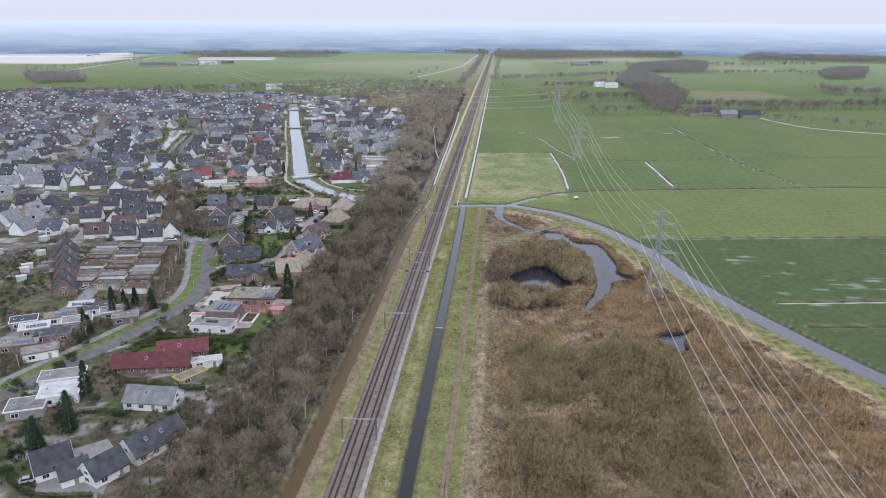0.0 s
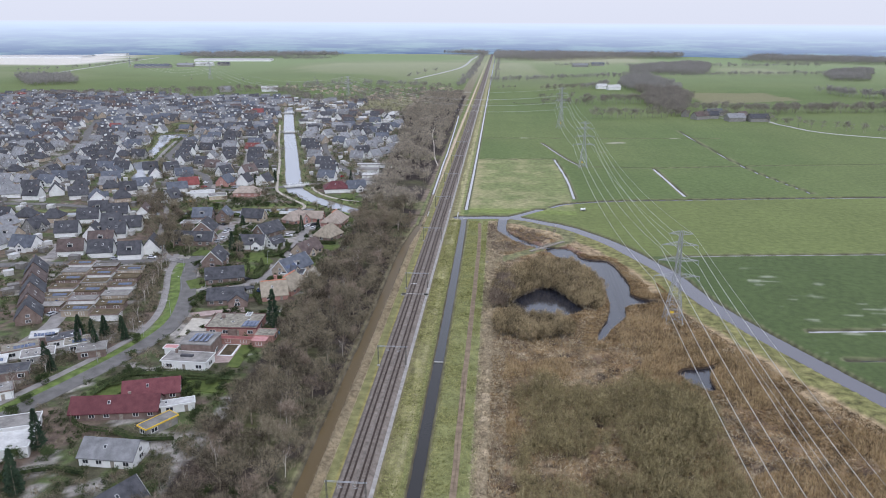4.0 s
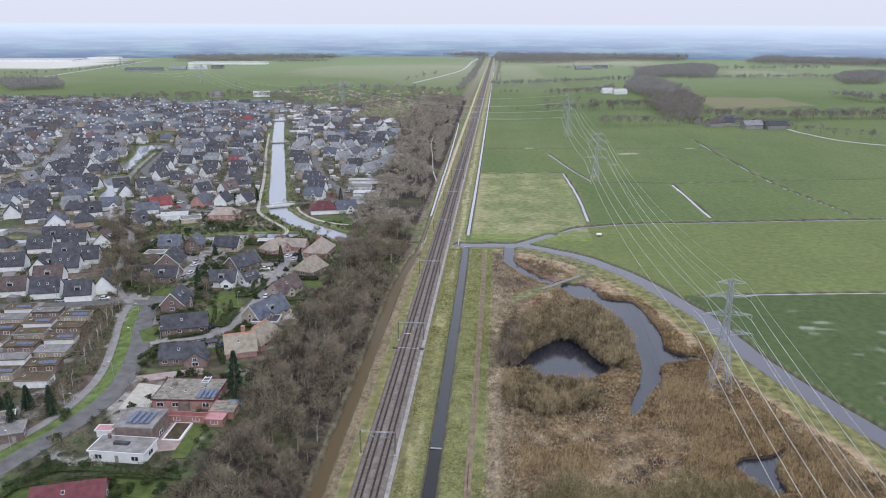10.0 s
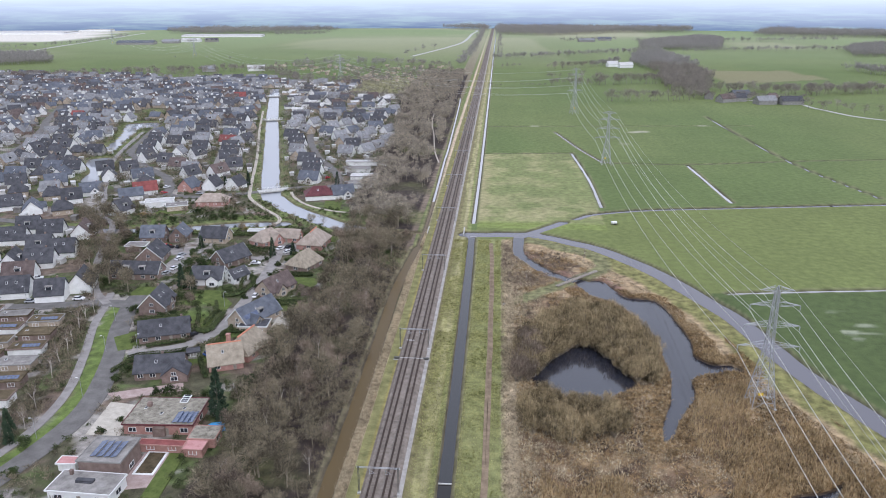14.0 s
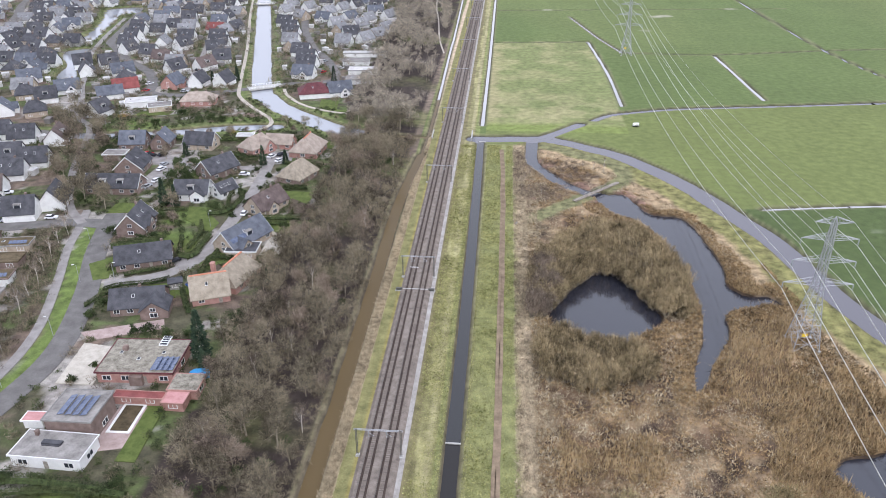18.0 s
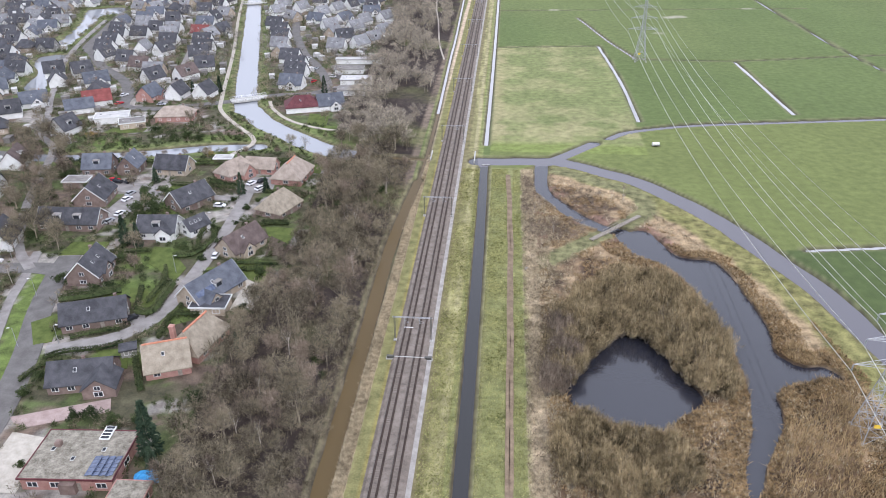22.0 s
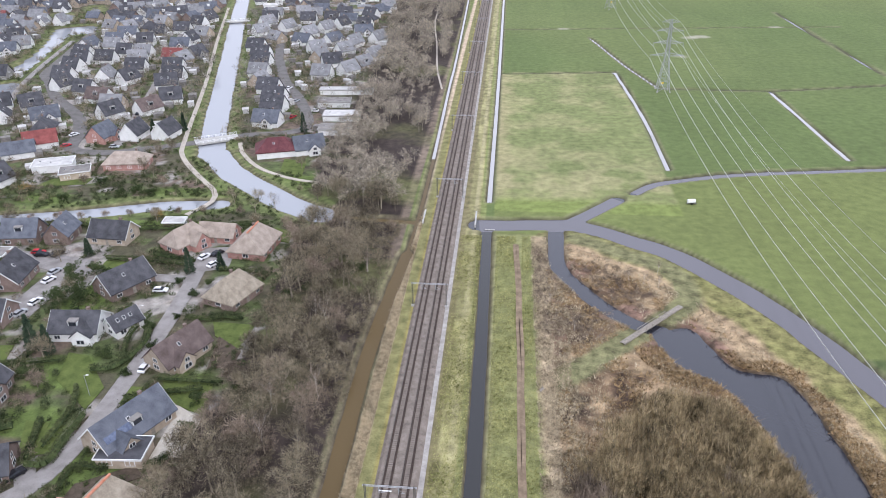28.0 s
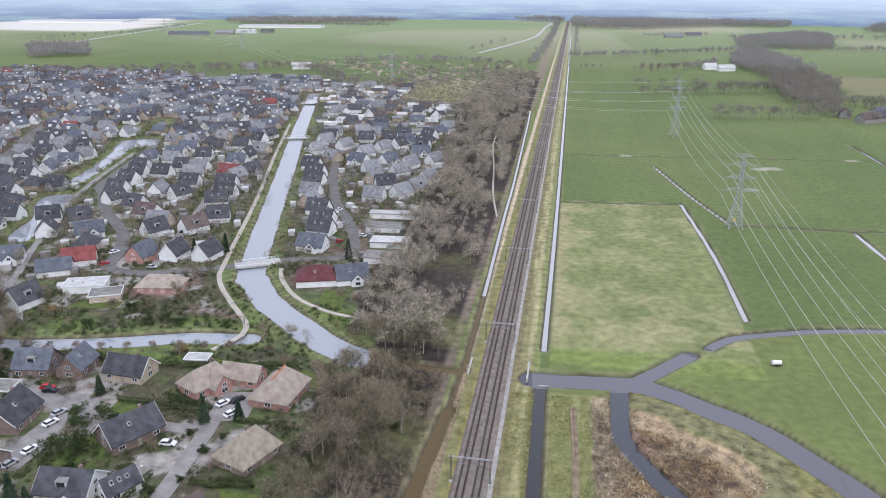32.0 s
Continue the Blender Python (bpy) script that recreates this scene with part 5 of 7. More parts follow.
VARIANTS = []
for i, (L, D, he, hr, roof, wall, lb, hp, dm, lt, wg) in enumerate((
        (11.5, 9.0, 3.0, 8.2, "dark", "white", "cream house with steep dark tiled roof", 0, 0, 2, None),
        (10.5, 9.0, 3.2, 8.4, "dark", "white", "white house with steep dark tiled roof", 0, 1, 0, None),
        (12.5, 9.5, 2.8, 7.4, "blue", "white", "cream house with blue-grey roof", 0, 0, 1, (1.5, 2, 5, 6)),
        (11.0, 9.0, 3.0, 8.0, "grey", "white", "white house with pale grey roof", 0, 0, 2, None),
        (12.0, 9.0, 3.0, 7.8, "brown", "white", "cream house with weathered brown roof", 0, 1, 1, None),
        (10.0, 10.0, 3.0, 7.6, "dark", "tan", "buff brick house with hipped dark roof", 3.0, 0, 0, None),
        (11.0, 9.5, 3.0, 7.8, "grey", "tan", "buff house with grey tiled roof and dormer", 0, 1, 0, None),
        (12.0, 10.0, 2.9, 7.2, "red", "white", "white house with red tiled roof", 0, 0, 1, None),
        (11.0, 8.5, 3.0, 8.0, "dark", "grey", "grey brick house with dark roof and wing", 0, 0, 1, (-1.5, 1.5, 5, 6)))):
    VARIANTS.append(dict(L=L, D=D, he=he, hr=hr, roof=roof, wall=wall, label=lb, hip=hp, dormers=dm, lights=lt, wing=wg))
MADE = {}


def place(kind, x, y, rot):
    """One more house of a kind that is built once."""
    if kind in MADE:
        PLOTS.append((x, y, 6.2))
        return copy_thing(MADE[kind], pose(x, y, 0, 0, 0, rot))
    MADE[kind] = house(x, y, rot, detail=1, **VARIANTS[kind])
    return MADE[kind]


def row(kinds, rot, *spots):
    for i, (x, y) in enumerate(spots):
        place(kinds[i % len(kinds)], x, y, rot + (90 if (i * 7) % 5 == 2 else 0))


house(-77, 189, 18, 17, 12, 2.8, 7.2, "wine", "white", "white villa with wine-red hipped roof", hip=5.0, lights=1, detail=1)
house(-183, 190, 30, 13, 9, 3.0, 7.4, "red", "white", "white house with red tiled roof", detail=1)
house(-186, 178, 30, 13, 9, 2.8, 6.6, "blue", "white", "white house with blue-grey roof", detail=1)
house(-160, 200, 80, 11, 9.5, 3.0, 7.8, "blue", "pink", "pink house with blue-grey roof", detail=1, wing=(2, 2, 5, 6))
house(-147, 204, 85, 11, 8.5, 3.0, 8.0, "dark", "white", "white gabled house with dark roof", detail=1, trim=True)
house(-133, 206, 80, 11, 8.5, 3.0, 8.0, "dark", "white", "white gabled house with dark roof", detail=1, trim=True)
flat_house(-163, 165, 20, 15, 9, 3.0, "pale", "white", "white bungalow with pale flat roof", detail=1)
house(-134, 170, 8, 17, 10, 2.8, 6.6, "rose", "pink", "pink bungalow with rose and pale roof", hip=4.0, detail=1)
flat_house(-150, 158, 25, 11, 8, 2.9, "felt", "tan", "buff bungalow with grey flat roof", detail=1)
# houses between the bend and the canal, and east of the canal: kind, ridge, place
for kind, rot, x, y in ((0, -15, -247, 347), (0, -15, -237, 316), (0, -10, -231, 295), (1, 70, -222, 277), (1, -10, -204, 268), (4, -10, -190, 256), (1, 60, -172, 231), (4, 60, -157, 240), (1, 65, -192, 292), (0, 0, -198, 316), (0, 20, -166, 284), (1, 20, -152, 257),
                        (0, 0, -176, 318), (0, 0, -168, 299), (7, 0, -188, 346), (1, 10, -223, 384), (8, 0, -227, 412), (0, 0, -213, 422), (2, 0, -195, 375), (2, 0, -246, 388), (2, 10, -247, 408), (3, 20, -207, 337), (2, 35, -201, 224), (1, 40, -218, 241),
                        (0, -8, -143, 372), (0, -8, -134, 353), (0, -8, -128, 334), (3, -8, -122, 310), (6, 80, -116, 291), (0, -8, -107, 279), (0, -8, -99, 262), (0, -8, -95, 247), (2, -6, -92, 226), (3, 50, -155, 419), (6, -35, -137, 397), (3, 50, -159, 449), (3, 60, -140, 435),
                        (3, 20, -142, 490), (3, 55, -119, 415), (3, 60, -111, 432), (1, 60, -102, 446), (3, 40, -103, 370), (2, 60, -98, 396), (6, 70, -95, 346), (3, -8, -85, 309), (3, 55, -72, 318), (6, 55, -66, 332), (3, 60, -63, 353), (2, 20, -82, 423), (3, 60, -68, 401),
                        (1, 10, -107, 484), (0, 15, -138, 536), (3, 30, -79, 520), (2, 10, -109, 544), (2, 25, -64, 192), (3, 50, -84, 366), (3, 60, -82, 388)):
    place(kind, x, y, rot)
flat_house(-139, 216, 20, 8, 7, 2.7, "pale", "white", "white carport with pale flat roof", lights=0, detail=0, name="carport")
for x, y, L, D, roof in ((-65, 279, 28, 6, "pale"), (-67, 258, 16, 8, "felt"), (-59, 237, 17, 9, "pale"), (-58, 217, 14, 9, "felt")):
    flat_house(x, y, 4, L, D, 2.7, roof, "white", "row of pale garages with flat roofs", detail=0, lights=1, name="garage_row", fascia=BRICKS["grey"])
row((0, 1, 0, 4), 15, (-199, 66), (-182, 62), (-172, 66), (-171, 50), (-162, 33), (-146, 31), (-140, 42), (-178, 34), (-203, 95), (-183, 84), (-170, 80), (-176, 108), (-192, 108), (-206, 112))
row((5, 2, 0, 1), 30, (-209, 146), (-226, 146), (-242, 152), (-216, 168), (-231, 174), (-214, 186), (-222, 222), (-234, 240), (-256, 180), (-248, 206), (-270, 200), (-262, 160))

# the rest of the village, block by block
rng = np.random.default_rng(7)
road_pts = [(line, half) for line, half in ROADS]


def free_spots(x0, x1, y0, y1, dx, dy, keep):
    gx, gy = np.meshgrid(np.arange(x0, x1, dx), np.arange(y0, y1, dy))
    gx, gy = gx.ravel() + rng.uniform(-2.5, 2.5, gx.size), gy.ravel() + rng.uniform(-2.5, 2.5, gy.size)
    ok = keep(gx, gy) & (water_gap(gx, gy) > 9)
    for line, half in road_pts:
        ok &= line_gap(gx, gy, line) > half + 6.0
    for px, py, pr in PLOTS:
        ok &= np.hypot(gx - px, gy - py) > pr + 7.2
    return gx[ok], gy[ok]


def village_keep(gx, gy):
    edge = -64 - 26 * np.clip((gy - 330) / 270, 0, 1)
    return (gx < edge) & (gx > -0.66 * (gy + 345) - 10) & (gy < 770 - 0.1 * gx) & ((gx < -165) | (gy > 215)) & ((gx < -150) | (gy < 640)) & (vnoise(gx, gy, 60, 41) > 0.12)


sx_, sy_ = free_spots(-720, -55, 20, 850, 15.5, 18.5, village_keep)
order = np.argsort(np.hypot(sx_ - 20, sy_ + 100))
sx_, sy_ = sx_[order], sy_[order]
NEAR_N = 130
FARROOF, FARW = {k: Shape() for k in ("dark", "grey", "brown", "blue", "red", "pale")}, {k: Shape() for k in ("white", "brown", "tan")}
for i, (x, y) in enumerate(zip(sx_, sy_)):
    block = hashed(np.floor(x / 95), np.floor(y / 80), 3)
    rot = block * 60 - 30 + (90 if hashed(np.float64(i), 1.0, 9) > 0.68 else 0) + rng.uniform(-4, 4)
    kind = (0, 0, 1, 2, 3, 1, 5, 6, 8, 0, 3, 7)[int(hashed(np.floor(x / 60), np.floor(y / 50), 5) * 6 + rng.uniform(0, 6))]
    if i < NEAR_N:
        place(kind, x, y, rot)
        continue
    v = VARIANTS[kind]
    m = pose(x, y, 0, 0, 0, rot)
    if y > 490 and x > -45 - 0.3 * y and i % 4:
        lw, dw, tw = rng.uniform(7, 13), rng.uniform(5, 8), rng.uniform(3.4, 4.6)
        b = gable_walls(lw, dw, 2.6, tw)
        FARW["white" if i % 3 else "tan"].add([m @ Vector(p) for p in b.v], b.f)
        b = gable_roof(lw, dw, 2.6, tw, 0.3)
        FARROOF[("pale", "grey", "pale", "dark")[i % 4]].add([m @ Vector(p) for p in b.v], b.f)
        PLOTS.append((x, y, 6.2))
        continue
    lw, dw, tw = v["L"] * rng.uniform(0.8, 1.25), v["D"] * rng.uniform(0.85, 1.05), v["hr"] * rng.uniform(0.85, 1.05)
    wall = ("white", "white", "tan", "brown", "tan")[int(rng.integers(5))]
    top = v["roof"] if rng.random() < 0.45 else ("blue", "grey", "blue", "grey", "brown")[int(rng.integers(5))]
    for src, dst in ((gable_walls(lw, dw, v["he"], tw), FARW[wall]), (gable_roof(lw, dw, v["he"], tw), FARROOF[top])):
        dst.add([m @ Vector(p) for p in src.v], src.f)
    if i % 3 != 1:      # a lower wing or garage beside the house
        mw = m @ pose(lw * 0.42, -dw * 0.55, 0, 0, 0, 90)
        for src, dst in ((gable_walls(dw * 0.8, lw * 0.45, 2.6, min(5.6, tw - 0.8)), FARW[wall]), (gable_roof(dw * 0.8, lw * 0.45, 2.6, min(5.6, tw - 0.8)), FARROOF[top])):
            dst.add([mw @ Vector(p) for p in src.v], src.f)
    if i % 2:      # a pale dormer or roof light on the slope
        b = Shape().box(-1.1, -dw * 0.4, tw - 3.0, 1.1, -dw * 0.1, tw - 1.3)
        FARW["white"].add([m @ Vector(p) for p in b.v], b.f)
    PLOTS.append((x, y, 6.2))
for k, s in FARROOF.items():
    if s.v:
        thing("far_roofs", pose(0, 0, 0), "many far village roofs of " + k + " tiles", "roofs", data=s.mesh("far_roofs", ROOFS[k]), kind="stuff")
for k, s in FARW.items():
    if s.v:
        thing("far_house_walls", pose(0, 0, 0), "many far village house walls in " + k, "walls", data=s.mesh("far_house_walls", BRICKS[k]), kind="stuff")


# ---- trees, shrubs, reeds ----
vrng = np.random.default_rng(11)


def twigs(n, centres, radii, length, width, up=0.35, rg=vrng, out=0.7):
    """Long thin triangles round clump centres, pointing outwards and up."""
    k = rg.integers(0, len(centres), n)
    d = rg.normal(size=(n, 3))
    d /= np.linalg.norm(d, axis=1)[:, None]
    base = centres[k] + d * radii[k][:, None] * rg.uniform(0.15, 1.0, n)[:, None] ** 0.6 * np.array([1, 1, 0.85])
    way = d * out + rg.normal(size=(n, 3)) * 0.45
    way[:, 2] += up
    way /= np.linalg.norm(way, axis=1)[:, None]
    side = np.cross(way, rg.normal(size=(n, 3)))
    side /= np.linalg.norm(side, axis=1)[:, None]
    ln = (length * rg.uniform(0.5, 1.3, n))[:, None]
    w = (width * rg.uniform(0.6, 1.4, n))[:, None]
    return np.stack([base - side * w / 2, base + side * w / 2, base + way * ln], 1)


def clumps(h, r, n, rg, low=0.35):
    """Uneven clump centres of a crown."""
    a, q = rg.uniform(0, 2 * np.pi, n), rg.uniform(0.15, 0.8, n) ** 0.7
    z = rg.uniform(low, 0.86, n)
    wide = np.sqrt(np.clip(1 - ((z - 0.55) / 0.5) ** 2, 0.1, 1))
    c = np.stack([np.cos(a) * q * r * wide, np.sin(a) * q * r * wide, z * h], 1)
    return c, rg.uniform(0.28, 0.5, n) * r


def limbs(h, r, cen, rg, thick):
    s = Shape()
    lean = rg.uniform(-0.04, 0.04, 2) * h
    top = Vector((lean[0], lean[1], h * 0.55))
    s.bar((0, 0, -0.3), top * 0.5, thick, thick * 0.8, 6).bar(top * 0.5, top, thick * 0.8, thick * 0.45, 6)
    for c in cen[:8]:
        t = rg.uniform(0.45, 1.0)
        a = top * t
        mid = a.lerp(Vector(c), 0.55) + Vector((0, 0, -0.05 * h))
        s.bar(a, mid, thick * 0.42, thick * 0.28, 4).bar(mid, Vector(c), thick * 0.28, thick * 0.1, 4)
        for _ in range(3):
            e = Vector(c) + Vector(rg.normal(size=3)) * r * 0.25 + Vector((0, 0, r * 0.2))
            s.bar(mid.lerp(Vector(c), rg.uniform(0.2, 1)), e, thick * 0.14, thick * 0.04, 3)
    return s


def tree_kind(seed, h, r, n, mat, bark, length=1.5, width=0.07, thick=0.2, up=0.35, low=0.35, k=16):
    rg = np.random.default_rng(seed)
    c, q = clumps(h, r, k, rg, low)
    return limbs(h, r, c, rg, thick).mesh("trunk", bark), soup("crown", twigs(n, c, q, length, width, up, rg), mat)


BARE = [tree_kind(s, h, r, 1150, m, BARK, 1.5, 0.085, t) for s, h, r, m, t in
        ((1, 11, 3.9, TWIG, 0.22), (2, 9.5, 3.4, TWIG, 0.18), (3, 12.5, 4.3, TWIG, 0.25), (4, 8, 3.6, TWIG, 0.16), (5, 10, 3.2, RUSSET, 0.17), (6, 7, 3.4, RUSSET, 0.14), (7, 11.5, 3.8, TWIG, 0.22))]
BIRCHES = [tree_kind(s, h, r, 480, RUSSET, BIRCH, 1.2, 0.045, 0.13, 0.5, 0.4, 12) for s, h, r in ((21, 12, 2.4), (22, 10, 2.1))]
FAINT = [tree_kind(s, 8, 3.2, 330, TWIG, BARK, 1.4, 0.05, 0.15) for s in (31, 32)]


def tree(kind, x, y, scale, label, group, name="bare_tree", z=0.0):
    ob = thing(name, pose(x, y, z, 0, 0, vrng.uniform(0, 360)) @ Matrix.Scale(scale, 4), label, "tree", group)
    part("trunk", kind[0], ob)
    part("crown", kind[1], ob)
    return ob


# wood between the railway ditch and the village
def wood_west(y):
    return -44 - 12 * np.clip((y - 90) / 110, 0, 1) - 26 * np.clip((y - 330) / 270, 0, 1)


wx, wy = [], []
for yy in np.arange(-178, 142, 5.8):
    for xx in np.arange(-46, -14, 5.9):
        wx.append(xx + vrng.uniform(-2.7, 2.7))
        wy.append(yy + vrng.uniform(-2.7, 2.7))
wx, wy = np.array(wx), np.array(wy)
keep = (wx > wood_west(wy) - 2 + 6 * (vnoise(wx, wy, 18, 51) - 0.5)) & (wx < -16.5) & (water_gap(wx, wy) > 1.0)
for px, py, pr in PLOTS:
    keep &= np.hypot(wx - px, wy - py) > pr * 0.85
for x, y in zip(wx[keep], wy[keep]):
    small = vrng.random() < 0.3 or x > -20
    kd = BARE[int(vrng.choice([0, 1, 2, 3, 4, 5, 6, 3, 1]))]
    tree(kd, x, y, vrng.uniform(0.5, 0.75) if small else vrng.uniform(0.78, 1.18), "leafless grey-brown tree in the railside wood", "trees of the railside wood")
for i in range(22):
    x, y = vrng.uniform(-42, -18), vrng.uniform(-170, 115)
    tree(BIRCHES[i % 2], x, y, vrng.uniform(0.8, 1.05), "leafless birch with white trunk in the railside wood", "birches of the railside wood", "birch")


def bulk(kinds, spots, scales, mat, name, label, thin=1):
    """Far trees joined into one mesh."""
    out = []
    src = []
    for tr, cr in kinds:
        a = np.empty(len(cr.vertices) * 3, np.float32)
        cr.vertices.foreach_get("co", a)
        src.append(a.reshape(-1, 3, 3))
    for (x, y), s in zip(spots, scales):
        t = src[int(vrng.integers(len(src)))]
        t = t[::thin]
        an = vrng.uniform(0, 2 * np.pi)
        c, sn = np.cos(an), np.sin(an)
        r = t @ np.array([[c, sn, 0], [-sn, c, 0], [0, 0, 1]], np.float32) * s
        if thin > 1:
            ctr = r.mean(1, keepdims=True)
            r = ctr + (r - ctr) * np.sqrt(thin) * 0.9
        out.append(r + np.array([x, y, 0], np.float32))
        st = np.array([[[-0.2, 0, 0], [0.2, 0, 0], [0, 0, 5.0]], [[0, -0.2, 0], [0, 0.2, 0], [0, 0, 5.0]]], np.float32) * s
        out.append(st + np.array([x, y, 0], np.float32))
    if out:
        thing(name, pose(0, 0, 0), label, "trees", data=soup(name, np.concatenate(out), mat), kind="stuff")


def scatter(x0, x1, y0, y1, step, keep):
    gx, gy = np.meshgrid(np.arange(x0, x1, step), np.arange(y0, y1, step))
    gx = gx.ravel() + vrng.uniform(-0.45, 0.45, gx.size) * step
    gy = gy.ravel() + vrng.uniform(-0.45, 0.45, gy.size) * step
    k = keep(gx, gy)
    return np.stack([gx[k], gy[k]], 1)


rail_edge = lambda y: -17 + 0.012 * np.minimum(0, 200 - y)
sp = scatter(-100, -14, 140, 900, 5.6, lambda x, y: (x > wood_west(y)) & (x < rail_edge(y)) & (water_gap(x, y) > 1.5) & ~((y > 285) & (y < 600) & (line_gap(x, y, WOOD_PATH) < 3.5)))
sp = sp[vnoise(sp[:, 0], sp[:, 1], 14, 55) > 0.22]
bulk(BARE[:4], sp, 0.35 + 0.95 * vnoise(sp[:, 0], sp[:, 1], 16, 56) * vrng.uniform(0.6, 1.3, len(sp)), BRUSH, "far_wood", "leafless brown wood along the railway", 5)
sp = scatter(-50, -15, -300, -178, 6.0, lambda x, y: x < -16)
bulk(BARE[:4], sp, vrng.uniform(0.6, 1.0, len(sp)), TWIG, "near_wood", "leafless brown wood along the railway", 2)

# bushes under the trees and along the ditch
def shrub_tris(n, r, h, rg, width=0.09, length=0.8, up=0.5):
    c = np.stack([rg.normal(size=14) * r * 0.45, rg.normal(size=14) * r * 0.45, rg.uniform(0.15, 0.7, 14) * h], 1)
    return twigs(n, c, np.full(14, r * 0.45), length, width, up, rg)


UNDER = [shrub_tris(150, 1.6, 1.8, np.random.default_rng(60 + i)) for i in range(4)]


def bushes(spots, scales, src, mat, name, label, category="shrubs"):
    out = []
    for (x, y), s in zip(spots, scales):
        t = src[int(vrng.integers(len(src)))]
        an = vrng.uniform(0, 2 * np.pi)
        c, sn = np.cos(an), np.sin(an)
        out.append((t @ np.array([[c, sn, 0], [-sn, c, 0], [0, 0, 1]]) * s + np.array([x, y, 0])).astype(np.float32))
    if out:
        thing(name, pose(0, 0, 0), label, category, data=soup(name, np.concatenate(out), mat), kind="stuff")


sp = scatter(-48, -13.4, -180, 130, 2.5, lambda x, y: (x > wood_west(y)) & (water_gap(x, y) > 0.6) & (vnoise(x, y, 9, 61) > 0.35))
bushes(sp, vrng.uniform(0.5, 1.1, len(sp)), UNDER, TWIG, "undergrowth", "bare brown undergrowth of the railside wood")
sp = scatter(-46, -20, -180, 120, 6.0, lambda x, y: (x > wood_west(y)) & (vnoise(x, y, 16, 62) > 0.58))
bushes(sp, vrng.uniform(0.8, 1.5, len(sp)), [shrub_tris(260, 1.5, 2.0, np.random.default_rng(70 + i), 0.16, 0.4) for i in range(3)], LEAF, "ivy_and_holly", "dark green ivy and holly in the wood")

# willows round the ponds
def willow_kind(seed, h, r, n, mat):
    rg = np.random.default_rng(seed)
    a, q = rg.uniform(0, 2 * np.pi, 26), rg.uniform(0, 1, 26) ** 0.6
    tips = np.stack([np.cos(a) * q * r, np.sin(a) * q * r, h * (0.62 + 0.3 * (1 - q ** 2)) * rg.uniform(0.8, 1.05, 26)], 1)
    s = Shape()
    for t in tips[:16]:
        s.bar((t[0] * 0.12, t[1] * 0.12, -0.3), (t[0] * 0.6, t[1] * 0.6, t[2] * 0.6), 0.1, 0.07, 4).bar((t[0] * 0.6, t[1] * 0.6, t[2] * 0.6), tuple(t * 1.06), 0.07, 0.03, 3)
    cen = np.concatenate([tips, tips * 0.75, tips * 0.5])
    return s.mesh("trunk", BARK), soup("crown", twigs(n, cen, np.full(len(cen), r * 0.36), 1.3, 0.095, 1.5, rg, 0.35), mat)


WILLOWS = [willow_kind(s, h, r, 1150, WILLOW) for s, h, r in ((81, 6.2, 2.9), (82, 5.2, 2.6), (83, 7.0, 3.0), (84, 4.4, 2.6))]
WILLOWS.append(willow_kind(85, 6.5, 2.6, 1100, RUSSET))
RING = np.array([(33, -22), (34, -8), (38, 8), (46, 24), (57, 34), (66, 35), (75, 24), (80, 6), (80, -10), (76, -22), (71, -20), (69, -8), (63, 4), (54, 7), (46, 3), (41, -10), (38, -21)], float)
SOUTH = np.array([(35, -34), (39, -29), (48, -34), (60, -35), (66, -38), (66, -46), (58, -52), (46, -54), (38, -50), (34, -42)], float)
for poly, sc in ((RING, 1.12), (SOUTH, 0.9)):
    for x, y in scatter(30, 84, -58, 40, 2.65, lambda x, y: inside(x, y, poly) & (water_gap(x, y) > (-0.6 if poly is RING else 0.2))):
        kd = WILLOWS[4] if (x < 42 and y < 12 and vrng.random() < 0.6 and poly is RING) else WILLOWS[int(vrng.integers(4))]
        ob = thing("willow_shrub", pose(x, y, -0.1, 0, 0, vrng.uniform(0, 360)) @ Matrix.Scale(sc * vrng.uniform(0.75, 1.1), 4), "leafless olive-brown willow shrub beside the pond", "shrub", "willows round the pond")
        part("trunk", kd[0], ob)
        part("crown", kd[1], ob)
edge = scatter(36, 74, -24, 10, 1.9, lambda x, y: (np.abs(water_gap(x, y)) < 1.2) & (y > -21 + 0.28 * np.abs(x - 54)) & (x < 72))
for x, y in edge:
    ob = thing("willow_shrub", pose(x, y, -0.5, 0, 0, vrng.uniform(0, 360)) @ Matrix.Scale(vrng.uniform(0.6, 0.85), 4), "leafless dark willow shrub standing in the pond's edge", "shrub", "willows round the pond")
    part("trunk", WILLOWS[3][0], ob)
    part("crown", WILLOWS[int(vrng.integers(4))][1], ob)
for x, y, s in ((35, -18, 0.8), (37, -17, 0.75), (38.5, -14, 0.8), (35.5, -10, 0.8), (38, -8, 0.75), (36.5, -3, 0.75), (38.5, 2, 0.7), (40, -17, 0.7), (69, 2, 0.7), (36, -15, 0.7), (37.5, -12, 0.75), (36, -6, 0.7), (39, -3, 0.65), (37, 0, 0.6), (66, 8, 0.7), (58, 20, 0.65), (48, 14, 0.6), (40, 64, 0.4), (34, 78, 0.35), (62, 90, 0.45), (66, 88, 0.5), (58, 92, 0.4), (67, 96, 0.45)):
    tree(BIRCHES[int(vrng.integers(2))], x, y, s, "slender leafless birch with pale trunk in the marsh", "birches in the marsh", "birch")
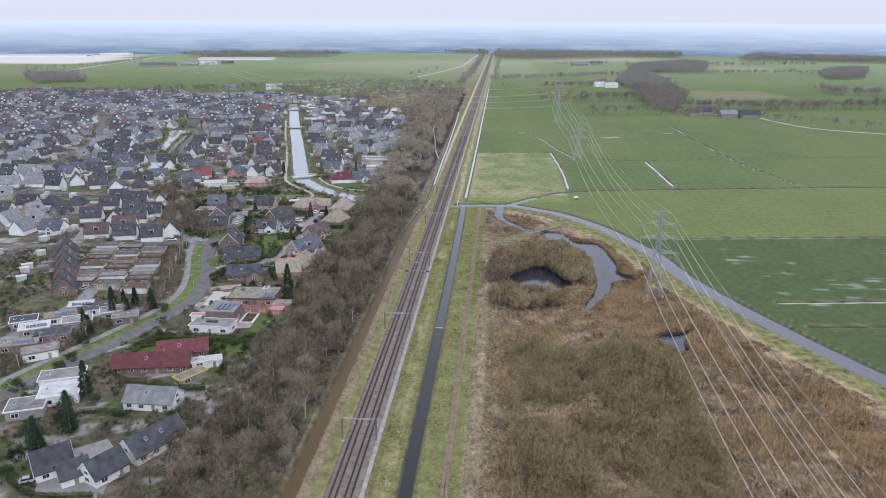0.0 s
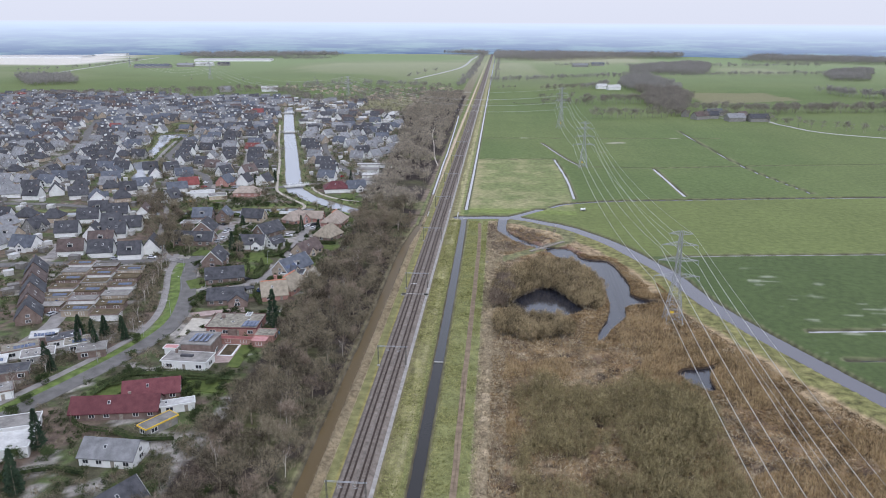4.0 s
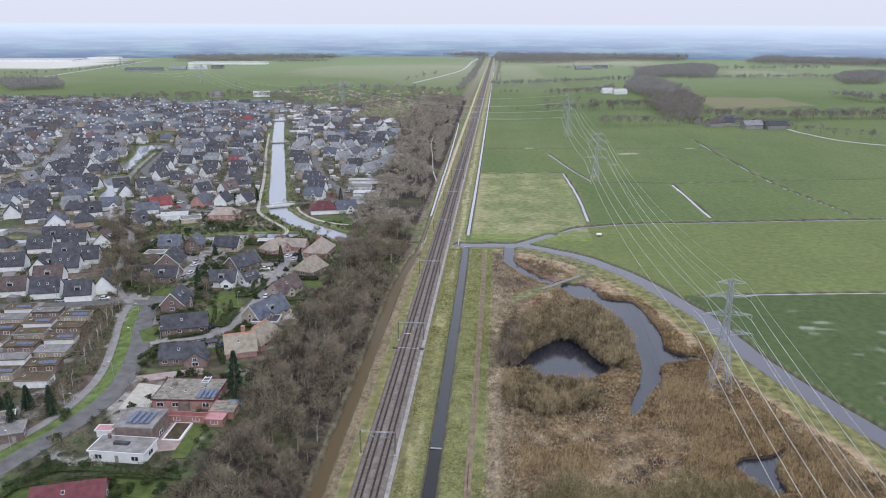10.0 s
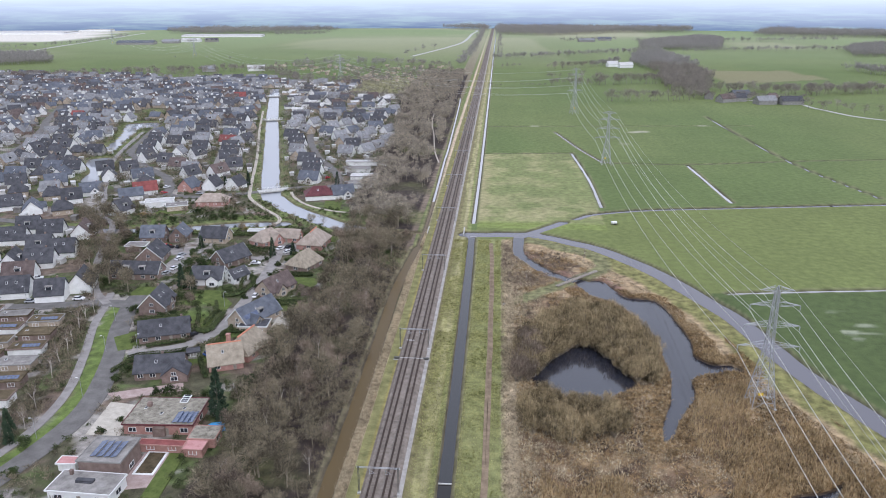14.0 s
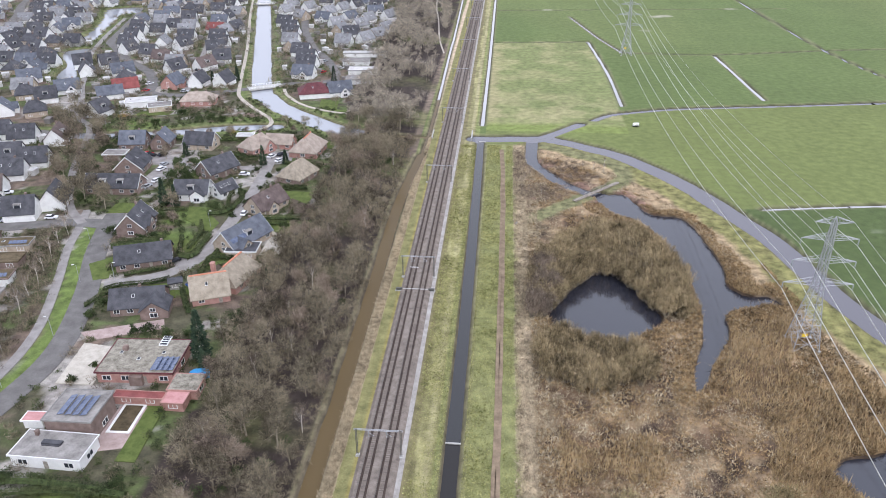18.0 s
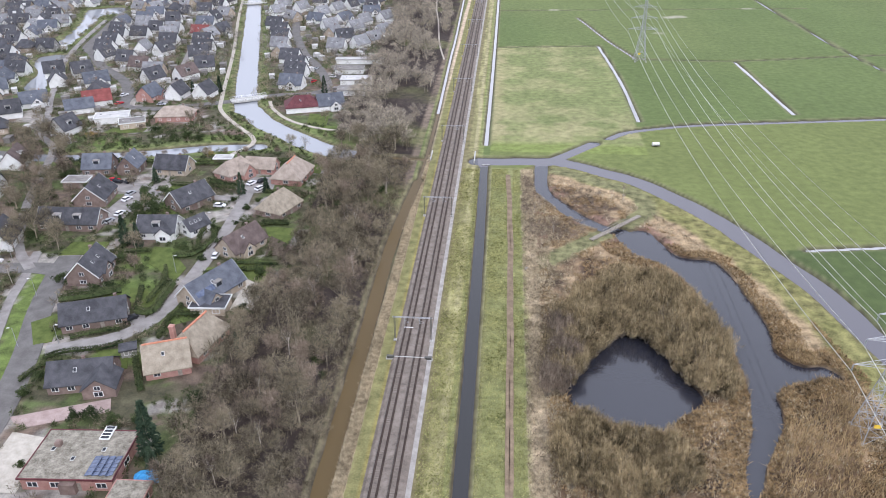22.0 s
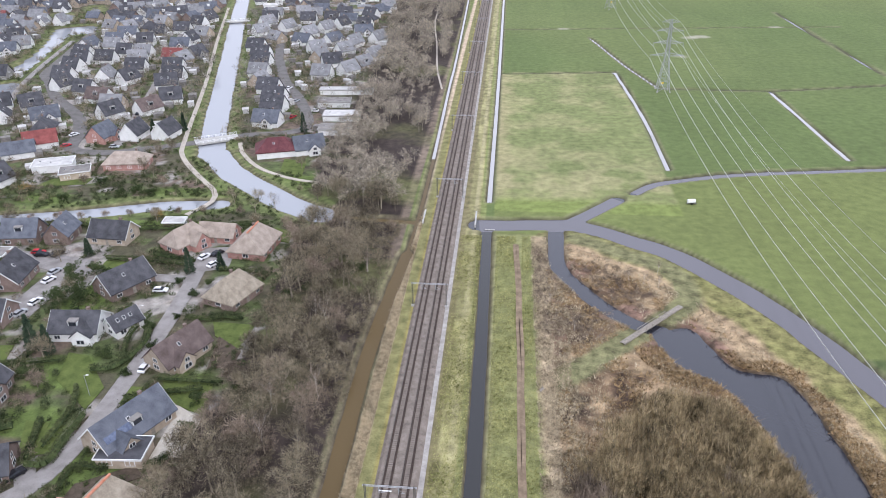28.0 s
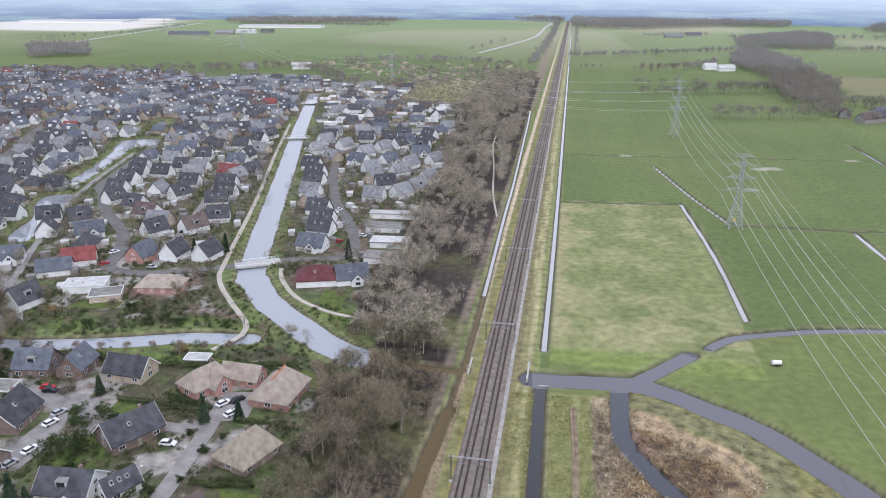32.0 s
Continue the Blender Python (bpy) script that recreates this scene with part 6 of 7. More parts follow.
THICKET = lambda x, y: (x > 40 + 8 * vnoise(x, y, 20, 73)) & (y < -80 - 16 * vnoise(x, y, 30, 71)) & inside(x, y, MARSH) & (x < 92 + 10 * vnoise(x, y, 25, 75)) & (vnoise(x, y, 17, 72) > 0.26) & (water_gap(x, y) > 2)
sp = scatter(34, 106, -215, -74, 3.3, THICKET)
ALDERS = [tree_kind(90 + i, 5.2, 2.6, 520, ALDER, BARK, 1.0, 0.09, 0.1, 0.7, 0.12, 18) for i in range(4)]
bulk(ALDERS, sp, 0.5 + 0.95 * vnoise(sp[:, 0], sp[:, 1], 13, 74) * vrng.uniform(0.7, 1.3, len(sp)), ALDER, "willow_thicket", "dense leafless olive-brown willow thicket in the marsh", 1)

# reeds, sedge and rough grass
def blades(spots, height, width, mat, name, label, lean=0.3, z=-0.05):
    n = len(spots)
    b = np.column_stack([spots, np.full(n, z)])
    a = vrng.uniform(0, 2 * np.pi, n)
    side = np.stack([np.cos(a), np.sin(a), np.zeros(n)], 1) * (width * vrng.uniform(0.5, 1.4, n))[:, None] / 2
    tip = b + np.column_stack([vrng.normal(0, lean, n), vrng.normal(0, lean, n), np.ones(n)]) * (height * vrng.uniform(0.5, 1.25, n))[:, None]
    thing(name, pose(0, 0, 0), label, "reeds", data=soup(name, np.stack([b - side, b + side, tip], 1), mat), kind="stuff")


def random_spots(n, x0, x1, y0, y1, keep):
    x, y = vrng.uniform(x0, x1, n), vrng.uniform(y0, y1, n)
    k = keep(x, y)
    return np.stack([x[k], y[k]], 1)


marsh_in = lambda x, y: inside(x, y, MARSH) & (x > 30) & (line_gap(x, y, GREEN_PATH) > 2.2 + 1.6 * vnoise(x, y, 5, 97))
REEDBED = np.array([(81, -43), (87, -27), (99, -18), (106, -15), (104, -28), (98, -41), (89, -58), (81, -57)], float)
orange = lambda x, y: inside(x, y, REEDBED) | marsh_in(x, y) & (water_gap(x, y) > 0.2) & (east_gap(x, y) > 20) & (fbm(x, y, 24, 91) > np.where(y < -60, 0.555, 0.6)) & (y < 5) & ~inside(x, y, RING) & (x > 34 + 9 * fbm(x, y, 11, 96))
blades(random_spots(230000, 30, 150, -215, 40, orange), 1.9, 0.2, REED, "reed_bed", "standing dry orange-brown reeds in the marsh")
brown = lambda x, y: marsh_in(x, y) & ~inside(x, y, RING) & ~inside(x, y, REEDBED) & (east_gap(x, y) > 12) & (water_gap(x, y) > 0.15) & (water_gap(x, y) < 9 * fbm(x, y, 12, 92) + 1.5) & (y < 58)
blades(random_spots(200000, 30, 125, -100, 70, brown), 0.7, 0.28, SEDGE, "sedge", "flattened dark brown sedge at the water's edge", 0.9)
brown2 = lambda x, y: marsh_in(x, y) & ~inside(x, y, REEDBED) & (east_gap(x, y) > 17) & (east_gap(x, y) < 46) & (y < 0) & (water_gap(x, y) > 0.2) & (fbm(x, y, 9, 95) > 0.38)
blades(random_spots(200000, 80, 200, -215, 10, brown2), 0.6, 0.32, SEDGE, "sedge", "broken dark brown sedge and mud in the marsh", 0.9)
pale = lambda x, y: ((x < 36 + 5 * fbm(x, y, 10, 93)) | (marsh_in(x, y) & (fbm(x, y, 13, 94) > 0.47) & (east_gap(x, y) > 17))) & (water_gap(x, y) > 0.3) & (east_gap(x, y) > 16)
blades(random_spots(220000, 29.5, 125, -215, 118, pale), 0.6, 0.2, PALEREED, "dry_grass", "pale dry grass and reed tufts", 0.7)
blades(random_spots(95000, -10.4, -7.7, -215, 130, lambda x, y: water_gap(x, y) > 0.35), 0.7, 0.17, PALEREED, "dry_reed_fringe", "pale dry reed fringe between ditch and railway", 0.5)
verge = lambda x, y: ((x < 13.3) | (x > 18.2)) & (np.abs(x - 25.4) > 0.9)
blades(random_spots(230000, 6.4, 29, -215, 118, verge), 0.24, 0.24, TUSSOCK, "rough_grass", "rough tussocky grass on the ditch banks", 0.8)

# scrub on the ditch bank and russet shrubs in the marsh
sp = scatter(-18.5, -14.4, -200, 128, 1.9, lambda x, y: (water_gap(x, y) > 0.2) & (vnoise(x, y, 7, 161) > 0.3))
bushes(sp, vrng.uniform(0.35, 0.8, len(sp)), UNDER, TWIG, "bank_scrub", "low brown scrub on the ditch bank")
sp = scatter(30, 60, 58, 116, 2.6, lambda x, y: marsh_in(x, y) & (water_gap(x, y) > 1.0) & (vnoise(x, y, 13, 162) > 0.5) & (east_gap(x, y) > 12))
bushes(sp, vrng.uniform(0.5, 1.0, len(sp)), UNDER, RUSSET, "russet_scrub", "low russet scrub in the marsh")
tuft = lambda x, y: marsh_in(x, y) & ~inside(x, y, REEDBED) & ~inside(x, y, RING) & (water_gap(x, y) > 0.3) & (east_gap(x, y) > 20 + 5 * fbm(x, y, 8, 98)) & (fbm(x, y, 5, 163) > np.where(y > 30, 0.52, 0.36))
blades(random_spots(330000, 34, 150, -215, 118, tuft), 0.5, 0.34, SEDGE, "sedge", "dark brown sedge tufts across the marsh", 0.8)
edge_grass = lambda x, y: (x < 36 + 6 * fbm(x, y, 9, 164)) & (fbm(x, y, 4, 165) > 0.36) & (water_gap(x, y) > 0.5)
blades(random_spots(90000, 29.3, 42, -215, 118, edge_grass), 0.5, 0.2, PALEREED, "dry_grass", "pale dry grass beside the path", 0.8)
flecks = lambda x, y: marsh_in(x, y) & ~inside(x, y, RING) & (water_gap(x, y) > 0.4) & (east_gap(x, y) > 17) & (vnoise(x, y, 1.7, 166) > 0.6)
blades(random_spots(110000, 34, 150, -215, 110, flecks), 0.6, 0.3, PALEREED, "dry_grass", "scattered pale broken reed stems in the marsh", 0.9)
east_strip = lambda x, y: (east_gap(x, y) > 15 + 4 * fbm(x, y, 7, 99)) & (east_gap(x, y) < 25) & marsh_in(x, y) & (fbm(x, y, 9, 167) > 0.36) & (water_gap(x, y) > 0.6)
blades(random_spots(260000, 36, 200, -215, 122, east_strip), 0.45, 0.24, PALEREED, "dry_grass", "pale dry grass strip along the canal bank", 0.8)


# ---- gardens, street trees and distance ----
grng = np.random.default_rng(23)
PLANE = [np.array([v.co[:2] for v in ob.data.vertices][len(ob.data.vertices) // 2:]) for ob in scene.objects if ob.name.split(".")[0] in ("lawn", "drive", "terrace")]


def clear(x, y, house_gap=1.0, road_gap=0.6, water=1.2):
    ok = water_gap(x, y) > water
    for ob in PLANE:
        ok &= ~inside(x, y, ob)
    for line, half in road_pts:
        k = near_box(x, y, line, half + 3)
        ok[k] &= line_gap(x[k], y[k], line) > half + road_gap
    k = near_box(x, y, VERGE, 6)
    ok[k] &= line_gap(x[k], y[k], VERGE) > 3.6
    for px, py, pr in PLOTS:
        ok &= np.hypot(x - px, y - py) > pr * 0.82 + house_gap
    return ok


# clipped and loose garden greenery
LEAFY = [shrub_tris(110, 1.1, 1.5, np.random.default_rng(120 + i), 0.2, 0.45, 0.3) for i in range(4)]
TWIGGY = [shrub_tris(130, 1.3, 1.9, np.random.default_rng(130 + i), 0.08, 0.8, 0.6) for i in range(4)]
in_village = lambda x, y: (x < wood_west(y) + 1) & (x > -0.66 * (y + 345) - 20)
sp = scatter(-200, -44, -185, 215, 3.0, lambda x, y: in_village(x, y) & (vnoise(x, y, 11, 141) > 0.42) & clear(x, y))
bushes(sp, grng.uniform(0.5, 1.25, len(sp)), LEAFY, HEDGE, "garden_shrubs", "dark green evergreen garden shrubs")
sp = scatter(-200, -44, -185, 215, 4.8, lambda x, y: in_village(x, y) & (vnoise(x, y, 13, 142) > 0.45) & clear(x, y))
bushes(sp, grng.uniform(0.6, 1.5, len(sp)), TWIGGY, TWIG, "bare_garden_shrubs", "leafless brown garden shrubs")
sp = scatter(-620, -60, 200, 820, 5.6, lambda x, y: in_village(x, y) & (vnoise(x, y, 25, 143) > 0.4) & clear(x, y, 0.6))
bushes(sp, grng.uniform(0.8, 1.7, len(sp)), [t[::4] for t in LEAFY], HEDGE, "far_garden_shrubs", "dark green shrubs in the far gardens")
sp = scatter(-700, -60, 215, 840, 9.0, lambda x, y: in_village(x, y) & (vnoise(x, y, 30, 144) > 0.3) & clear(x, y, 0.3))
bulk([tree_kind(421 + i, 10, 3.6, 130, HAZETWIG, BARK, 1.4, 0.2, 0.2) for i in range(3)], sp, grng.uniform(0.35, 0.95, len(sp)), HAZETWIG, "far_garden_trees", "leafless trees among the far houses")

sp = scatter(-330, -60, 205, 500, 4.2, lambda x, y: in_village(x, y) & (vnoise(x, y, 10, 145) > 0.36) & clear(x, y, 0.2))
bushes(sp, grng.uniform(0.7, 1.7, len(sp)), [t[::2] for t in LEAFY], HEDGE, "mid_garden_shrubs", "dark green shrubs and hedges between the houses")
sp = scatter(-330, -60, 205, 500, 7.5, lambda x, y: in_village(x, y) & (vnoise(x, y, 14, 146) > 0.4) & clear(x, y, 0.2))
bushes(sp, grng.uniform(0.9, 2.2, len(sp)), TWIGGY, TWIG, "mid_bare_shrubs", "leafless brown shrubs between the houses")

# sheds and garages between the houses
SHED = {"pale": Shape(), "dark": Shape()}
sp = scatter(-420, -60, -120, 560, 13.0, lambda x, y: in_village(x, y) & ((y > 215) | (x < -165)) & clear(x, y, 2.2, 2.0, 4))
for i, (x, y) in enumerate(sp[: 360]):
    m = pose(x, y, 0, 0, 0, hashed(np.floor(x / 95), np.floor(y / 80), 3) * 180)
    w, d, h = grng.uniform(1.4, 2.4), grng.uniform(1.2, 2.0), grng.uniform(2.2, 2.6)
    b = Shape().box(-w, -d, -0.2, w, d, h).box(-w - 0.15, -d - 0.15, h, w + 0.15, d + 0.15, h + 0.16)
    SHED["pale" if i % 2 else "dark"].add([m @ Vector(p) for p in b.v], b.f)
thing("garden_sheds", pose(0, 0, 0), "small weathered wooden garden sheds with flat roofs", "sheds", data=SHED["dark"].mesh("garden_sheds", ROOFS["felt"]), kind="stuff")
thing("pale_sheds", pose(0, 0, 0), "small pale garden sheds and greenhouses", "sheds", data=SHED["pale"].mesh("pale_sheds", ROOFS["pale"]), kind="stuff")


def hedge(pts, h=1.6, w=0.9):
    """A clipped hedge along a plan line, of many small leaves over a dark core."""
    line = spline(pts, 1.0)
    n = len(line) * 110
    k = grng.uniform(0, len(line) - 1.001, n)
    i = k.astype(int)
    c = line[i] + (line[i + 1] - line[i]) * (k - i)[:, None]
    d = line[i + 1] - line[i]
    nr = np.stack([-d[:, 1], d[:, 0]], 1) / np.maximum(np.hypot(d[:, 0], d[:, 1]), 1e-6)[:, None]
    u, v = grng.uniform(-1, 1, n), grng.uniform(0, 1, n)
    face = grng.random(n)
    u = np.where(face < 0.55, np.sign(u), u)
    v = np.where(face >= 0.55, 1.0, v)
    p = np.column_stack([c + nr * (u * w / 2)[:, None], v * h + grng.normal(0, 0.05, n)])
    a, b = grng.normal(size=(n, 3)) * 0.17, grng.normal(size=(n, 3)) * 0.17
    ob = thing("hedge", pose(0, 0, 0), "clipped dark green garden hedge", "hedge", "garden hedges", soup("hedge", np.stack([p, p + a, p + b], 1), HEDGE))
    core = Shape()
    for q, r in zip(line[:-1], line[1:]):
        core.bar((*q, h * 0.45), (*r, h * 0.45), min(w, h) * 0.42)
    part("core", core.mesh("core", LEAF), ob)


for pts, h in (([(-90, -8), (-86, -5.5), (-79, -2.5)], 1.5), ([(-92, -17), (-88, -14), (-80, -12), (-75, -9)], 1.6), ([(-93, -26), (-91, -20), (-87, -17)], 1.5), ([(-103, 13), (-95, 15), (-88, 17)], 1.6),
               ([(-77, 10), (-77, 22), (-80, 30)], 2.0), ([(-67, 27), (-58, 29.5), (-50, 32)], 1.6), ([(-67, 9), (-66, 18), (-66, 26)], 1.2), ([(-74, 40), (-77, 52), (-76, 62)], 2.2),
               ([(-88, -101), (-80, -97), (-66, -94), (-54, -94)], 1.8), ([(-92, -108), (-90, -118), (-84, -126), (-74, -128)], 1.8), ([(-88, -88), (-84, -94), (-92, -101)], 1.6),
               ([(-84, -182), (-74, -187), (-60, -186)], 1.6), ([(-78, 90), (-90, 91.5), (-104, 92)], 1.8), ([(-115, 113), (-100, 113), (-80, 116), (-60, 120)], 2.0), ([(-104, 37), (-98, 38), (-90, 40)], 1.8),
               ([(-50, 86), (-58, 88), (-66, 88)], 1.5), ([(-142, 113), (-128, 114), (-117, 113)], 2.0), ([(-66, 62), (-60, 61), (-52, 64)], 1.4)):
    hedge(pts, h)
for pts, h, w in (([(-80.2, 36.6), (-74.5, 38.5), (-71.9, 47.9), (-73.1, 54.4)], 2.2, 1.5), ([(-59.6, 62.3), (-50.2, 62.1)], 1.8, 1.2), ([(-91.6, 96.3), (-83, 94), (-75.6, 92.5)], 1.8, 1.4), ([(-77.8, 5.0), (-73.6, 5.6), (-73.6, 14), (-73.6, 20.7)], 2.0, 2.0),
                  ([(-82.3, 18.7), (-80.4, 12.6), (-78.6, 6.4)], 1.7, 1.2), ([(-102.6, 9.3), (-95.8, 11.6), (-87.4, 15.9)], 2.2, 2.2), ([(-61.9, 34.6), (-45.8, 34.4)], 2.0, 1.2), ([(-67.0, -6.0), (-67.3, 0), (-67.0, 5.0), (-60, 5.2)], 1.6, 1.0),
                  ([(-68.6, -15.1), (-65.4, -21.3), (-61.8, -27.4)], 2.6, 1.4), ([(-90.2, -107.2), (-87.6, -96.7), (-82.7, -92.8), (-66.9, -91.6), (-48.9, -93.5)], 2.0, 2.4), ([(-72, -128), (-64, -131), (-54, -130)], 2.0, 1.5),
                  ([(-88, -150), (-80, -147), (-70, -148)], 1.8, 1.4), ([(-148, 50), (-140, 50), (-133, 49)], 1.7, 1.1), ([(-150, 64), (-141, 65), (-134, 66)], 1.8, 1.2), ([(-176, 94), (-160, 96), (-146, 99)], 1.8, 1.4), ([(-100, 36), (-99, 44), (-100, 50)], 1.8, 1.3)):
    hedge(pts, h, w)


# evergreens
def conifer_kind(seed, h, r, n=2400):
    rg = np.random.default_rng(seed)
    z = 0.06 + 0.94 * rg.random(n) ** 1.25
    rr = r * (1 - z) ** 0.8 * (0.75 + 0.25 * np.sin(z * 40 + rg.uniform(0, 6))) * rg.uniform(0.7, 1.08, n)
    a = rg.uniform(0, 2 * np.pi, n)
    p = np.stack([np.cos(a) * rr, np.sin(a) * rr, z * h], 1)
    out = np.stack([np.cos(a), np.sin(a), rg.uniform(-0.5, 0.35, n)], 1) * rg.uniform(0.35, 0.75, n)[:, None]
    sd = np.cross(out, rg.normal(size=(n, 3)))
    sd /= np.linalg.norm(sd, axis=1)[:, None]
    t = np.stack([p - sd * 0.17, p + sd * 0.17, p + out], 1)
    return Shape().bar((0, 0, -0.3), (0, 0, h * 0.92), 0.2, 0.04, 6).mesh("trunk", BARK), soup("crown", t, NEEDLE)


CONIFERS = [conifer_kind(201, 13, 2.6), conifer_kind(202, 9, 2.2), conifer_kind(203, 10, 1.5)]
for x, y, k, s in ((-50.5, -47, 0, 1.15), (-48.5, -51, 1, 0.7), (-89, -137, 0, 0.95), (-82.5, -157, 0, 1.0), (-87, -166, 1, 1.1), (-84, -169, 1, 0.95),
                   (-90, -163, 1, 0.8), (-74.5, 86, 0, 0.7), (-72, 215, 0, 0.75), (-113, -92, 1, 0.9), (-117, -88, 0, 0.7), (-120, -62, 1, 0.9), (-132, -128, 1, 0.9),
                   (-128, 214, 2, 0.9), (-142, 212, 1, 0.7), (-45, -8, 2, 0.5)):
    tree(CONIFERS[k], x, y, s, "dense dark green conifer in a garden", "garden conifers", "conifer")

# single evergreens in the gardens
def evergreen_kind(seed, r, h, n=900):
    rg = np.random.default_rng(seed)
    c = np.stack([rg.normal(size=16) * r * 0.42, rg.normal(size=16) * r * 0.42, rg.uniform(0.2, 0.8, 16) * h], 1)
    stem = Shape().bar((0, 0, -0.2), (0, 0, h * 0.7), 0.09, 0.04, 5)
    for q in c[:6]:
        stem.bar((0, 0, h * 0.25), tuple(q), 0.05, 0.02, 4)
    return stem.mesh("trunk", BARK), soup("crown", twigs(n, c, np.full(16, r * 0.42), 0.4, 0.24, 0.2, rg, 0.6), LEAF)


EVERGREEN = [evergreen_kind(301, 1.6, 2.6), evergreen_kind(302, 2.2, 3.6, 1300), evergreen_kind(303, 2.6, 5.0, 1700)]
for x, y, k, s in ((-109.2, 81.8, 2, 1.0), (-98.9, 66.6, 2, 1.1), (-105.2, 66.2, 2, 1.2), (-103.5, 84.3, 1, 1.0), (-153.6, 109, 1, 1.0), (-148.6, 111.9, 1, 1.0), (-144.4, 77, 1, 1.1), (-82.6, 63, 0, 1.0), (-74.3, 56.3, 0, 1.0), (-97.8, 80.5, 2, 0.9),
                   (-102, 71, 2, 1.0), (-107, 77, 2, 0.9), (-69.5, 47.3, 0, 0.8), (-68.4, 61.6, 0, 0.6), (-68.7, 73.6, 0, 0.9), (-66.7, 80.1, 0, 0.7), (-75.8, 80, 0, 0.8), (-79.3, 43.4, 0, 1.0), (-96, 59.5, 1, 0.9), (-59.4, -98.9, 0, 1.0), (-51, -99.5, 1, 0.8),
                   (-61, -104.1, 1, 0.8), (-56.9, -96, 0, 1.0), (-64.2, -99.3, 1, 0.8), (-80, -108.6, 0, 1.0), (-85.1, -93.6, 1, 0.8), (-82, -92, 0, 1.0), (-76, -91, 1, 0.8), (-70, -90.8, 0, 0.9), (-52, -91.5, 1, 0.8), (-96, -66, 1, 0.9), (-91, -78, 0, 1.0),
                   (-79.5, -58.5, 0, 0.8), (-76.5, -52, 0, 0.6), (-69, -37, 1, 0.9), (-63.5, -38, 0, 1.0), (-57.5, -38, 1, 0.8), (-73, -37.5, 0, 0.9), (-89.5, -30, 0, 0.9), (-88.5, -24, 1, 0.7), (-95, 15.5, 0, 1.0), (-108, 20, 1, 0.9), (-92, 18, 1, 0.7),
                   (-47.5, -38, 1, 1.1), (-46.5, -30, 1, 1.0), (-50, 28, 1, 0.8), (-47.5, 18, 0, 1.0), (-49, 8, 1, 0.8), (-71, 36.5, 0, 0.8), (-96, 34, 1, 0.8), (-133, 46, 1, 0.8), (-134, 86, 1, 0.9), (-147, 97, 1, 1.0), (-141, 112, 1, 0.8), (-118, 112, 0, 1.0),
                   (-88, 112.5, 1, 0.8), (-79, 118, 0, 1.0), (-70, 116, 1, 0.7), (-86, -180, 1, 1.0), (-89, -172, 2, 0.8), (-93, -160, 2, 0.9), (-88, -152, 1, 1.0), (-92, -143, 2, 0.9), (-84, -141, 1, 1.0), (-56, -148, 1, 1.0), (-52, -118, 1, 1.0), (-50, -134, 2, 0.8),
                   (-107, -121, 1, 1.0), (-113, -135, 2, 0.9), (-108, -113, 1, 0.9), (-111, -100, 1, 1.0), (-142, 134, 1, 1.0), (-135, 150, 1, 0.9), (-118, 143, 1, 1.0), (-112, 142, 1, 0.8), (-95, 143, 0, 1.0), (-122, 140, 1, 0.9)):
    tree(EVERGREEN[k], x, y, s, "rounded dark green evergreen shrub in a garden", "garden evergreens", "evergreen_shrub")
for x, y, k, s in ((-113.1, -74.4, 0, 0.75), (-111.8, -67.4, 0, 0.7), (-110.2, -61.8, 1, 0.9), (-104.6, -59.4, 1, 0.8), (-101, -64.7, 1, 0.7), (-107.1, -73.9, 1, 0.9), (-99.4, 44.3, 0, 0.85), (-94.5, 43.1, 0, 0.7), (-111.2, 94.7, 1, 0.7), (-65.9, 89.1, 1, 0.7)):
    tree(CONIFERS[k], x, y, s, "dense dark green conifer in a garden", "garden conifers", "conifer")
strip_w = lambda x, y: (line_gap(x, y, VERGE - np.array([11.0, 0.0])) < 6.5) & clear(x, y, 0.5)
sp = scatter(-170, -90, -190, 30, 2.4, strip_w)
bushes(sp, grng.uniform(0.7, 1.5, len(sp)), TWIGGY, TWIG, "roadside_scrub", "leafless brown scrub beside the cycle path")

# street and garden trees
for x, y, s in ((-131, 46, 0.9), (-138, 56, 0.85), (-143, 66, 0.95), (-148, 78, 0.9), (-154, 84, 0.8), (-157, 92, 0.9), (-166, 108, 0.95), (-172, 118, 0.9), (-178, 132, 0.85), (-184, 138, 0.8), (-164, 128, 0.7),
                (-130, 62, 0.7), (-137, 80, 0.8), (-151, 102, 0.9), (-146, 112, 0.75), (-94, 40, 0.75), (-90, 30, 0.65), (-82, 72, 0.5), (-104, 70, 0.6), (-118, 90, 0.7), (-100, 120, 0.55), (-110, 150, 0.6),
                (-118, 158, 0.7), (-126, 180, 0.7), (-122, 186, 0.75), (-70, 140, 0.6), (-62, 172, 0.6), (-55, 168, 0.7), (-125, 165, 0.6), (-142, 150, 0.6), (-170, 150, 0.7), (-196, 160, 0.8), (-205, 182, 0.7),
                (-212, 215, 0.7), (-235, 262, 0.7), (-64, 118, 0.6), (-52, 116, 0.8), (-72, 126, 0.5)):
    tree(BARE[int(grng.integers(0, 7))], x, y, s, "leafless spreading street tree in the village", "village trees")
